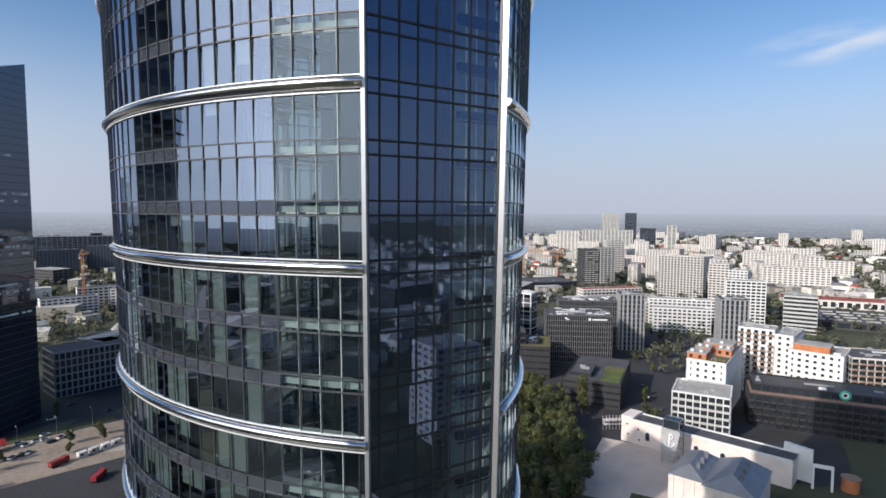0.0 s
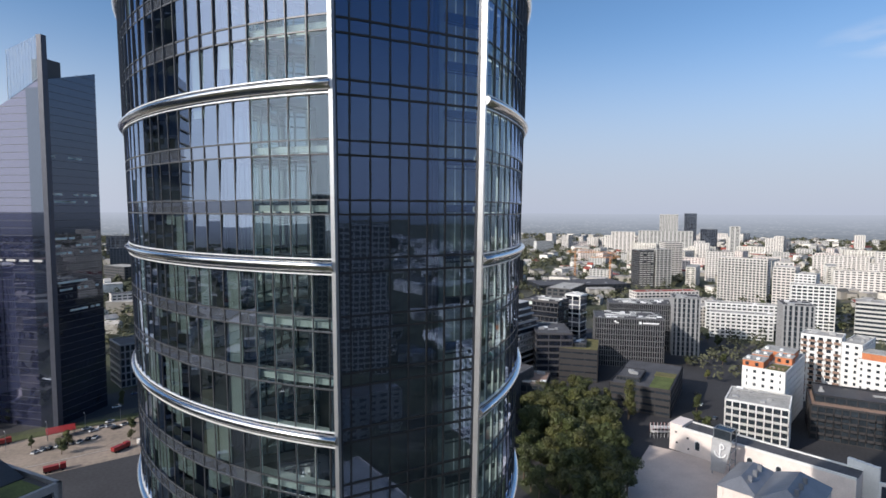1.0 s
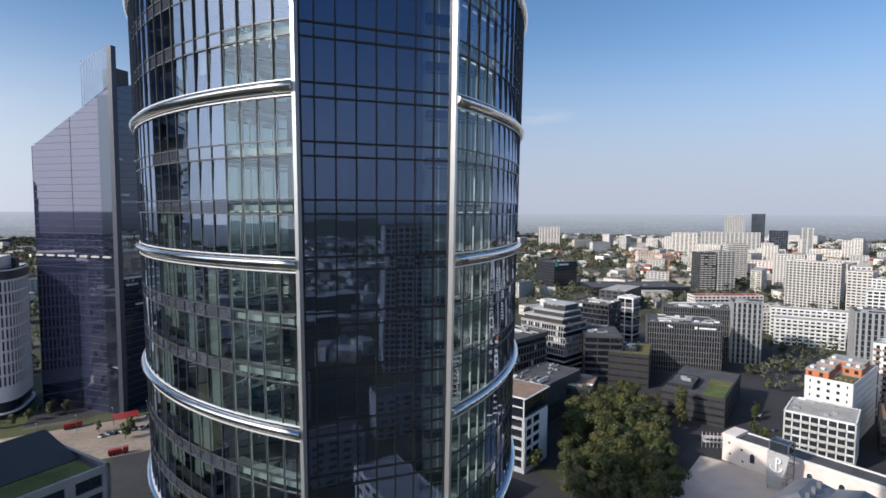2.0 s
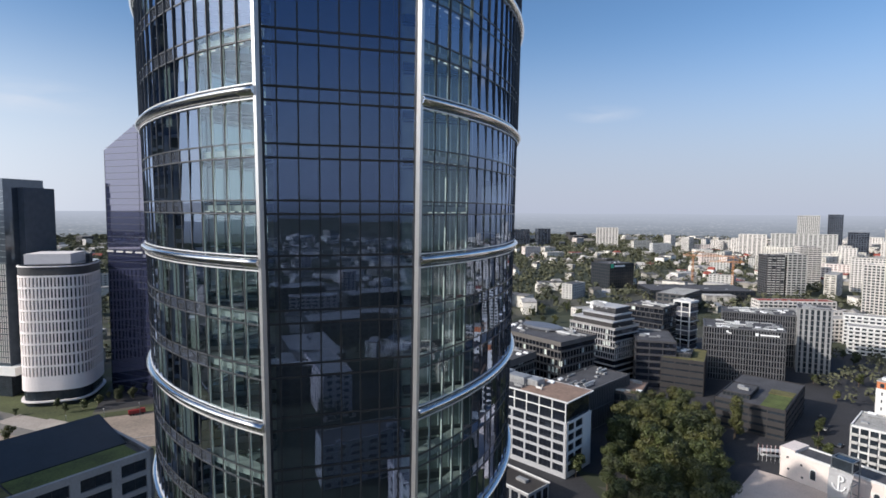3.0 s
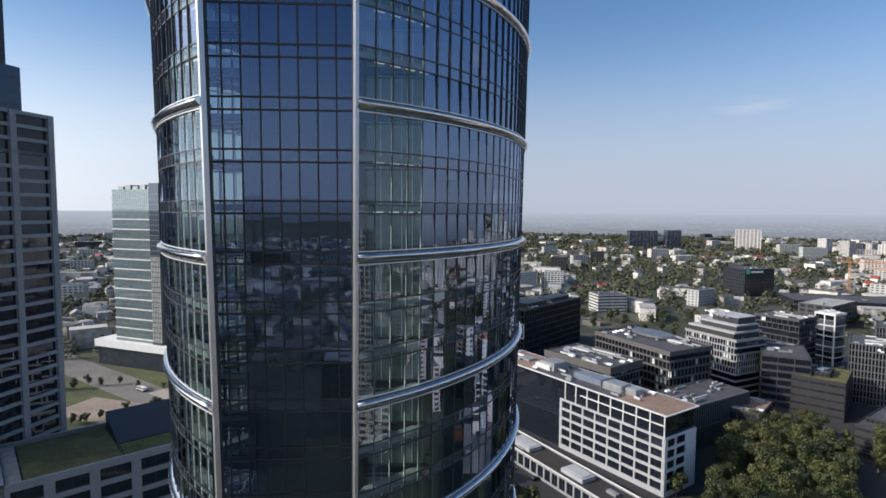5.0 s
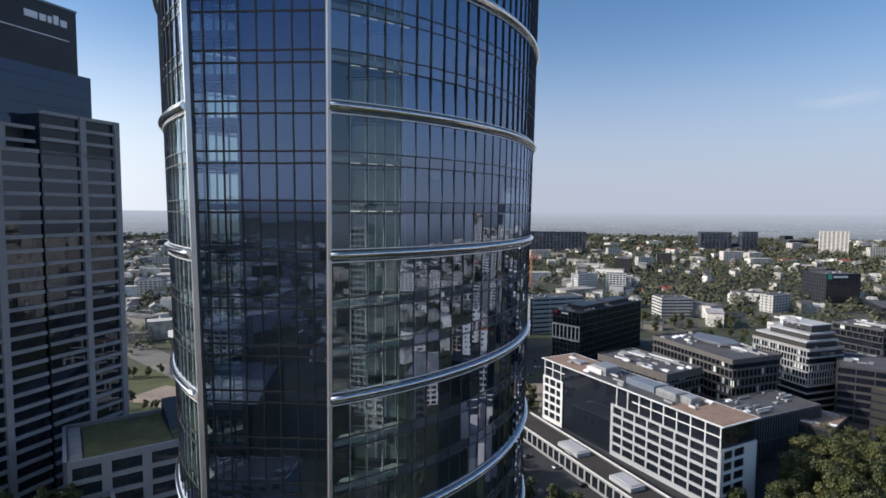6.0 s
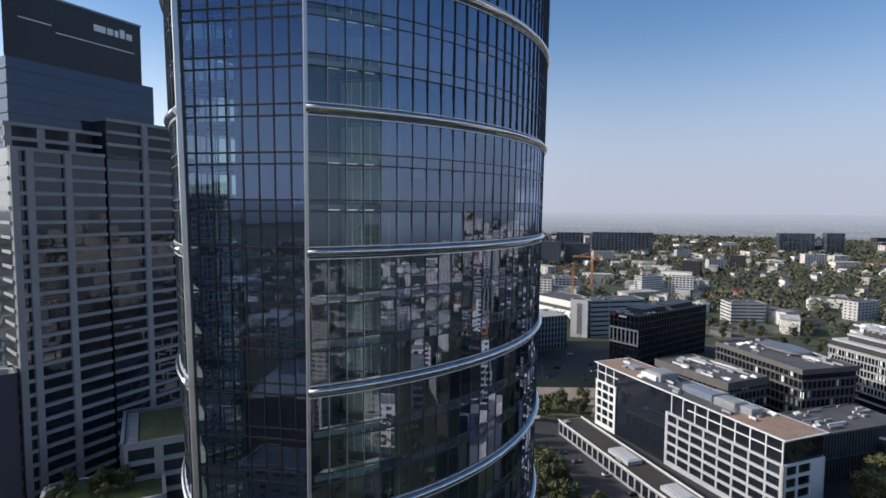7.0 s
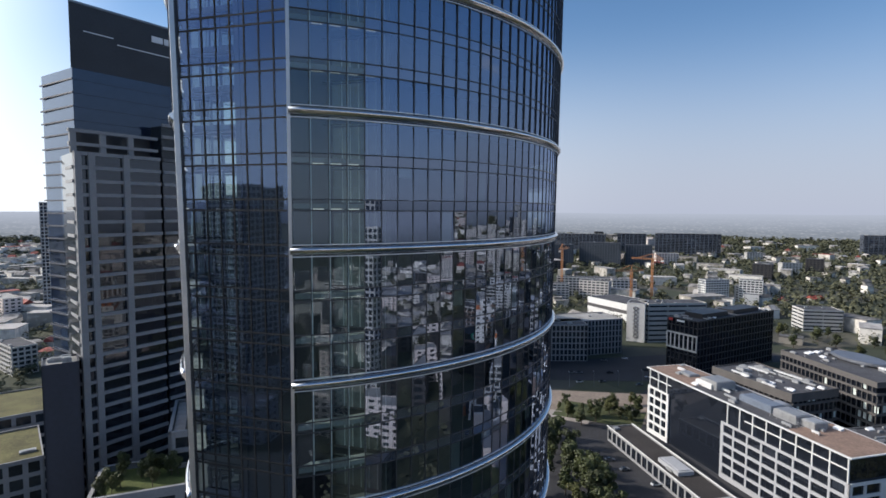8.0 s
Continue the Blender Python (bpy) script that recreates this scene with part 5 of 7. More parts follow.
block("office_building", "grey office block with white horizontal stripes", "office building", (524, 225), -65, 27.0, 24.0, 34.0, 9, 1, M_PALE, M_GLASS, M_ROOF_PALE, band=1.8, pier=0.4, units=3, seed=20)
block("apartment_building", "terraced cream apartment rows with flat roofs", "apartment block", (408, 339), -20, 60.0, 16.0, 20.0, 6, 16, M_CREAM, M_GLASS, M_ROOF_PALE, band=1.5, pier=1.4, units=8, seed=21, balcony=(0,), unit_size=2)
block("apartment_building", "terraced cream apartment rows with flat roofs", "apartment block", (420, 362), -20, 64.0, 16.0, 22.0, 7, 16, M_CREAM, M_GLASS, M_ROOF_PALE, band=1.5, pier=1.4, units=8, seed=211, balcony=(0,), unit_size=2)
block("apartment_building", "terraced cream apartment rows with red roof edge", "apartment block", (436, 390), -20, 72.0, 16.0, 26.0, 8, 16, M_CREAM, M_GLASS, M_RED_ROOF, band=1.5, pier=1.4, units=5, seed=212, balcony=(0,), unit_size=2)
block("apartment_building", "white apartment row with dark windows", "apartment block", (424, 292), -50, 50.0, 14.0, 22.0, 7, 12, M_WHITE, M_GLASS, M_ROOF_PALE, band=1.5, pier=1.4, units=6, seed=22, balcony=(0,), unit_size=2)
block("apartment_building", "white apartment row with dark windows", "apartment block", (452, 318), -50, 66.0, 14.0, 25.0, 8, 15, M_WHITE, M_GLASS, M_ROOF_PALE, band=1.5, pier=1.4, units=6, seed=221, balcony=(0,), unit_size=2)
block("warehouse", "long hall with dark red roof", "building", (680, 300), -58, 110.0, 40.0, 9.0, 1, 14, M_CREAM, M_GLASS, M_RED_ROOF, band=3.0, pier=3.0, units=0, seed=222)
shed = block("warehouse", "wide grey depot with pale roof lights", "building", (560, 235), -58, 150.0, 70.0, 8.0, 1, 12, M_GREY, M_GLASS, M_ROOF, band=3.0, pier=2.0, units=0, seed=223)
for q in range(10):
    for r in range(4):
        g = Geo()
        g.box(4 + q * 14.5, 4 + r * 16.5, 8.06, 15 + q * 14.5, 7 + r * 16.5, 9.2)
        part("roof_light", g, M_ROOF_PALE, shed)

# ---- museum ----
def museum():
    e = thing("museum", "pale pink brick museum hall with arched windows", "museum", pose(197.8, 143.5, 0, 0, 0, -75.0))
    L, D, H = 72.0, 11.0, 11.0
    g = Geo()
    g.box(0, 0, 0, L, D, H)
    body = part("wall", g, M_PINK, e)
    g = Geo()
    g.box(6, -0.35, H, L, 0.5, H + 0.9)
    g.box(6, D - 0.5, H, L, D + 0.2, H + 0.9)
    part("parapet", g, M_WHITE, e)
    g = Geo()
    g.box(6, 0.5, H + 0.003, L, D - 0.5, H + 0.35)
    part("roof", g, M_ROOF, e)
    g = Geo()
    g.box(-0.2, -0.2, H, 5.8, D + 0.2, H + 1.6)
    part("gable_top", g, M_PINK, e)
    for x, w, z0, z1 in ((13, 2.0, 3.2, 7.2), (24, 2.0, 3.2, 7.2), (35, 2.0, 3.2, 7.2), (46, 2.0, 3.2, 7.2)):
        pts = [(x - w / 2, z0), (x + w / 2, z0)] + [(x + w / 2 * math.cos(a), z1 - w / 2 + w / 2 * math.sin(a)) for a in [math.pi * k / 10 for k in range(11)]]
        for grow, y0, y1, m, nm in ((0.28, -0.12, 0.0, M_WHITE, "window_surround"), (0.0, -0.16, -0.1, M_GLASS, "window")):
            g = Geo()
            q = [(x + (px - x) * (1 + grow), z0 + (pz - z0) * (1 + grow * 0.5)) for px, pz in pts]
            k = len(q)
            g.v = [(px, y0, pz) for px, pz in q] + [(px, y1, pz) for px, pz in q]
            g.f = [tuple(range(k)), tuple(reversed(range(k, 2 * k)))] + [(i, i + k, (i + 1) % k + k, (i + 1) % k) for i in range(k)]
            part(nm, g, m, body)
    for x, z in ((2.5, 8.4), (8, 7.0), (8.5, 2.0), (3, 3.5)):
        g = Geo()
        g.box(x, -0.05, z, x + 0.9, 0.0, z + 0.9)
        part("vent", g, M_DARK, body)
    # grey zinc-roofed hall in front
    f = thing("museum", "pale brick engine hall with grey zinc roof", "museum", pose(168.5, 97.0, 0, 0, 0, -72.0))
    for x0, x1, y0, y1, h, rise in ((0, 13, 0, 26, 10, 4), (13, 31, -3.0, 26, 10.5, 5)):
        g = Geo()
        g.box(x0, y0, 0, x1, y1, h)
        part("wall", g, M_PINK, f)
        g = Geo()
        xm, ym = (x0 + x1) / 2, (y0 + y1) / 2
        n = len(g.v)
        g.v = [(x0 - 0.4, y0 - 0.4, h + 0.003), (x1 + 0.4, y0 - 0.4, h + 0.003), (x1 + 0.4, y1 + 0.4, h + 0.003), (x0 - 0.4, y1 + 0.4, h + 0.003), (xm, y0 + 5, h + rise), (xm, y1 - 5, h + rise)]
        g.f = [(0, 1, 4), (1, 2, 5, 4), (2, 3, 5), (3, 0, 4, 5), (3, 2, 1, 0)]
        roof = part("roof", g, M_ZINC, f)
        for k in range(3):
            g = Geo()
            g.box(xm + 2, y0 + 6 + k * 6, h + rise * 0.35, xm + 3.4, y0 + 7.2 + k * 6, h + rise + 0.6)
            part("dormer", g, M_ZINC, roof)
    for k in range(8):
        g = Geo()
        x = 1.5 + k * 3.8
        g.box(x, (-0.25 if x < 13 else -3.25), 0.0, x + 0.5, (0.0 if x < 13 else -3.0), 9.6)
        part("pilaster", g, M_PINK, f)
    # white end wall with stepped top
    w = thing("wall", "tall white stepped end wall", "wall", pose(226, 82, 0, 0, 0, -75))
    for k in range(4):
        g = Geo()
        g.box(k * 2.6, 0, 0, k * 2.6 + 2.59, 2, 14.5 - k * 0.25)
        part("wall_panel", g, M_WHITE, w)
    # viewing frame with hanging banner
    t = thing("viewing_tower", "steel viewing frame with grey banner and white emblem", "tower", pose(193.5, 117.5, 0, 0, 0, -75))
    for x, y in ((0, 0), (7, 0), (0, 6), (7, 6)):
        g = Geo()
        g.beam((x, y, 0), (x, y, 20), 0.35)
        part("post", g, M_MULL_GREY, t)
    for z in (6, 11, 16, 20):
        g = Geo()
        for a, b in (((0, 0), (7, 0)), ((7, 0), (7, 6)), ((7, 6), (0, 6)), ((0, 6), (0, 0))):
            g.beam((*a, z), (*b, z), 0.25)
        part("frame", g, M_MULL_GREY, t)
    g = Geo()
    g.box(0.2, 0.2, 16, 6.8, 5.8, 19.8)
    part("cabin", g, M_GLASS, t)
    g = Geo()
    n = 8
    for k in range(n + 1):
        z = 1.5 + 14.3 * k / n
        x0 = -0.6 + 0.2 * math.sin(k)
        g.v += [(x0, -0.4 - 0.25 * math.sin(k * 0.9), z), (5.0 + 2.6 * k / n, -0.4 + 0.25 * math.cos(k * 0.8), z)]
    g.f = [(2 * k, 2 * k + 1, 2 * k + 3, 2 * k + 2) for k in range(n)]
    ban = part("banner", g, M_BANNER, t, "grey cloth banner")
    em = Geo()
    em.beam((3.2, -0.9, 8.6), (3.2, -0.9, 14.0), 0.45)
    for k in range(8):
        a, b = math.pi * (1 + k / 8), math.pi * (1 + (k + 1) / 8)
        em.beam((3.2 + 2.2 * math.cos(a), -0.9, 10.4 + 2.0 * math.sin(a)), (3.2 + 2.2 * math.cos(b), -0.9, 10.4 + 2.0 * math.sin(b)), 0.5)
    for k in range(8):
        a, b = -math.pi / 2 + math.pi * k / 8, -math.pi / 2 + math.pi * (k + 1) / 8
        em.beam((3.2 + 1.5 * math.cos(a), -0.9, 13.0 + 1.1 * math.sin(a)), (3.2 + 1.5 * math.cos(b), -0.9, 13.0 + 1.1 * math.sin(b)), 0.45)
    part("emblem", em, M_SIGN_WHITE, ban, "white emblem strokes")


museum()


# ---- towers on the other side ----
def stone_skyscraper():
    """Tall tower: dark glass behind a stone frame of broad posts and thin floor beams, an upper glass body and a dark crown."""
    rg = random.Random(40)
    ang = 74.0
    e = thing("skyscraper", "tall tower with stone frame, blue glass top and dark crown", "tower", pose(-95.0, 72.0, 0, 0, 0, ang))
    step = 3.43

    def frame_face(x0, x1, y, posts, z0, z1, nf, body, depth=26.0, win=True):
        st = (z1 - z0) / nf
        for k in range(nf + 1):
            g = Geo()
            z = z0 + k * st
            g.box(x0, y - 0.28, z - 0.45, x1, y + 0.45, z + 0.45)
            part("floor_beam", g, M_STONE, body)
        for x in posts:
            g = Geo()
            g.box(x - 0.8, y - 0.55, z0, x + 0.8, y + 0.5, z1 + 0.38)
            part("post", g, M_STONE, body)
        if win:
            px = [x0] + list(posts) + [x1]
            for a, b in zip(px[:-1], px[1:]):
                if b - a < 1.4:
                    continue
                nw = max(1, round((b - a) / 5.0))
                w = (b - a) / nw
                pg = Geo()
                pg.quad((0, 0, 0), (w, 0, 0), (w, 0, st - 0.6), (0, 0, st - 0.6))
                me = pg.mesh("window", M_GLASS_DEEP)
                for k in range(nf):
                    for q in range(nw):
                        part("window", me, None, body).matrix_basis = Matrix.Translation((a + q * w, y + 0.3, z0 + k * st + 0.3)) @ Matrix.Rotation(rg.gauss(0, 0.006), 4, "Z") @ Matrix.Rotation(rg.gauss(0, 0.004), 4, "X")
    # front body with garden terrace
    b1 = Geo()
    b1.prism([(-5.2, 0.4), (16.9, 0.4), (16.9, 20.0), (-0.6, 20.0)], 0, 125.6)
    body = part("lower_body", b1, M_GLASS, e, "dark glass body behind stone frame")
    frame_face(-5.2, 16.9, 0.0, (-4.4, -1.2, 7.4), 8.9, 125.5, 34, body)
    for k in range(34):
        g = Geo()
        z = 8.9 + k * step
        g.prism([(-5.5, 0.46), (-5.1, 0.46), (-2.0, 12.0), (-2.4, 12.0)], z - 0.38, z + 0.38)
        part("floor_beam", g, M_STONE, body)
    # open frame over the terrace
    g = Geo()
    g.box(-2.2, 5, 125.6, 16.9, 5.9, 131.5)
    part("attic", g, M_BLACK, e)
    for z in (127.9, 131.2):
        g = Geo()
        g.box(-5.6, 1.0, z - 0.4, 17.0, 1.9, z + 0.4)
        part("floor_beam", g, M_STONE, e)
    for x in (-4.6, 2.5, 9.6):
        g = Geo()
        g.box(x - 0.7, 1.1, 125.62, x + 0.7, 1.8, 131.0)
        part("post", g, M_STONE, e)
    # right-hand body, its top storeys open and dark
    b2 = Geo()
    b2.box(18.0, 0.9, 0, 39.4, 22, 135.0)
    body2 = part("side_body", b2, M_GLASS, e, "dark glass body behind stone frame")
    frame_face(18.0, 39.4, 0.5, (28.6, 38.6), 8.9, 125.5, 34, body2)
    frame_face(18.0, 39.4, 0.5, (28.6, 38.6), 125.5, 135.2, 3, body2, win=False)
    g = Geo()
    g.box(16.91, 2.0, 0, 17.99, 20, 125.0)
    part("slot", g, M_BLACK, e)
    # upper glass body
    g = Geo()
    g.prism([(-2.0, 6.0), (36.0, 6.0), (36.0, 24.0), (-1.6, 24.0)], 0.0, 147.5)
    upper = part("upper_glass", g, M_GLASS_NAVY, e, "blue glass upper storeys")
    for k in range(42):
        g = Geo()
        z = 4.0 + k * step
        g.box(-2.2, 5.9, z, -1.9, 24.0, z + 0.35)
        if z > 131:
            g.box(-2.05, 5.93, z, 36.05, 6.0, z + 0.08)
        part("glass_joint", g, M_SLATE, upper)
    g = Geo()
    g.prism([(-1.8, 7.0), (33.2, 7.0), (33.2, 20.0), (12.0, 20.0)], 147.5, 164.2)
    crown = part("crown", g, M_BLACK, e, "dark louvred crown with pale sign blocks")
    g = Geo()
    g.prism([(-2.0, 6.8), (33.4, 6.8), (33.4, 20.2), (12.0, 20.2)], 164.2, 164.7)
    part("coping", g, M_MULL_GREY, crown)
    for x0, x1, z in ((1.5, 9, 157.5), (10, 31, 156.0)):
        g = Geo()
        g.box(x0, 6.85, z, x1, 7.0, z + 0.25)
        part("light_line", g, M_SIGN_WHITE, crown)
    # pale plain sign bar at the crown's end
    for x, w, h in ((19.6, 3.2, 1.7), (23.3, 1.6, 1.7), (25.4, 1.0, 1.7), (26.9, 1.3, 2.3), (28.7, 1.7, 1.7)):
        g = Geo()
        g.box(x, 6.7, 159.4, x + w, 7.0, 159.4 + h)
        part("sign_bar", g, M_SIGN_WHITE, crown)


stone_skyscraper()


def fin_skyscraper():
    """Blue glass tower with a roof that slopes along its front and a tall glass fin at the corner."""
    rg = random.Random(41)
    e = thing("skyscraper", "blue glass skyscraper with sloping roof and glass fin", "tower", pose(-113, 343, 0, 0, 0, -39.2))
    L, D = 63.0, 33.5
    X0 = 5.0

    def side_top(y):
        return 175.5 + y * 0.32

    def top(x):
        return 176.5 - (L - x) * 0.51
    g = Geo()
    g.prism([(X0, 0.3), (L - 0.3, 0.3), (L - 0.3, D), (X0, D)], 0, [top(X0) - 1, 174.0, side_top(D) - 1, top(X0) + 8])
    body = part("body", g, M_BLACK, e)
    for k in range(49):
        z0, z1 = k * 3.8, (k + 1) * 3.8
        front, side = Geo(), Geo()
        nbx = 17
        for j in range(nbx):
            xa, xb = X0 + (L - X0) * j / nbx, X0 + (L - X0) * (j + 1) / nbx
            ta, tb = min(z1, top(xa)), min(z1, top(xb))
            if tb > z0 + 0.1:
                d = rg.gauss(0, 0.006)
                front.quad((xa, 0 + d, z0), (xb, 0 - d, z0), (xb, -d, tb), (xa, d, max(ta, z0)))
        for j in range(10):
            ya, yb = D * j / 10, D * (j + 1) / 10
            d = rg.gauss(0, 0.006)
            if side_top(yb) > z0 + 0.1:
                side.quad((L + d, ya, z0), (L - d, yb, z0), (L - d, yb, min(z1, side_top(yb))), (L + d, ya, max(z0, min(z1, side_top(ya)))))
        if front.v:
            part("glass_band", front, M_GLASS_LILAC, body, kind="stuff")
        if side.v:
            part("glass_band", side, M_GLASS_BLUE, body, kind="stuff")
        g = Geo()
        xr = max(X0, L - (176.5 - z0) / 0.51) if z0 > 80 else X0
        if xr < L - 1:
            g.box(xr, -0.06, z0 - 0.12, L + 0.06, 0.0, z0 + 0.12)
        g.box(L, min(D - 0.5, max(0.0, (z0 - 175.5) / 0.32)), z0 - 0.12, L + 0.06, D, z0 + 0.12)
        part("floor_line", g, M_MULL_MID, body)
    for j in range(0, 27, 13):
        x = X0 + (L - X0) * j / 26
        g = Geo()
        g.box(x - 0.06, -0.14, 0, x + 0.06, 0, top(x))
        part("mullion", g, M_MULL, body)
    strips = Geo()
    for k in (15, 18, 19, 23, 24, 25, 30, 31, 36):
        for _ in range(9):
            y, w = rg.uniform(1, D - 5), rg.uniform(1.0, 4.5)
            strips.box(L - 0.05, y, k * 3.8 + 1.4, L + 0.05, y + w, k * 3.8 + 2.5)
    part("blinds", strips, M_BLIND, body, "pale pulled blinds behind the glass", "stuff")
    # corner pylon
    g = Geo()
    g.box(L + 0.1, -1.2, 0, L + 3.0, 1.8, 197.0)
    part("pylon", g, M_PYLON, e, "dark blue-grey corner pylon")
    g = Geo()
    g.box(L - 8.5, -0.2, 0, L + 0.05, -0.07, 172.0)
    part("corner_glazing", g, M_GLASS_BLUE, e, "dark glass strip beside the pylon")
    # glass fin
    fin = Geo()
    fin.v = [(L - 19, -0.3, top(L - 19)), (L + 0.1, -0.3, top(L)), (L + 0.1, -0.3, 197.0), (L - 19, -0.3, 190.8)]
    fin.v += [(x, y + 0.25, z) for x, y, z in fin.v]
    fin.f = [(0, 1, 2, 3), (7, 6, 5, 4), (0, 4, 5, 1), (1, 5, 6, 2), (2, 6, 7, 3), (3, 7, 4, 0)]
    part("glass_fin", fin, M_FIN, e, "clear glass roof fin")
    for j in range(11):
        x = L - 19 + 1.9 * j
        g = Geo()
        g.box(x - 0.05, -0.42, top(x), x + 0.05, -0.3, 190.8 + 6.2 * j / 10)
        part("fin_post", g, M_MULL_GREY, e)
    g = Geo()
    g.box(L - 9, 4, 174, L - 1, 13, 187.0)
    part("plant_room", g, M_BLACK, e)
    # white balcony edge over the lower storeys
    for q in range(7):
        g = Geo()
        g.box(X0 + 0.6 + q * 8.2, -0.9, 85.6, X0 + 6.2 + q * 8.2, -0.1, 86.6)
        part("ledge", g, M_PALE, e)


fin_skyscraper()


def green_tower():
    e = thing("skyscraper", "pale green glass office tower with ribbon floors", "tower", pose(-170.0, 346.0, 0, 0, 0, -24.0))
    H = 125.0
    for nm, x0, y0, x1, y1, z1, m in (("front_body", -37, 0.2, 0, 36, H, M_GLASS_PALE), ("side_body", 0.05, -1.5, 9, 26, H + 4, M_SLATE_GLASS), ("rear_body", 9.05, 8, 13, 30, H - 1, M_FAR_SLAB), ("end_body", -44, 6, -37.05, 34, H - 2, M_DARK)):
        g = Geo()
        g.box(x0, y0, 18 if nm == "front_body" else 0, x1, y1, z1)
        part(nm, g, m, e)
    for k in range(30):
        g = Geo()
        z = 20 + k * 3.5
        broad = k % 2 == 0 and k < 25
        g.box(-37.1, -0.15 if broad else 0.05, z, 0.0, 0.2, z + (0.75 if broad else 0.12))
        part("floor_line", g, M_WHITE if broad else M_MULL_GREY, e)
    for j in range(1, 19):
        g = Geo()
        g.box(-37 + j * 1.95, 0.08, 18, -36.94 + j * 1.95, 0.2, H)
        part("mullion", g, M_MULL_MID, e)
    for k in range(17):
        for j in range(6):
            g = Geo()
            g.box(0.5 + j * 1.45, -1.7, 20 + k * 3.5, 1.1 + j * 1.45, -1.5, 23.0 + k * 3.5)
            part("pier", g, M_PALE, e)
    for k in range(30):
        g = Geo()
        g.box(0.05, -1.62, 20 + k * 3.5, 9.05, -1.5, 20.25 + k * 3.5)
        part("floor_line", g, M_MULL_GREY, e)
    g = Geo()
    g.box(-52, -2.5, 0, 10, 30, 13)
    part("podium", g, M_GLASS, e)
    g = Geo()
    g.box(-54, -4.0, 13, 14, 30, 18)
    part("podium_band", g, M_WHITE, e)
    for k in range(5):
        g = Geo()
        g.box(-40 + k * 7, 8, H, -35 + k * 7, 20, H + 2.5 + (k % 2))
        part("roof_unit", g, M_METAL_UNIT, e)


green_tower()


def round_office():
    """White office with rounded plan: floor rings and closely set upright piers before dark glass."""
    e = thing("office_building", "white round-cornered office block with slender windows", "office building", pose(-133.0, 336.0, 0, 0, 0, 0))
    RX, RY = 18.0, 20.5

    def ring(r, n=72):
        out = []
        for k in range(n):
            a = k * math.tau / n
            c, s = math.cos(a), math.sin(a)
            p = (abs(c) ** 3.6 + abs(s) ** 3.6) ** (-1 / 3.6)
            out.append((RX * p * c * r, RY * p * s * r))
        return out
    g = Geo()
    g.prism(ring(0.965), 0, 80.5)
    part("glazing", g, M_GLASS, e)
    for k in range(10):
        g = Geo()
        z = 17 + k * 6.33
        a, b = ring(1.0), ring(0.96)
        n = len(a)
        za, zb = (z - 0.75, z + 0.4) if k else (9.0, z + 0.35)
        g.v = [(x, y, za) for x, y in a] + [(x, y, zb) for x, y in a] + [(x, y, zb) for x, y in b] + [(x, y, za) for x, y in b]
        for i in range(n):
            j = (i + 1) % n
            g.f += [(i, j, n + j, n + i), (n + i, n + j, 2 * n + j, 2 * n + i), (3 * n + j, 3 * n + i, i, j)]
        part("floor_ring", g, M_WARM_WHITE, e)
    outer, inner = ring(0.997, 66), ring(0.955, 66)
    for i in range(66):
        (x0, y0), (x1, y1) = outer[i], outer[(i + 1) % 66]
        (u0, v0), (u1, v1) = inner[i], inner[(i + 1) % 66]
        f = 0.52
        g = Geo()
        g.prism([(x0, y0), (x0 + (x1 - x0) * f, y0 + (y1 - y0) * f), (u0 + (u1 - u0) * f, v0 + (v1 - v0) * f), (u0, v0)], 17.36, 74.0)
        part("pier", g, M_WARM_WHITE, e)
    for z0, z1, r, m in ((74.35, 79.0, 0.99, M_GREY), (79.0, 79.7, 1.01, M_WARM_WHITE)):
        g = Geo()
        g.prism(ring(r), z0, z1)
        part("crown_band", g, m, e)
    g = Geo()
    g.box(-13, -14, 80.5, 10, 10, 86.0)
    part("plant_room", g, M_WARM_WHITE, e)
    g = Geo()
    g.box(-6, 10.01, 80.5, 12, 16, 84.0)
    part("plant_room", g, M_GREY, e)
    g = Geo()
    g.prism(ring(1.04), 2.6, 3.4)
    part("canopy", g, M_WARM_WHITE, e)


round_office()

block("skyscraper", "slim blue-grey tower in the far haze", "tower", (-532, 392), 38, 18.0, 16.0, 118.0, 32, 5, M_PALE, M_GLASS_BLUE, M_ROOF, band=1.0, pier=1.0, units=1, seed=55)
# stone blocks below the stone tower
podium = block("office_building", "stone-framed office block with grassed roof", "office building", (-70.3, 66.7), 38.4, 47.3, 25.0, 57.0, 15, 6, M_STONE, M_GLASS, M_ROOF, band=1.1, pier=1.9, thick=0.8, units=0, seed=44, panes=(0,), top=1.0, corner=1.6)
for x0, x1, y0, y1, h, m in ((4.0, 21.5, 2.5, 23.5, 0.25, M_SEDUM_DRY), (22.0, 45, 2.5, 9.5, 0.25, M_SEDUM), (1.0, 3.6, 1.0, 24, 0.3, M_PAVE)):
    g = Geo()
    g.box(x0, y0, 57.06, x1, y1, 57.06 + h)
    part("roof_bed", g, m, podium)
g = Geo()
g.prism([(22, 10), (46, 10), (46, 24), (22, 24)], 57.06, [57.3, 57.3, 61.0, 61.0])
part("sloped_rooflight", g, M_BLACK, podium, "dark sloped glass rooflight")
garden = block("office_building", "stone office block with planted roof garden", "office building", (-74.8, 48.3), 38.4, 24.0, 17.0, 48.5, 13, 4, M_STONE, M_GLASS, M_SEDUM, band=1.1, pier=1.9, thick=0.8, units=0, seed=441, top=1.5)
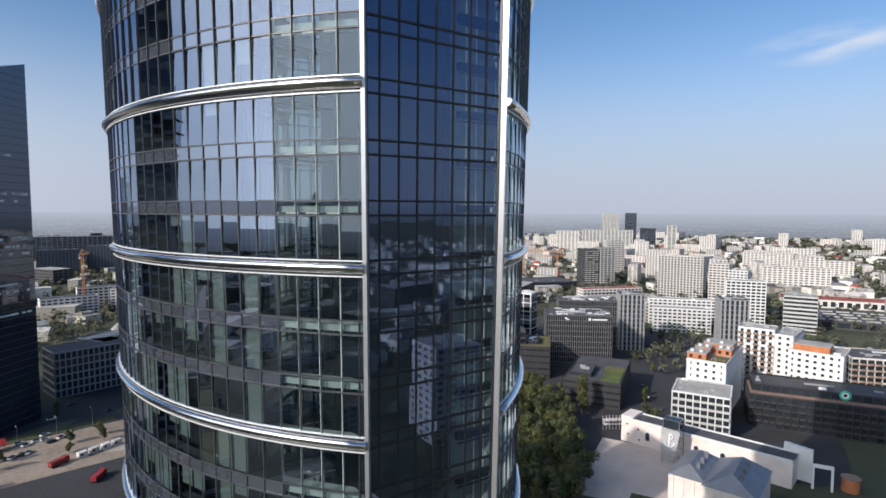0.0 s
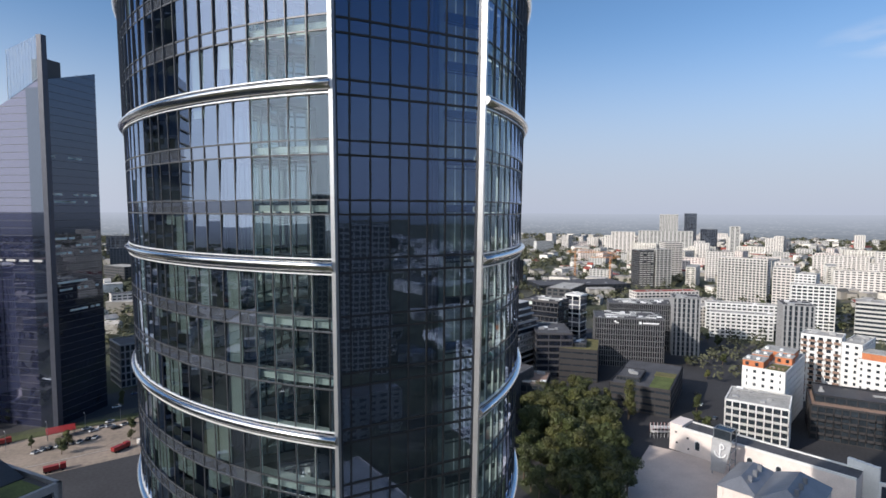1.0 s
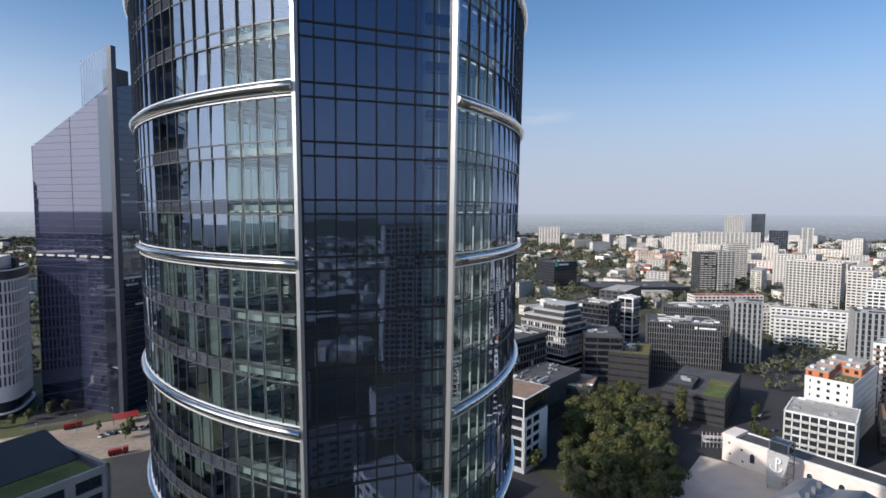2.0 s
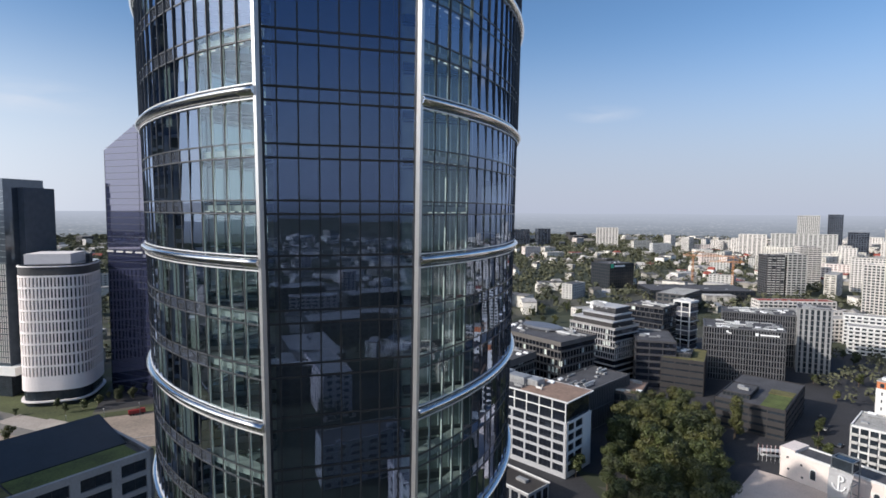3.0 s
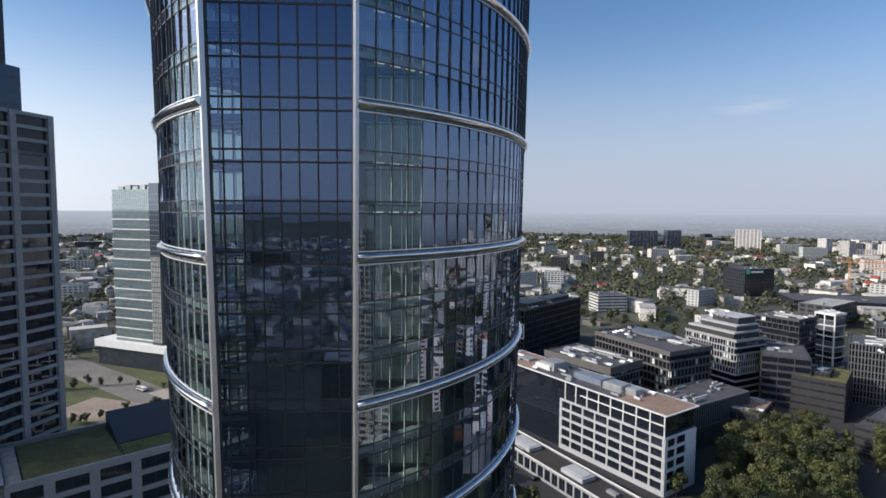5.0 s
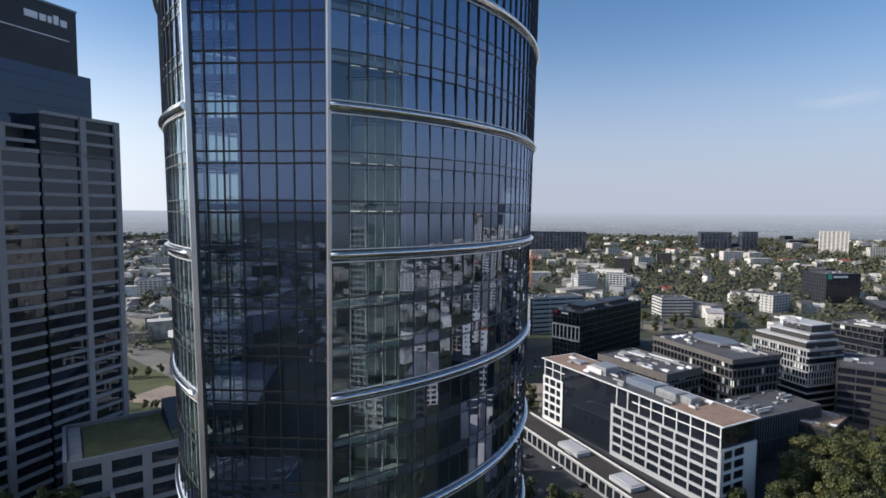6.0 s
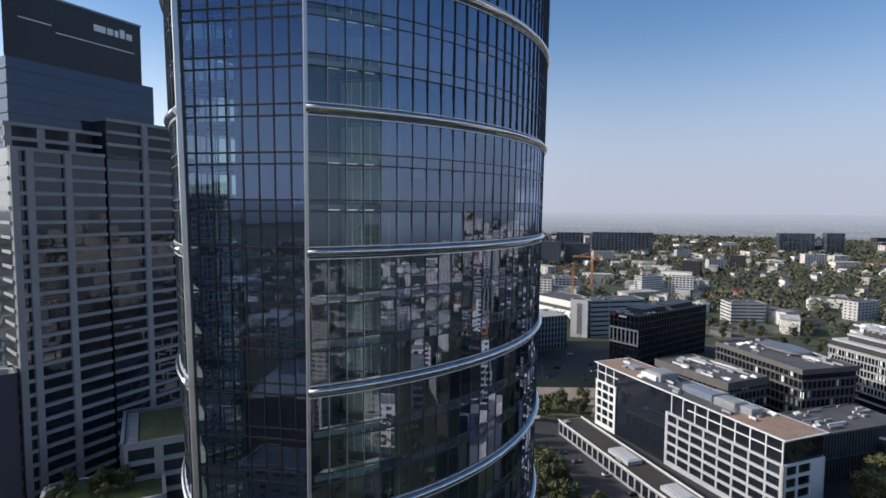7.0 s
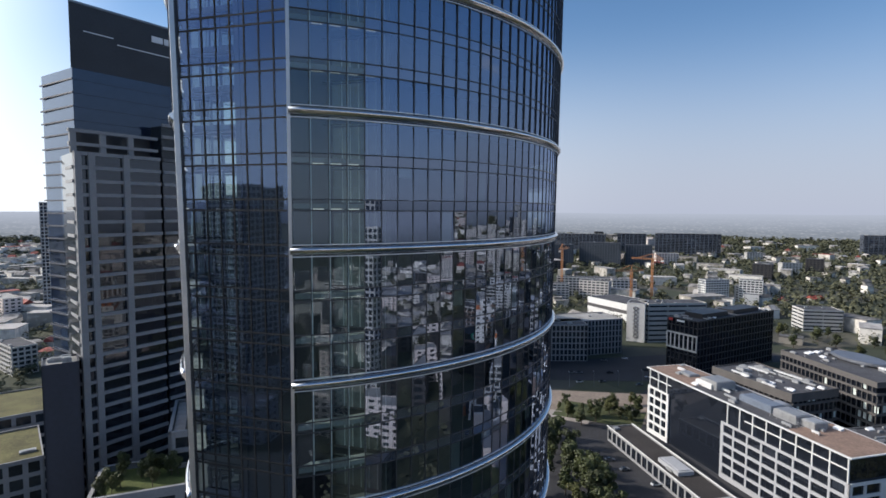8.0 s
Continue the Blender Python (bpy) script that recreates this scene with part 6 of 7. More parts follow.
for q in range(16):
    rg = random.Random(500 + q)
    c, s2 = math.cos(radians(38.4)), math.sin(radians(38.4))
    x, y = rg.uniform(2, 22), rg.uniform(2.5, 15)
    tree(-74.8 + c * x - s2 * y, 48.3 + s2 * x + c * y, 48.5, rg.uniform(0.28, 0.45), rg.choice((0, 1, 2)), "small green tree in a roof garden", "roof garden trees")
block("office_building", "stone office wing with dry grass roof", "office building", (-160, 70), 55, 40.0, 30.0, 46.0, 12, 8, M_STONE, M_GLASS, M_SEDUM_DRY, band=1.1, pier=1.2, units=2, seed=442)
block("office_building", "stone office wing with dry grass roof", "office building", (-128, 40), 55, 32.0, 26.0, 47.0, 12, 8, M_STONE, M_GLASS, M_SEDUM_DRY, band=1.1, pier=1.2, units=2, seed=443)
block("office_building", "plain dark blue-grey windowless block", "building", (-98, 57.7), 52, 7.6, 9.0, 74.0, 3, 2, M_SLATE, M_SLATE, M_ROOF_PALE, units=3, seed=444, blind=(0, 1, 2, 3))
block("office_building", "grey grid office block across the street", "office building", (-38, 362), 17, 60.0, 24.0, 27.0, 6, 20, M_STONE, M_GLASS, M_ROOF, band=0.9, pier=0.8, thick=0.6, units=2, seed=45)
for q, (x, y, ang, l, h) in enumerate(((-90, 1090, 4, 60, 44), (-20, 1110, -6, 80, 48), (70, 1120, 0, 50, 44), (-60, 640, 10, 50, 22), (0, 660, -12, 36, 26), (-30, 700, 5, 70, 24), (40, 690, 10, 30, 24))):
    block("apartment_building", "pale courtyard apartment block with dark windows" if q > 2 else "dark office slab in the distance", "apartment block", (x, y), ang, l, 18.0, h, int(h / 3.1), int(l / 5), M_CREAM if q > 2 else M_FAR_SLAB, M_GLASS, M_ROOF, band=1.5, pier=1.4, units=3, seed=460 + q, joined=True)


# ---- park and street trees ----
def inside(p, poly):
    x, y = p
    hit = False
    for (x0, y0), (x1, y1) in zip(poly, poly[1:] + poly[:1]):
        if (y0 > y) != (y1 > y) and x < (x1 - x0) * (y - y0) / (y1 - y0) + x0:
            hit = not hit
    return hit


rg = random.Random(21)
GROVE = [(112, 140), (130, 172), (186, 226), (206, 214), (190, 172), (172, 148), (150, 120), (128, 110), (116, 122)]
placed = []
tries = 0
while len(placed) < 80 and tries < 4000:
    tries += 1
    p = (rg.uniform(98, 210), rg.uniform(100, 230))
    if inside(p, GROVE) and all((p[0] - q[0]) ** 2 + (p[1] - q[1]) ** 2 > 36 for q in placed):
        placed.append(p)
        tree(*p, 0, rg.uniform(0.95, 1.45), rg.choice((5, 6, 7)))
tree(208, 179, 0, 1.3, 4, "tall slender poplar beside the office wing")
tree(203, 190, 0, 0.9, 4, "slender young poplar beside the office wing")
for x, y, s in ((118, 172, 0.8), (112, 164, 0.9), (232, 150, 0.7), (236, 158, 0.6), (20, 251, 0.75), (27, 258, 0.8), (34, 272, 0.75), (40, 266, 0.6), (14, 262, 0.7), (17, 176, 1.0), (8, 190, 1.0), (26, 186, 0.9), (2, 172, 1.1), (22, 168, 0.9), (36, 284, 0.7), (70, 288, 0.8), (84, 300, 0.7), (10, 280, 0.6), (46, 290, 0.7), (60, 276, 0.5)):
    tree(x, y, 0, s, rg.choice((0, 1, 2)), "street tree with green and yellow leaves", "street trees")
for k in range(46):
    a = rg.uniform(0, 1)
    x, y = -250 + 230 * a + rg.uniform(-14, 14), 268 + 40 * a + rg.choice((-34, -24, 22, 30)) + rg.uniform(-5, 5)
    tree(x, y, 0, rg.uniform(0.35, 0.7), rg.choice((0, 1, 2)), "small street tree beside the plaza", "plaza trees")

for k in range(24):
    f = k / 23
    tree(2 + 46 * f + rg.uniform(-8, 8), 236 - 92 * f + rg.uniform(-8, 8), 0, rg.uniform(0.7, 1.15), rg.choice((0, 1, 3)), "dark green tree on the shady forecourt", "forecourt trees")

for x, y in ((327, 238), (308, 207), (262, 178), (252, 171), (349, 225)):
    tree(x, y, 0, rg.uniform(0.5, 0.85), rg.choice((0, 1, 2)), "street tree in the shade between offices", "street trees")

for x, y in ((181, 516), (244, 490), (238, 430), (221, 453), (253, 458), (214, 482), (260, 501), (271, 439), (286, 466), (170, 528), (212, 436), (180, 470), (208, 503), (242, 460), (294, 510), (190, 532), (221, 520), (305, 557)):
    tree(x, y, 0, rg.uniform(0.7, 1.15), rg.choice((0, 1, 2, 3)), "broad green tree on the lawn behind the offices", "lawn trees")
for x, y in ((386, 287), (524, 263), (487, 267), (608, 361), (393, 262), (462, 285), (407, 335), (445, 380), (551, 247), (438, 321), (531, 315), (563, 357), (518, 333), (466, 256), (404, 279), (481, 336)):
    tree(x, y, 0, rg.uniform(0.6, 1.0), rg.choice((0, 1, 3)), "green courtyard tree between apartment blocks", "courtyard trees")

for x, y in ((-106, 322), (-101, 328), (-99, 315), (-108, 309), (-114, 304), (-122, 302), (-97, 334), (-104, 336), (-146, 304)):
    tree(x, y, 0, rg.uniform(0.35, 0.6), rg.choice((0, 1, 2)), "small green tree beside the round white office", "plaza trees")

# ---- wider city ----
PROTO = []
for k, (L, D, H, fl, nb, wall, roof) in enumerate(((58, 14, 30, 10, 18, M_WHITE, M_ROOF_PALE), (24, 22, 45, 15, 7, M_CREAM, M_ROOF_PALE), (84, 13, 33, 11, 26, M_CREAM, M_ROOF), (34, 15, 19, 6, 10, M_PALE, M_ROOF), (46, 16, 24, 8, 12, M_PINK, M_ROOF_PALE), (28, 24, 26, 7, 8, M_BRONZE, M_ROOF), (60, 30, 22, 5, 16, M_GREY, M_ROOF_PALE))):
    PROTO.append(block("apartment_building", "pale apartment block in the wider city", "apartment block", (900 + 110 * k, 1180), 20 * k, L, D, H, fl, nb, wall, M_GLASS, roof, band=1.2, pier=0.95, units=2, seed=600 + k, group="blocks of the wider city", joined=True))
PROTO_FAR = []
for k, (L, D, H, fl, nb, wall, roof) in enumerate(((58, 14, 30, 10, 10, M_FAR_WALL, M_ROOF_PALE), (24, 22, 45, 13, 4, M_CREAM, M_ROOF_PALE), (84, 13, 33, 10, 13, M_CREAM, M_ROOF), (34, 15, 19, 6, 6, M_PALE, M_ROOF), (46, 16, 24, 7, 8, M_PINK, M_ROOF_PALE), (28, 24, 26, 7, 5, M_BRONZE, M_ROOF), (60, 30, 22, 5, 9, M_GREY, M_ROOF_PALE))):
    PROTO_FAR.append(block("apartment_building", "pale apartment block in the wider city", "apartment block", (920 + 120 * k, 1290), 20 * k, L, D, H, fl, nb, wall, M_GLASS, roof, band=1.75, pier=2.3, units=2, seed=640 + k, group="blocks of the wider city", joined=True))
KEEP = [(b[0], b[1]) for b in ((52, 254), (106, 162), (266, 268), (312, 302), (220, 252), (210, 195), (339, 262), (384, 204), (128, 311), (94, 307), (184, 295), (209, 262), (252, 322), (228, 352), (150, 232), (-12, 378), (66, 455), (73, 374), (110, 430), (30, 560), (228, 137), (256, 148), (269, 120), (310, 80), (322, 156), (340, 101), (524, 225), (408, 339), (430, 380), (440, 300), (525, 281), (602, 347), (617, 427), (613, 552), (744, 620), (770, 560), (700, 260), (620, 220), (560, 180), (200, 140), (210, 90), (170, 97), (-95, 72), (-100, 340), (-60, 340), (-170, 346), (-210, 360), (-133, 336), (-60, 75), (-75, 50), (-150, 80), (-120, 50), (-210, 135), (-10, 370), (442, 658), (480, 560), (540, 540), (290, 470), (210, 550))]


def free(x, y, d):
    return all((x - a) ** 2 + (y - b) ** 2 > d * d for a, b in KEEP)


def roadside(x, y):
    return inside((x, y), [(-260, 200), (180, 330), (300, 480), (120, 480), (-260, 340)]) or inside((x, y), [(-20, 150), (110, 130), (100, 60), (240, 40), (330, 250), (60, 330)])


rg = random.Random(31)
blocks_done = []


def city_block(x, y, kind, ang):
    r = math.hypot(x, y)
    if not free(x, y, 62) or roadside(x, y) or any((x - a) ** 2 + (y - b) ** 2 < 46 ** 2 for a, b in blocks_done):
        return
    if math.hypot(x - 5, y + 38) < 95 or math.hypot(x, y - 30) < 75:
        return
    if len(blocks_done) > 285:
        return
    blocks_done.append((x, y))
    copy_thing((PROTO_FAR if r > 560 or y < 0 else PROTO)[kind], pose(x, y, land(r), 0, 0, ang))


# streets on the open side, seen in the glass
for _ in range(120):
    az, r = radians(rg.uniform(195, 364)), 120 + 1000 * rg.random() ** 1.4
    city_block(r * math.cos(az), r * math.sin(az), rg.choice((5, 1, 4, 4, 3, 4, 6)), rg.choice((0, 90, -10, 80)))
# big estates to the west, then looser blocks elsewhere
for _ in range(240):
    az, r = radians(rg.uniform(4, 48)), rg.uniform(700, 2100)
    if rg.random() < 0.75:
        city_block(r * math.cos(az), r * math.sin(az), rg.choice((0, 1, 4, 2, 3, 3, 4)), rg.choice((-58, -58, 32, 20)))
for _ in range(64):
    az, r = radians(rg.uniform(48, 125)), rg.uniform(480, 2050)
    city_block(r * math.cos(az), r * math.sin(az), rg.choice((3, 4, 3, 6, 5)), rg.choice((-58, 32, 10, -20)))
for _ in range(70):
    az, r = radians(rg.uniform(125, 200)), rg.uniform(300, 1500)
    city_block(r * math.cos(az), r * math.sin(az), rg.choice((0, 3, 4, 6, 5, 2)), rg.choice((-58, 32, 10, -20)))
for x, y, h in ((-190, -260, 120), (90, -330, 95), (260, -150, 110), (-330, -90, 130)):
    block("skyscraper", "striped office tower in the wider city", "tower", (x, y), 10, 32, 30, h, int(h / 3.6), 8, M_PALE, M_GLASS_BLUE, M_ROOF, band=1.3, pier=1.0, units=2, seed=int(h))

# low houses and trees past counting
rg = random.Random(41)
walls, roofs, reds = Geo(), Geo(), Geo()
for _ in range(7600):
    az = radians(rg.uniform(0, 178)) if rg.random() < 0.66 else radians(rg.uniform(190, 365))
    r = (620 if az < radians(60) else 430) + 1500 * rg.random() ** 0.8
    if az > radians(185):
        r = 330 + 1100 * rg.random() ** 0.9
    x, y = r * math.cos(az), r * math.sin(az)
    if not free(x, y, 48) or roadside(x, y) or any((x - a) ** 2 + (y - b) ** 2 < 34 ** 2 for a, b in blocks_done):
        continue
    if 50 < math.degrees(az) < 118 and r > 450 and rg.random() < 0.72:
        continue
    big = rg.random() < 0.18
    w, d = (rg.uniform(22, 50), rg.uniform(12, 20)) if big else (rg.uniform(8, 18), rg.uniform(8, 13))
    h = rg.uniform(6, 16) if big else rg.uniform(5, 11)
    k = 1.0 + max(0.0, r - 1200) / 1500
    w, d, h = w * k, d * k, h * (0.8 + 0.2 * k)
    a = radians(rg.choice((-58, 32, 10, -20, 70)))
    c, s = math.cos(a), math.sin(a)
    z = land(r)
    pts = [(x + c * u - s * v, y + s * u + c * v) for u, v in ((-w / 2, -d / 2), (w / 2, -d / 2), (w / 2, d / 2), (-w / 2, d / 2))]
    walls.prism(pts, z - 2, z + h)
    geo = reds if az < radians(185) and rg.random() < (0.05 if math.degrees(az) > 48 else 0.14) else roofs
    q = [(x + c * u - s * v, y + s * u + c * v) for u, v in ((-w / 2 - 0.4, -d / 2 - 0.4), (w / 2 + 0.4, -d / 2 - 0.4), (w / 2 + 0.4, d / 2 + 0.4), (-w / 2 - 0.4, d / 2 + 0.4))]
    if big or rg.random() < 0.4:
        geo.prism(q, z + h + 0.01, z + h + 0.6)
    else:
        n = len(geo.v)
        e1 = (x + c * (-w / 2), y + s * (-w / 2), z + h + d * 0.35)
        e2 = (x + c * (w / 2), y + s * (w / 2), z + h + d * 0.35)
        geo.v += [(*p, z + h + 0.01) for p in q] + [e1, e2]
        geo.f += [(n, n + 1, n + 5, n + 4), (n + 2, n + 3, n + 4, n + 5), (n + 3, n, n + 4), (n + 1, n + 2, n + 5)]
tagged(new("far_house_walls", walls.mesh("far_house_walls", M_FAR_WALL)), "pale walls of low houses among trees", "houses", kind="stuff")
tagged(new("far_house_roofs", roofs.mesh("far_house_roofs", M_FAR_ROOF)), "grey roofs of low houses among trees", "houses", kind="stuff")
tagged(new("far_red_roofs", reds.mesh("far_red_roofs", M_RED_ROOF)), "dull red roofs of low houses", "houses", kind="stuff")

npr = np.random.RandomState(5)
N = 31000
az = np.where(npr.rand(N) < 0.82, np.radians(npr.uniform(5, 178, N)), np.radians(npr.uniform(178, 365, N)))
rr = 300 + 1850 * npr.rand(N) ** 0.72
rr = np.where(az > radians(185), 100 + (rr - 300) * 0.6, rr)
vs, fs = [], []
count = 0
near_blocks = np.array(KEEP + blocks_done)
for a, r in zip(az, rr):
    x, y = r * math.cos(a), r * math.sin(a)
    # groves: leave clearings by a slow noise; the south-west holds more wood
    deg = math.degrees(a)
    dense = 0.5 if 44 < deg < 125 else 0.12
    if noise.noise(Vector((x * 0.0045, y * 0.0045, 3.0))) + dense < -0.12 + 0.12 * (deg > 150):
        continue
    if roadside(x, y) or np.min((near_blocks[:, 0] - x) ** 2 + (near_blocks[:, 1] - y) ** 2) < 26 ** 2:
        continue
    k = 1.0 + max(0.0, r - 1000) / 1400
    h = npr.uniform(7, 15) * (0.7 + 0.3 * k)
    w = npr.uniform(3.0, 5.5) * k
    z = land(r)
    close = r < 620
    m = 30 if close else 12
    d = npr.normal(size=(m, 3))
    d /= np.linalg.norm(d, axis=1)[:, None]
    p = d * np.array([w, w, h * 0.42]) * npr.uniform(0.5, 1.0, (m, 1)) + np.array([x, y, z + h * 0.56])
    for i in range(m):
        n = Vector(d[i] * 0.6 + npr.normal(size=3) * 0.3 + np.array([0, 0, 0.9])).normalized()
        s = n.orthogonal().normalized()
        u = n.cross(s)
        q = npr.uniform(0.35, 0.62) * w * (0.5 if close else 1.0)
        s, u, c = s * q, u * q * 0.8, Vector(p[i])
        b = len(vs)
        vs += [c - s - u * 0.4, c + s * 0.3 - u, c + s + u * 0.3, c - s * 0.2 + u]
        fs.append((b, b + 1, b + 2, b + 3))
    count += 1
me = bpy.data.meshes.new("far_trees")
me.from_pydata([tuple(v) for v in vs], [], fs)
me.materials.append(M_LEAF_HAZED)
tagged(new("far_trees", me), "dull green tree crowns of far parks and gardens, haze in their colour", "trees", kind="stuff")

# land beyond, paled by haze painted into its glow, at the sky's foot
def backdrop_mat():
    m = bpy.data.materials.new("distance")
    m.use_nodes = True
    t = m.node_tree
    t.nodes.remove(t.nodes["Principled BSDF"])
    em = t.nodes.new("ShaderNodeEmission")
    tc = t.nodes.new("ShaderNodeTexCoord")
    mp = t.nodes.new("ShaderNodeMapping")
    mp.inputs["Scale"].default_value = (0.008, 0.008, 0.16)
    n1 = t.nodes.new("ShaderNodeTexNoise")
    n1.inputs["Scale"].default_value, n1.inputs["Detail"].default_value = 1.0, 7.0
    mp2 = t.nodes.new("ShaderNodeMapping")
    mp2.inputs["Scale"].default_value = (0.05, 0.05, 0.42)
    n2 = t.nodes.new("ShaderNodeTexVoronoi")
    n2.inputs["Scale"].default_value = 1.0
    sep = t.nodes.new("ShaderNodeSeparateXYZ")
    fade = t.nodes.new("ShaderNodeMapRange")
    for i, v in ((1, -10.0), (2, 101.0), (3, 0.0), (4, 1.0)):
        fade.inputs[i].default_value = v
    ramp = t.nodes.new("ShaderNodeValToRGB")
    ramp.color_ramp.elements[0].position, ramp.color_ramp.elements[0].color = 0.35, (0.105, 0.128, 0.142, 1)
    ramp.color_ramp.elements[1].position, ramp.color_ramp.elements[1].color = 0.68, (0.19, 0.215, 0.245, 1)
    spots = t.nodes.new("ShaderNodeMapRange")
    for i, v in ((1, 0.14), (2, 0.34), (3, 1.3), (4, 0.0)):
        spots.inputs[i].default_value = v
    mx = t.nodes.new("ShaderNodeMix")
    mx.data_type = "RGBA"
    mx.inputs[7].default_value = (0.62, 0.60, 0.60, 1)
    # haze colour painted over the land pattern, stronger with height
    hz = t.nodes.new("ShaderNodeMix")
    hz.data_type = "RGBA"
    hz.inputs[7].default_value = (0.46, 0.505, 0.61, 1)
    for n, mpn in ((n1, mp), (n2, mp2)):
        t.links.new(tc.outputs["Object"], mpn.inputs[0])
        t.links.new(mpn.outputs[0], n.inputs["Vector"])
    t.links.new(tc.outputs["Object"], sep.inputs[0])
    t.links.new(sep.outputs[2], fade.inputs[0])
    t.links.new(n1.outputs[0], ramp.inputs[0])
    t.links.new(n2.outputs["Distance"], spots.inputs[0])
    gate = t.nodes.new("ShaderNodeMath")
    gate.operation = "MULTIPLY"
    t.links.new(spots.outputs[0], gate.inputs[0])
    t.links.new(n1.outputs[0], gate.inputs[1])
    t.links.new(gate.outputs[0], mx.inputs[0])
    t.links.new(ramp.outputs[0], mx.inputs[6])
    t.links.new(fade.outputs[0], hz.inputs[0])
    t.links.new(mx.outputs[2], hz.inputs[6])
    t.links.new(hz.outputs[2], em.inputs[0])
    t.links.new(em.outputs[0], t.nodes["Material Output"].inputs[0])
    return m


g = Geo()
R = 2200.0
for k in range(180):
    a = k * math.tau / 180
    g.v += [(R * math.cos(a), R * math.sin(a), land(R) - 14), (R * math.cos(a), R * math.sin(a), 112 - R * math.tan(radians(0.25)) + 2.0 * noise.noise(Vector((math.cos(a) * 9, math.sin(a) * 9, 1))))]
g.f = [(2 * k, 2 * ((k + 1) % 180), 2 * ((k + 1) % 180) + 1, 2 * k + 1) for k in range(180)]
structure("backdrop", g, backdrop_mat(), "glowing far land and suburbs, haze painted in, along the horizon", "backdrop")


# ---- vehicles ----
def car_meshes(paint):
    body, cabin, wheel = Geo(), Geo(), Geo()
    prof = [(-2.15, 0.35), (2.15, 0.35), (2.2, 0.7), (1.2, 0.92), (-1.5, 0.98), (-2.2, 0.85)]
    k = len(prof)
    body.v = [(x, -0.88, z) for x, z in prof] + [(x, 0.88, z) for x, z in prof]
    body.f = [tuple(range(k)), tuple(reversed(range(k, 2 * k)))] + [(i, i + k, (i + 1) % k + k, (i + 1) % k) for i in range(k)]
    cabin.v = [(-1.7, -0.8, 0.96), (1.05, -0.8, 0.9), (0.35, -0.66, 1.45), (-1.25, -0.66, 1.45), (-1.7, 0.8, 0.96), (1.05, 0.8, 0.9), (0.35, 0.66, 1.45), (-1.25, 0.66, 1.45)]
    cabin.f = [(0, 1, 2, 3), (7, 6, 5, 4), (1, 5, 6, 2), (0, 3, 7, 4), (3, 2, 6, 7)]
    for i in range(12):
        a = i * math.tau / 12
        wheel.v += [(0.32 * math.cos(a), -0.1, 0.32 * math.sin(a)), (0.32 * math.cos(a), 0.1, 0.32 * math.sin(a))]
    wheel.f = [(2 * i, 2 * ((i + 1) % 12), 2 * ((i + 1) % 12) + 1, 2 * i + 1) for i in range(12)] + [tuple(range(0, 24, 2)), tuple(range(23, 0, -2))]
    return body.mesh("body", paint), cabin.mesh("cabin", M_GLASS), wheel.mesh("wheel", M_TYRE)


PAINTS = [("white", mat("white_car_paint", (0.7, 0.7, 0.7), 0.3, 0.1, 0.05)), ("black", mat("black_car_paint", (0.02, 0.02, 0.025), 0.25, 0.2, 0.1)), ("grey", mat("grey_car_paint", (0.22, 0.23, 0.25), 0.3, 0.5, 0.1)), ("red", M_RED), ("blue", mat("blue_car_paint", (0.04, 0.07, 0.18), 0.3, 0.3, 0.1))]
CARS = [(n, car_meshes(p)) for n, p in PAINTS]


def car(x, y, ang, k, z=0.08):
    n, (b, c, w) = CARS[k]
    e = thing("car", n + " parked car on the tarmac street", "car", pose(x, y, z, 0, 0, ang), "parked cars")
    part("body", b, None, e)
    part("cabin", c, None, e)
    for wx, wy in ((-1.35, -0.8), (1.35, -0.8), (-1.35, 0.8), (1.35, 0.8)):
        part("wheel", w, None, e).matrix_basis = Matrix.Translation((wx, wy, 0.32))


rg = random.Random(77)
for k in range(9):
    car(-68 + k * 2.9 + rg.uniform(-0.3, 0.3), 272.5 + k * 0.8 + rg.uniform(-0.8, 0.8), 70 + rg.uniform(-8, 8), rg.choice((0, 0, 1, 2, 1)), 0.1)
for k in range(7):
    car(-50 + k * 3.4 + rg.uniform(-0.4, 0.4), 294 - k * 0.4 - (4 if k % 3 == 1 else 0), 25 + rg.uniform(-10, 10), rg.choice((0, 0, 2, 1, 0)), 0.1)
car(-38.3, 323.5, 14, 0)
for x, y, k in ((53, 330, 2), (35, 352, 1), (66, 343, 4), (16, 325, 0), (15, 346, 2), (59, 366, 1), (31, 384, 2), (46, 394, 0)):
    car(x, y, 20 + rg.uniform(-8, 8), k)
for x, y in ((-40, 300), (-12, 322), (30, 330), (10, 345), (60, 350), (-30, 345), (34, 213), (40, 205), (52, 195), (60, 180), (262, 176), (276, 190), (250, 158), (215, 60), (222, 52)):
    car(x, y, 25 + rg.uniform(-8, 8), rg.choice((0, 1, 2, 2, 4)))


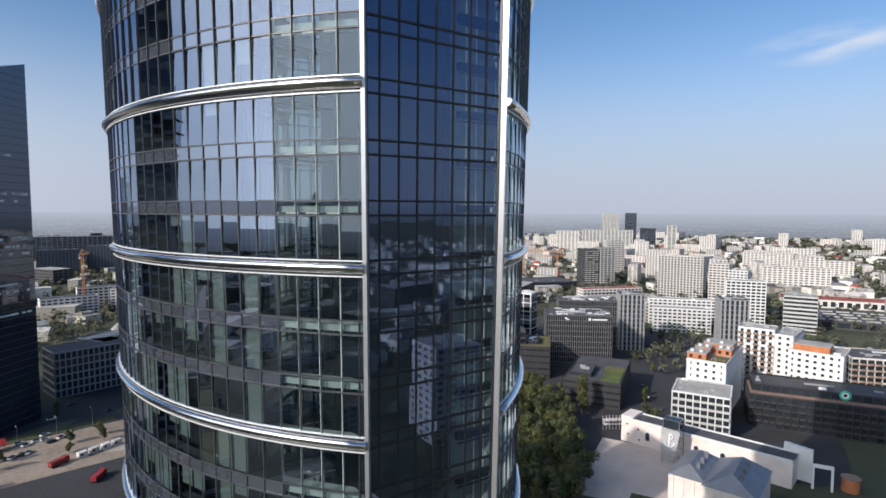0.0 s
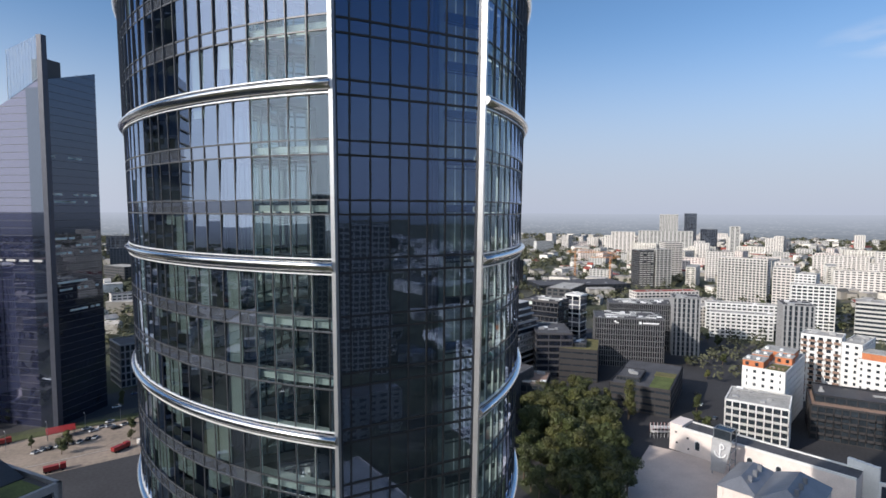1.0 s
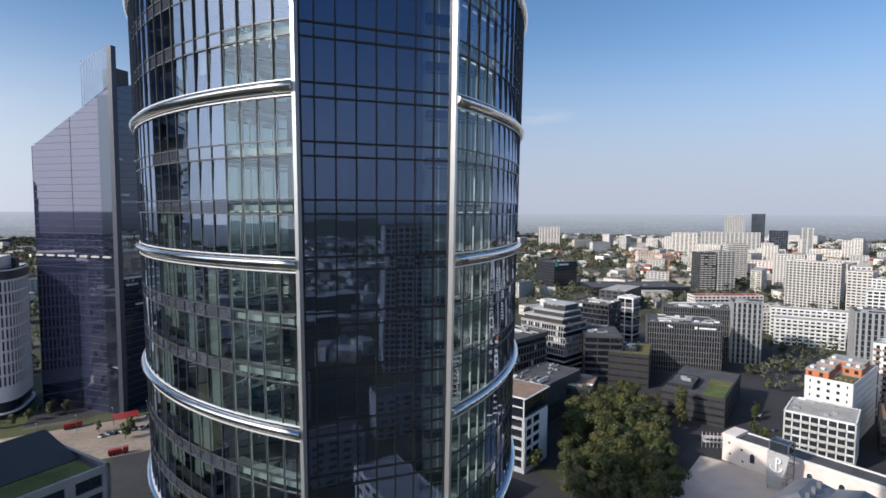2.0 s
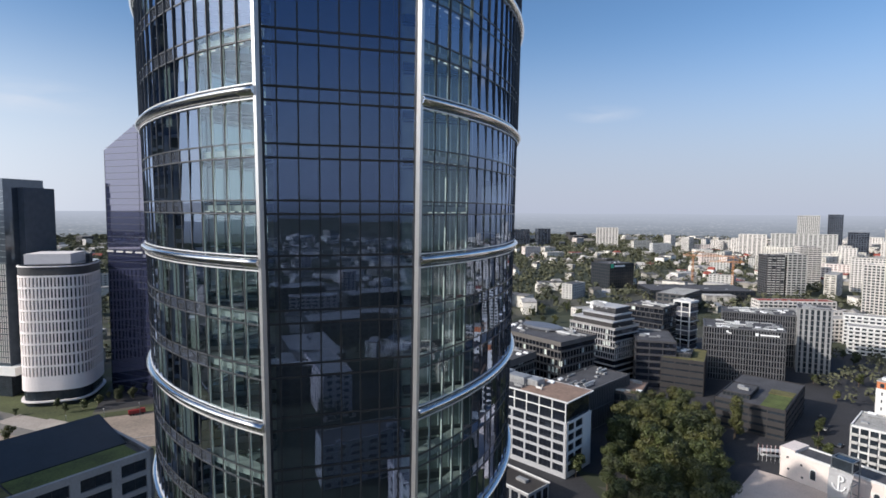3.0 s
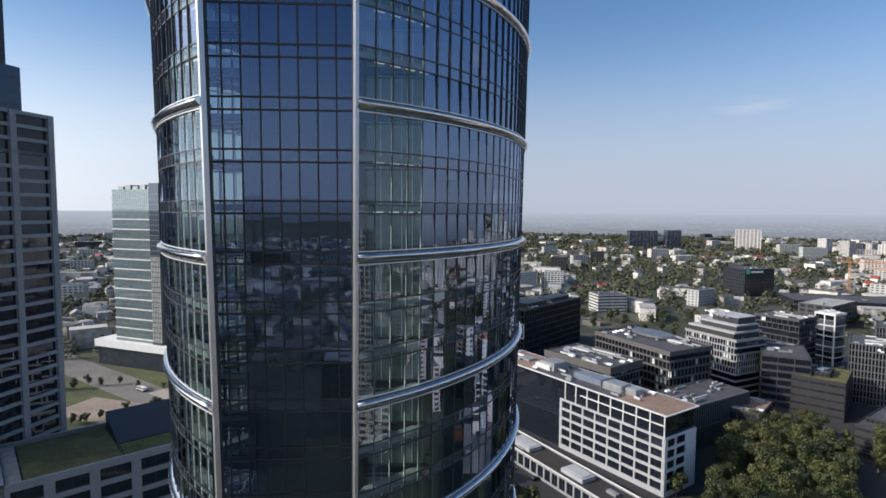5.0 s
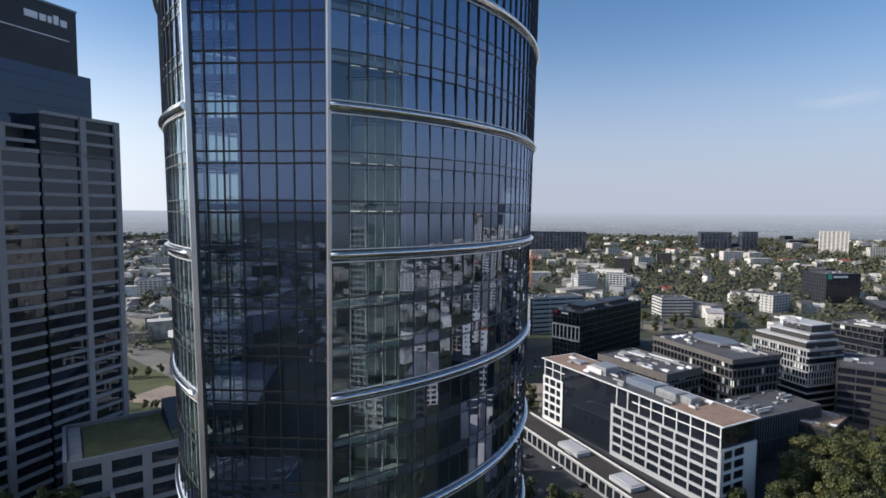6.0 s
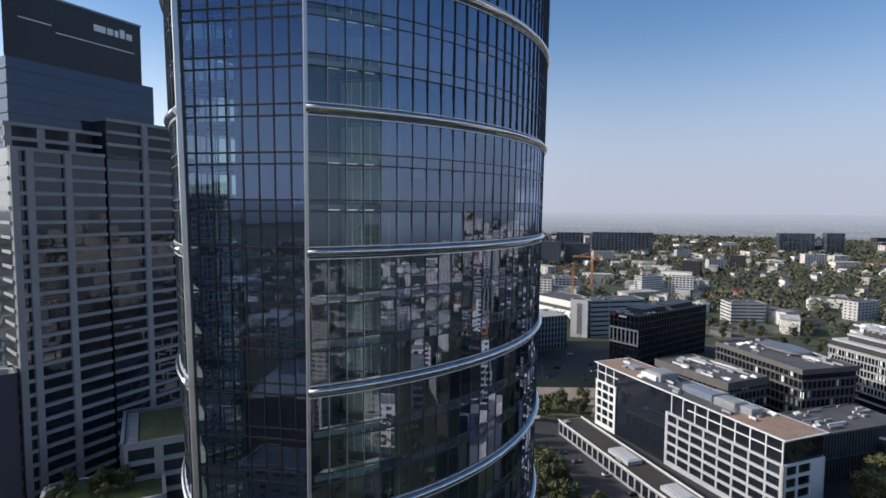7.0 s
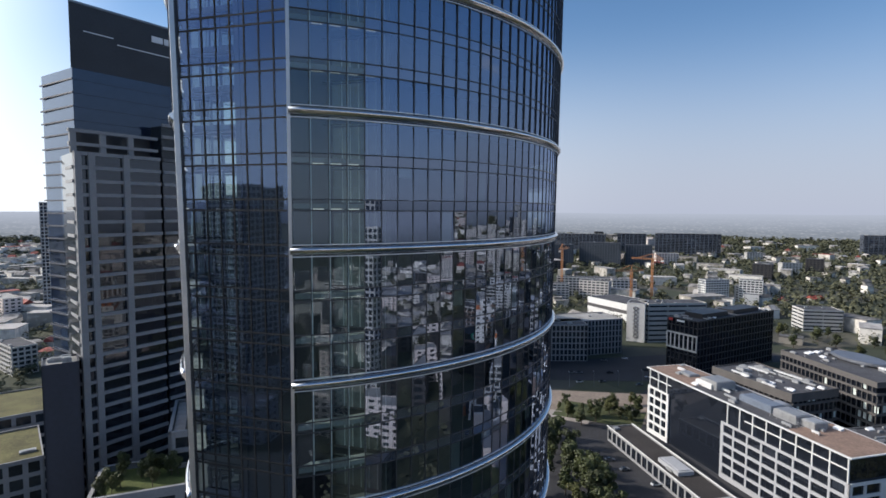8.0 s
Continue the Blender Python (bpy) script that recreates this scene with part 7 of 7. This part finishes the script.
def truck(x, y, ang, red=True):
    e = thing("truck", "red tipper truck on the building ground" if red else "white delivery bus by the plaza", "truck", pose(x, y, 0.06, 0, 0, ang), "building trucks")
    for nm, b, m in (("chassis", (-4, -1.1, 0.6, 4, 1.1, 0.95), M_MULL), ("tipper" if red else "body", (-4, -1.2, 1.0, 1.6 if red else 4.2, 1.2, 2.7), M_RED if red else PAINTS[0][1]), ("cab", (1.9, -1.2, 0.96, 4.1, 1.2, 3.0), M_RED if red else M_GLASS)):
        if not red and nm == "cab":
            b = (-3.8, -1.22, 1.7, 4.1, 1.22, 2.5)
        g = Geo()
        g.box(*b)
        part(nm, g, m, e)
    for wx in (-3, -1.6, 2.9):
        for wy in (-1.05, 1.05):
            part("wheel", CARS[0][1][2], None, e).matrix_basis = Matrix.Translation((wx, wy, 0.45)) @ Matrix.Diagonal((1.5, 1.5, 1.5, 1))


for x, y, a in ((-33, 258, 38), (-57, 247, 10), (-18.5, 234, 60), (-84, 290, 20)):
    truck(x, y, a)
truck(-158, 301, -36, False)
for q in range(4):
    e = thing("site_cabin", "small pale site container", "container", pose(-25.5 + q * 4.6, 260 + q * 2.4, 0.1, 0, 0, 28), "site cabins")
    g = Geo()
    g.box(0, 0, 0, 3.8, 2.4, 2.6)
    part("body", g, M_PALE if q % 2 else M_CREAM, e)
    g = Geo()
    g.box(0.6, -0.04, 1.0, 1.8, 0.0, 2.0)
    part("window", g, M_GLASS, e)
e = thing("canopy", "dark red market canopy beside parked cars", "canopy", pose(-60, 289, 0.1, 0, 0, 12))
for x, y in ((-5.5, -2.5), (5.5, -2.5), (5.5, 2.5), (-5.5, 2.5)):
    g = Geo()
    g.beam((x, y, 0), (x, y, 3.2), 0.15)
    part("post", g, M_MULL_GREY, e)
g = Geo()
g.prism([(-6, -3), (6, -3), (6, 3), (-6, 3)], 3.2, [3.3, 3.3, 4.6, 4.6])
part("roof", g, M_RED, e, "sloped dark red roof sheet")


# ---- shrubs and trees on the lawn by the white office ----
for k in range(16):
    tree(6 + 44 * rg.random(), 258 + 26 * rg.random(), 0, rg.uniform(0.35, 0.75), rg.choice((0, 1, 2)), "low spreading tree on the shady lawn", "lawn trees")


# ---- by the museum ----
for q in range(7):
    e = thing("flagpole", "flagpole with a hanging red and white flag", "flagpole", pose(199.5 + q * 1.5, 156.4 - q * 0.85, 0.1, 0, 0, -30), "flags at the museum gate")
    g = Geo()
    g.beam((0, 0, 0), (0, 0, 7.5), 0.12)
    pole = part("pole", g, M_WHITE_METAL, e)
    for y0, y1, m in ((0.06, 0.56, M_SIGN_WHITE), (0.56, 1.06, M_RED)):
        g = Geo()
        g.v = [(x + 0.08 * math.sin(z * 2 + y), y, z) for z in (3.4, 4.4, 5.4, 6.4, 7.4) for y in (y0, y1) for x in (0.0,)]
        g.f = [(2 * k, 2 * k + 1, 2 * k + 3, 2 * k + 2) for k in range(4)]
        g.v += [(x + 0.03, y, z) for x, y, z in g.v]
        g.f += [(a + 10, d + 10, c + 10, b + 10) for a, b, c, d in g.f[:4]]
        part("flag", g, m, pole)
e = thing("bus", "white coach parked at the museum gate", "bus", pose(209, 158, 0.1, 0, 0, -30))
for nm, bx, m in (("body", (-5, -1.25, 0.5, 5, 1.25, 3.2), PAINTS[0][1]), ("window_band", (-4.8, -1.28, 1.6, 4.9, 1.28, 2.6), M_GLASS)):
    g = Geo()
    g.box(*bx)
    part(nm, g, m, e)
for wx in (-3.2, 3.2):
    for wy in (-1.1, 1.1):
        part("wheel", CARS[0][1][2], None, e).matrix_basis = Matrix.Translation((wx, wy, 0.48)) @ Matrix.Diagonal((1.5, 1.5, 1.5, 1))
e = thing("gateway", "tall white gateway frame beside the yard", "gateway", pose(224, 70, 0, 0, 0, -60))
for x in (0.0, 6.5):
    g = Geo()
    g.box(x, 0, 0, x + 0.8, 1.2, 9.0)
    part("post", g, M_WHITE, e)
g = Geo()
g.box(0.0, 0.0, 9.01, 7.3, 1.2, 10.2)
part("beam", g, M_WHITE, e)
e = thing("kiosk", "round dull red kiosk with flat top", "kiosk", pose(235.4, 60.7, 0, 0, 0, 0))
g = Geo()
g.prism([(3.2 * math.cos(k * math.tau / 24), 3.2 * math.sin(k * math.tau / 24)) for k in range(24)], 0, 5.2)
part("wall", g, M_TILE, e)
g = Geo()
g.prism([(3.5 * math.cos(k * math.tau / 24), 3.5 * math.sin(k * math.tau / 24)) for k in range(24)], 5.21, 5.6)
part("roof", g, M_ROOF_BROWN, e)
e = thing("roof_sign", "green and white ring sign on the roof edge", "sign", pose(286.9, 83.3, 20.6, 0, 0, -57.4))
for r0, r1, m in ((1.5, 2.4, M_SIGN_GREEN), (0.9, 1.45, M_SIGN_WHITE)):
    g = Geo()
    n = 28
    for y in (0.0, 0.4):
        for r in (r0, r1):
            g.v += [(r * math.cos(k * math.tau / n), y, 2.5 + r * math.sin(k * math.tau / n)) for k in range(n)]
    for k in range(n):
        a, b = k, (k + 1) % n
        g.f += [(a, n + a, n + b, b), (2 * n + a, 2 * n + b, 3 * n + b, 3 * n + a), (n + a, 3 * n + a, 3 * n + b, n + b), (a, b, 2 * n + b, 2 * n + a)]
    part("ring", g, m, e)


# ---- tower cranes ----
def crane(x, y, h, ang, reach):
    e = thing("tower_crane", "orange lattice tower crane over the building site", "crane", pose(x, y, land(math.hypot(x, y)), 0, 0, ang))
    mast, jib = Geo(), Geo()
    for sx, sy in ((-1, -1), (1, -1), (1, 1), (-1, 1)):
        mast.beam((sx, sy, 0), (sx, sy, h), 0.5)
    for k in range(int(h / 3)):
        for (a, b) in (((-1, -1), (1, -1)), ((1, -1), (1, 1)), ((1, 1), (-1, 1)), ((-1, 1), (-1, -1))):
            mast.beam((*a, 3 * k), (*b, 3 * k + 3), 0.28)
    part("mast", mast, M_CRANE, e)
    for a, b in (((-14, 0, h + 0.6), (reach, 0, h + 0.6)), ((-14, 0.9, h + 2.2), (reach, 0.9, h + 2.0)), ((0, 0, h), (0, 0, h + 8)), ((0, 0, h + 8), (reach * 0.7, 0, h + 2)), ((0, 0, h + 8), (-13, 0, h + 2))):
        jib.beam(a, b, 0.55)
    for k in range(int(reach / 3)):
        jib.beam((3 * k, 0, h + 0.6), (3 * k + 3, 0.9, h + 2.1), 0.25)
    part("jib", jib, M_CRANE, e)
    g = Geo()
    g.box(-14, -1, h - 2, -10, 1, h + 0.5)
    part("counterweight", g, M_PALE, e)


for x, y, h, a, reach in ((594, 670, 44, -35, 60), (603, 600, 40, 140, 30), (60, 630, 42, 200, 20), (88, 703, 50, 160, 26), (-24, 700, 60, 80, 40)):
    crane(x, y, h, a, reach)


# ---- street lamps and kerbs ----
for k in range(14):
    x, y = -110 + k * 15, 268 + k * 5.8
    e = thing("street_lamp", "slim grey street lamp on the kerb", "street lamp", pose(x, y, 0, 0, 0, 111), "street lamps")
    g = Geo()
    g.beam((0, 0, 0), (0, 0, 9), 0.16)
    part("pole", g, M_MULL_GREY, e)
    g = Geo()
    g.beam((0, 0, 9), (1.8, 0, 9.3), 0.12)
    part("arm", g, M_MULL_GREY, e)
    g = Geo()
    g.box(1.3, -0.2, 9.3, 2.3, 0.2, 9.45)
    part("head", g, M_PALE, e)
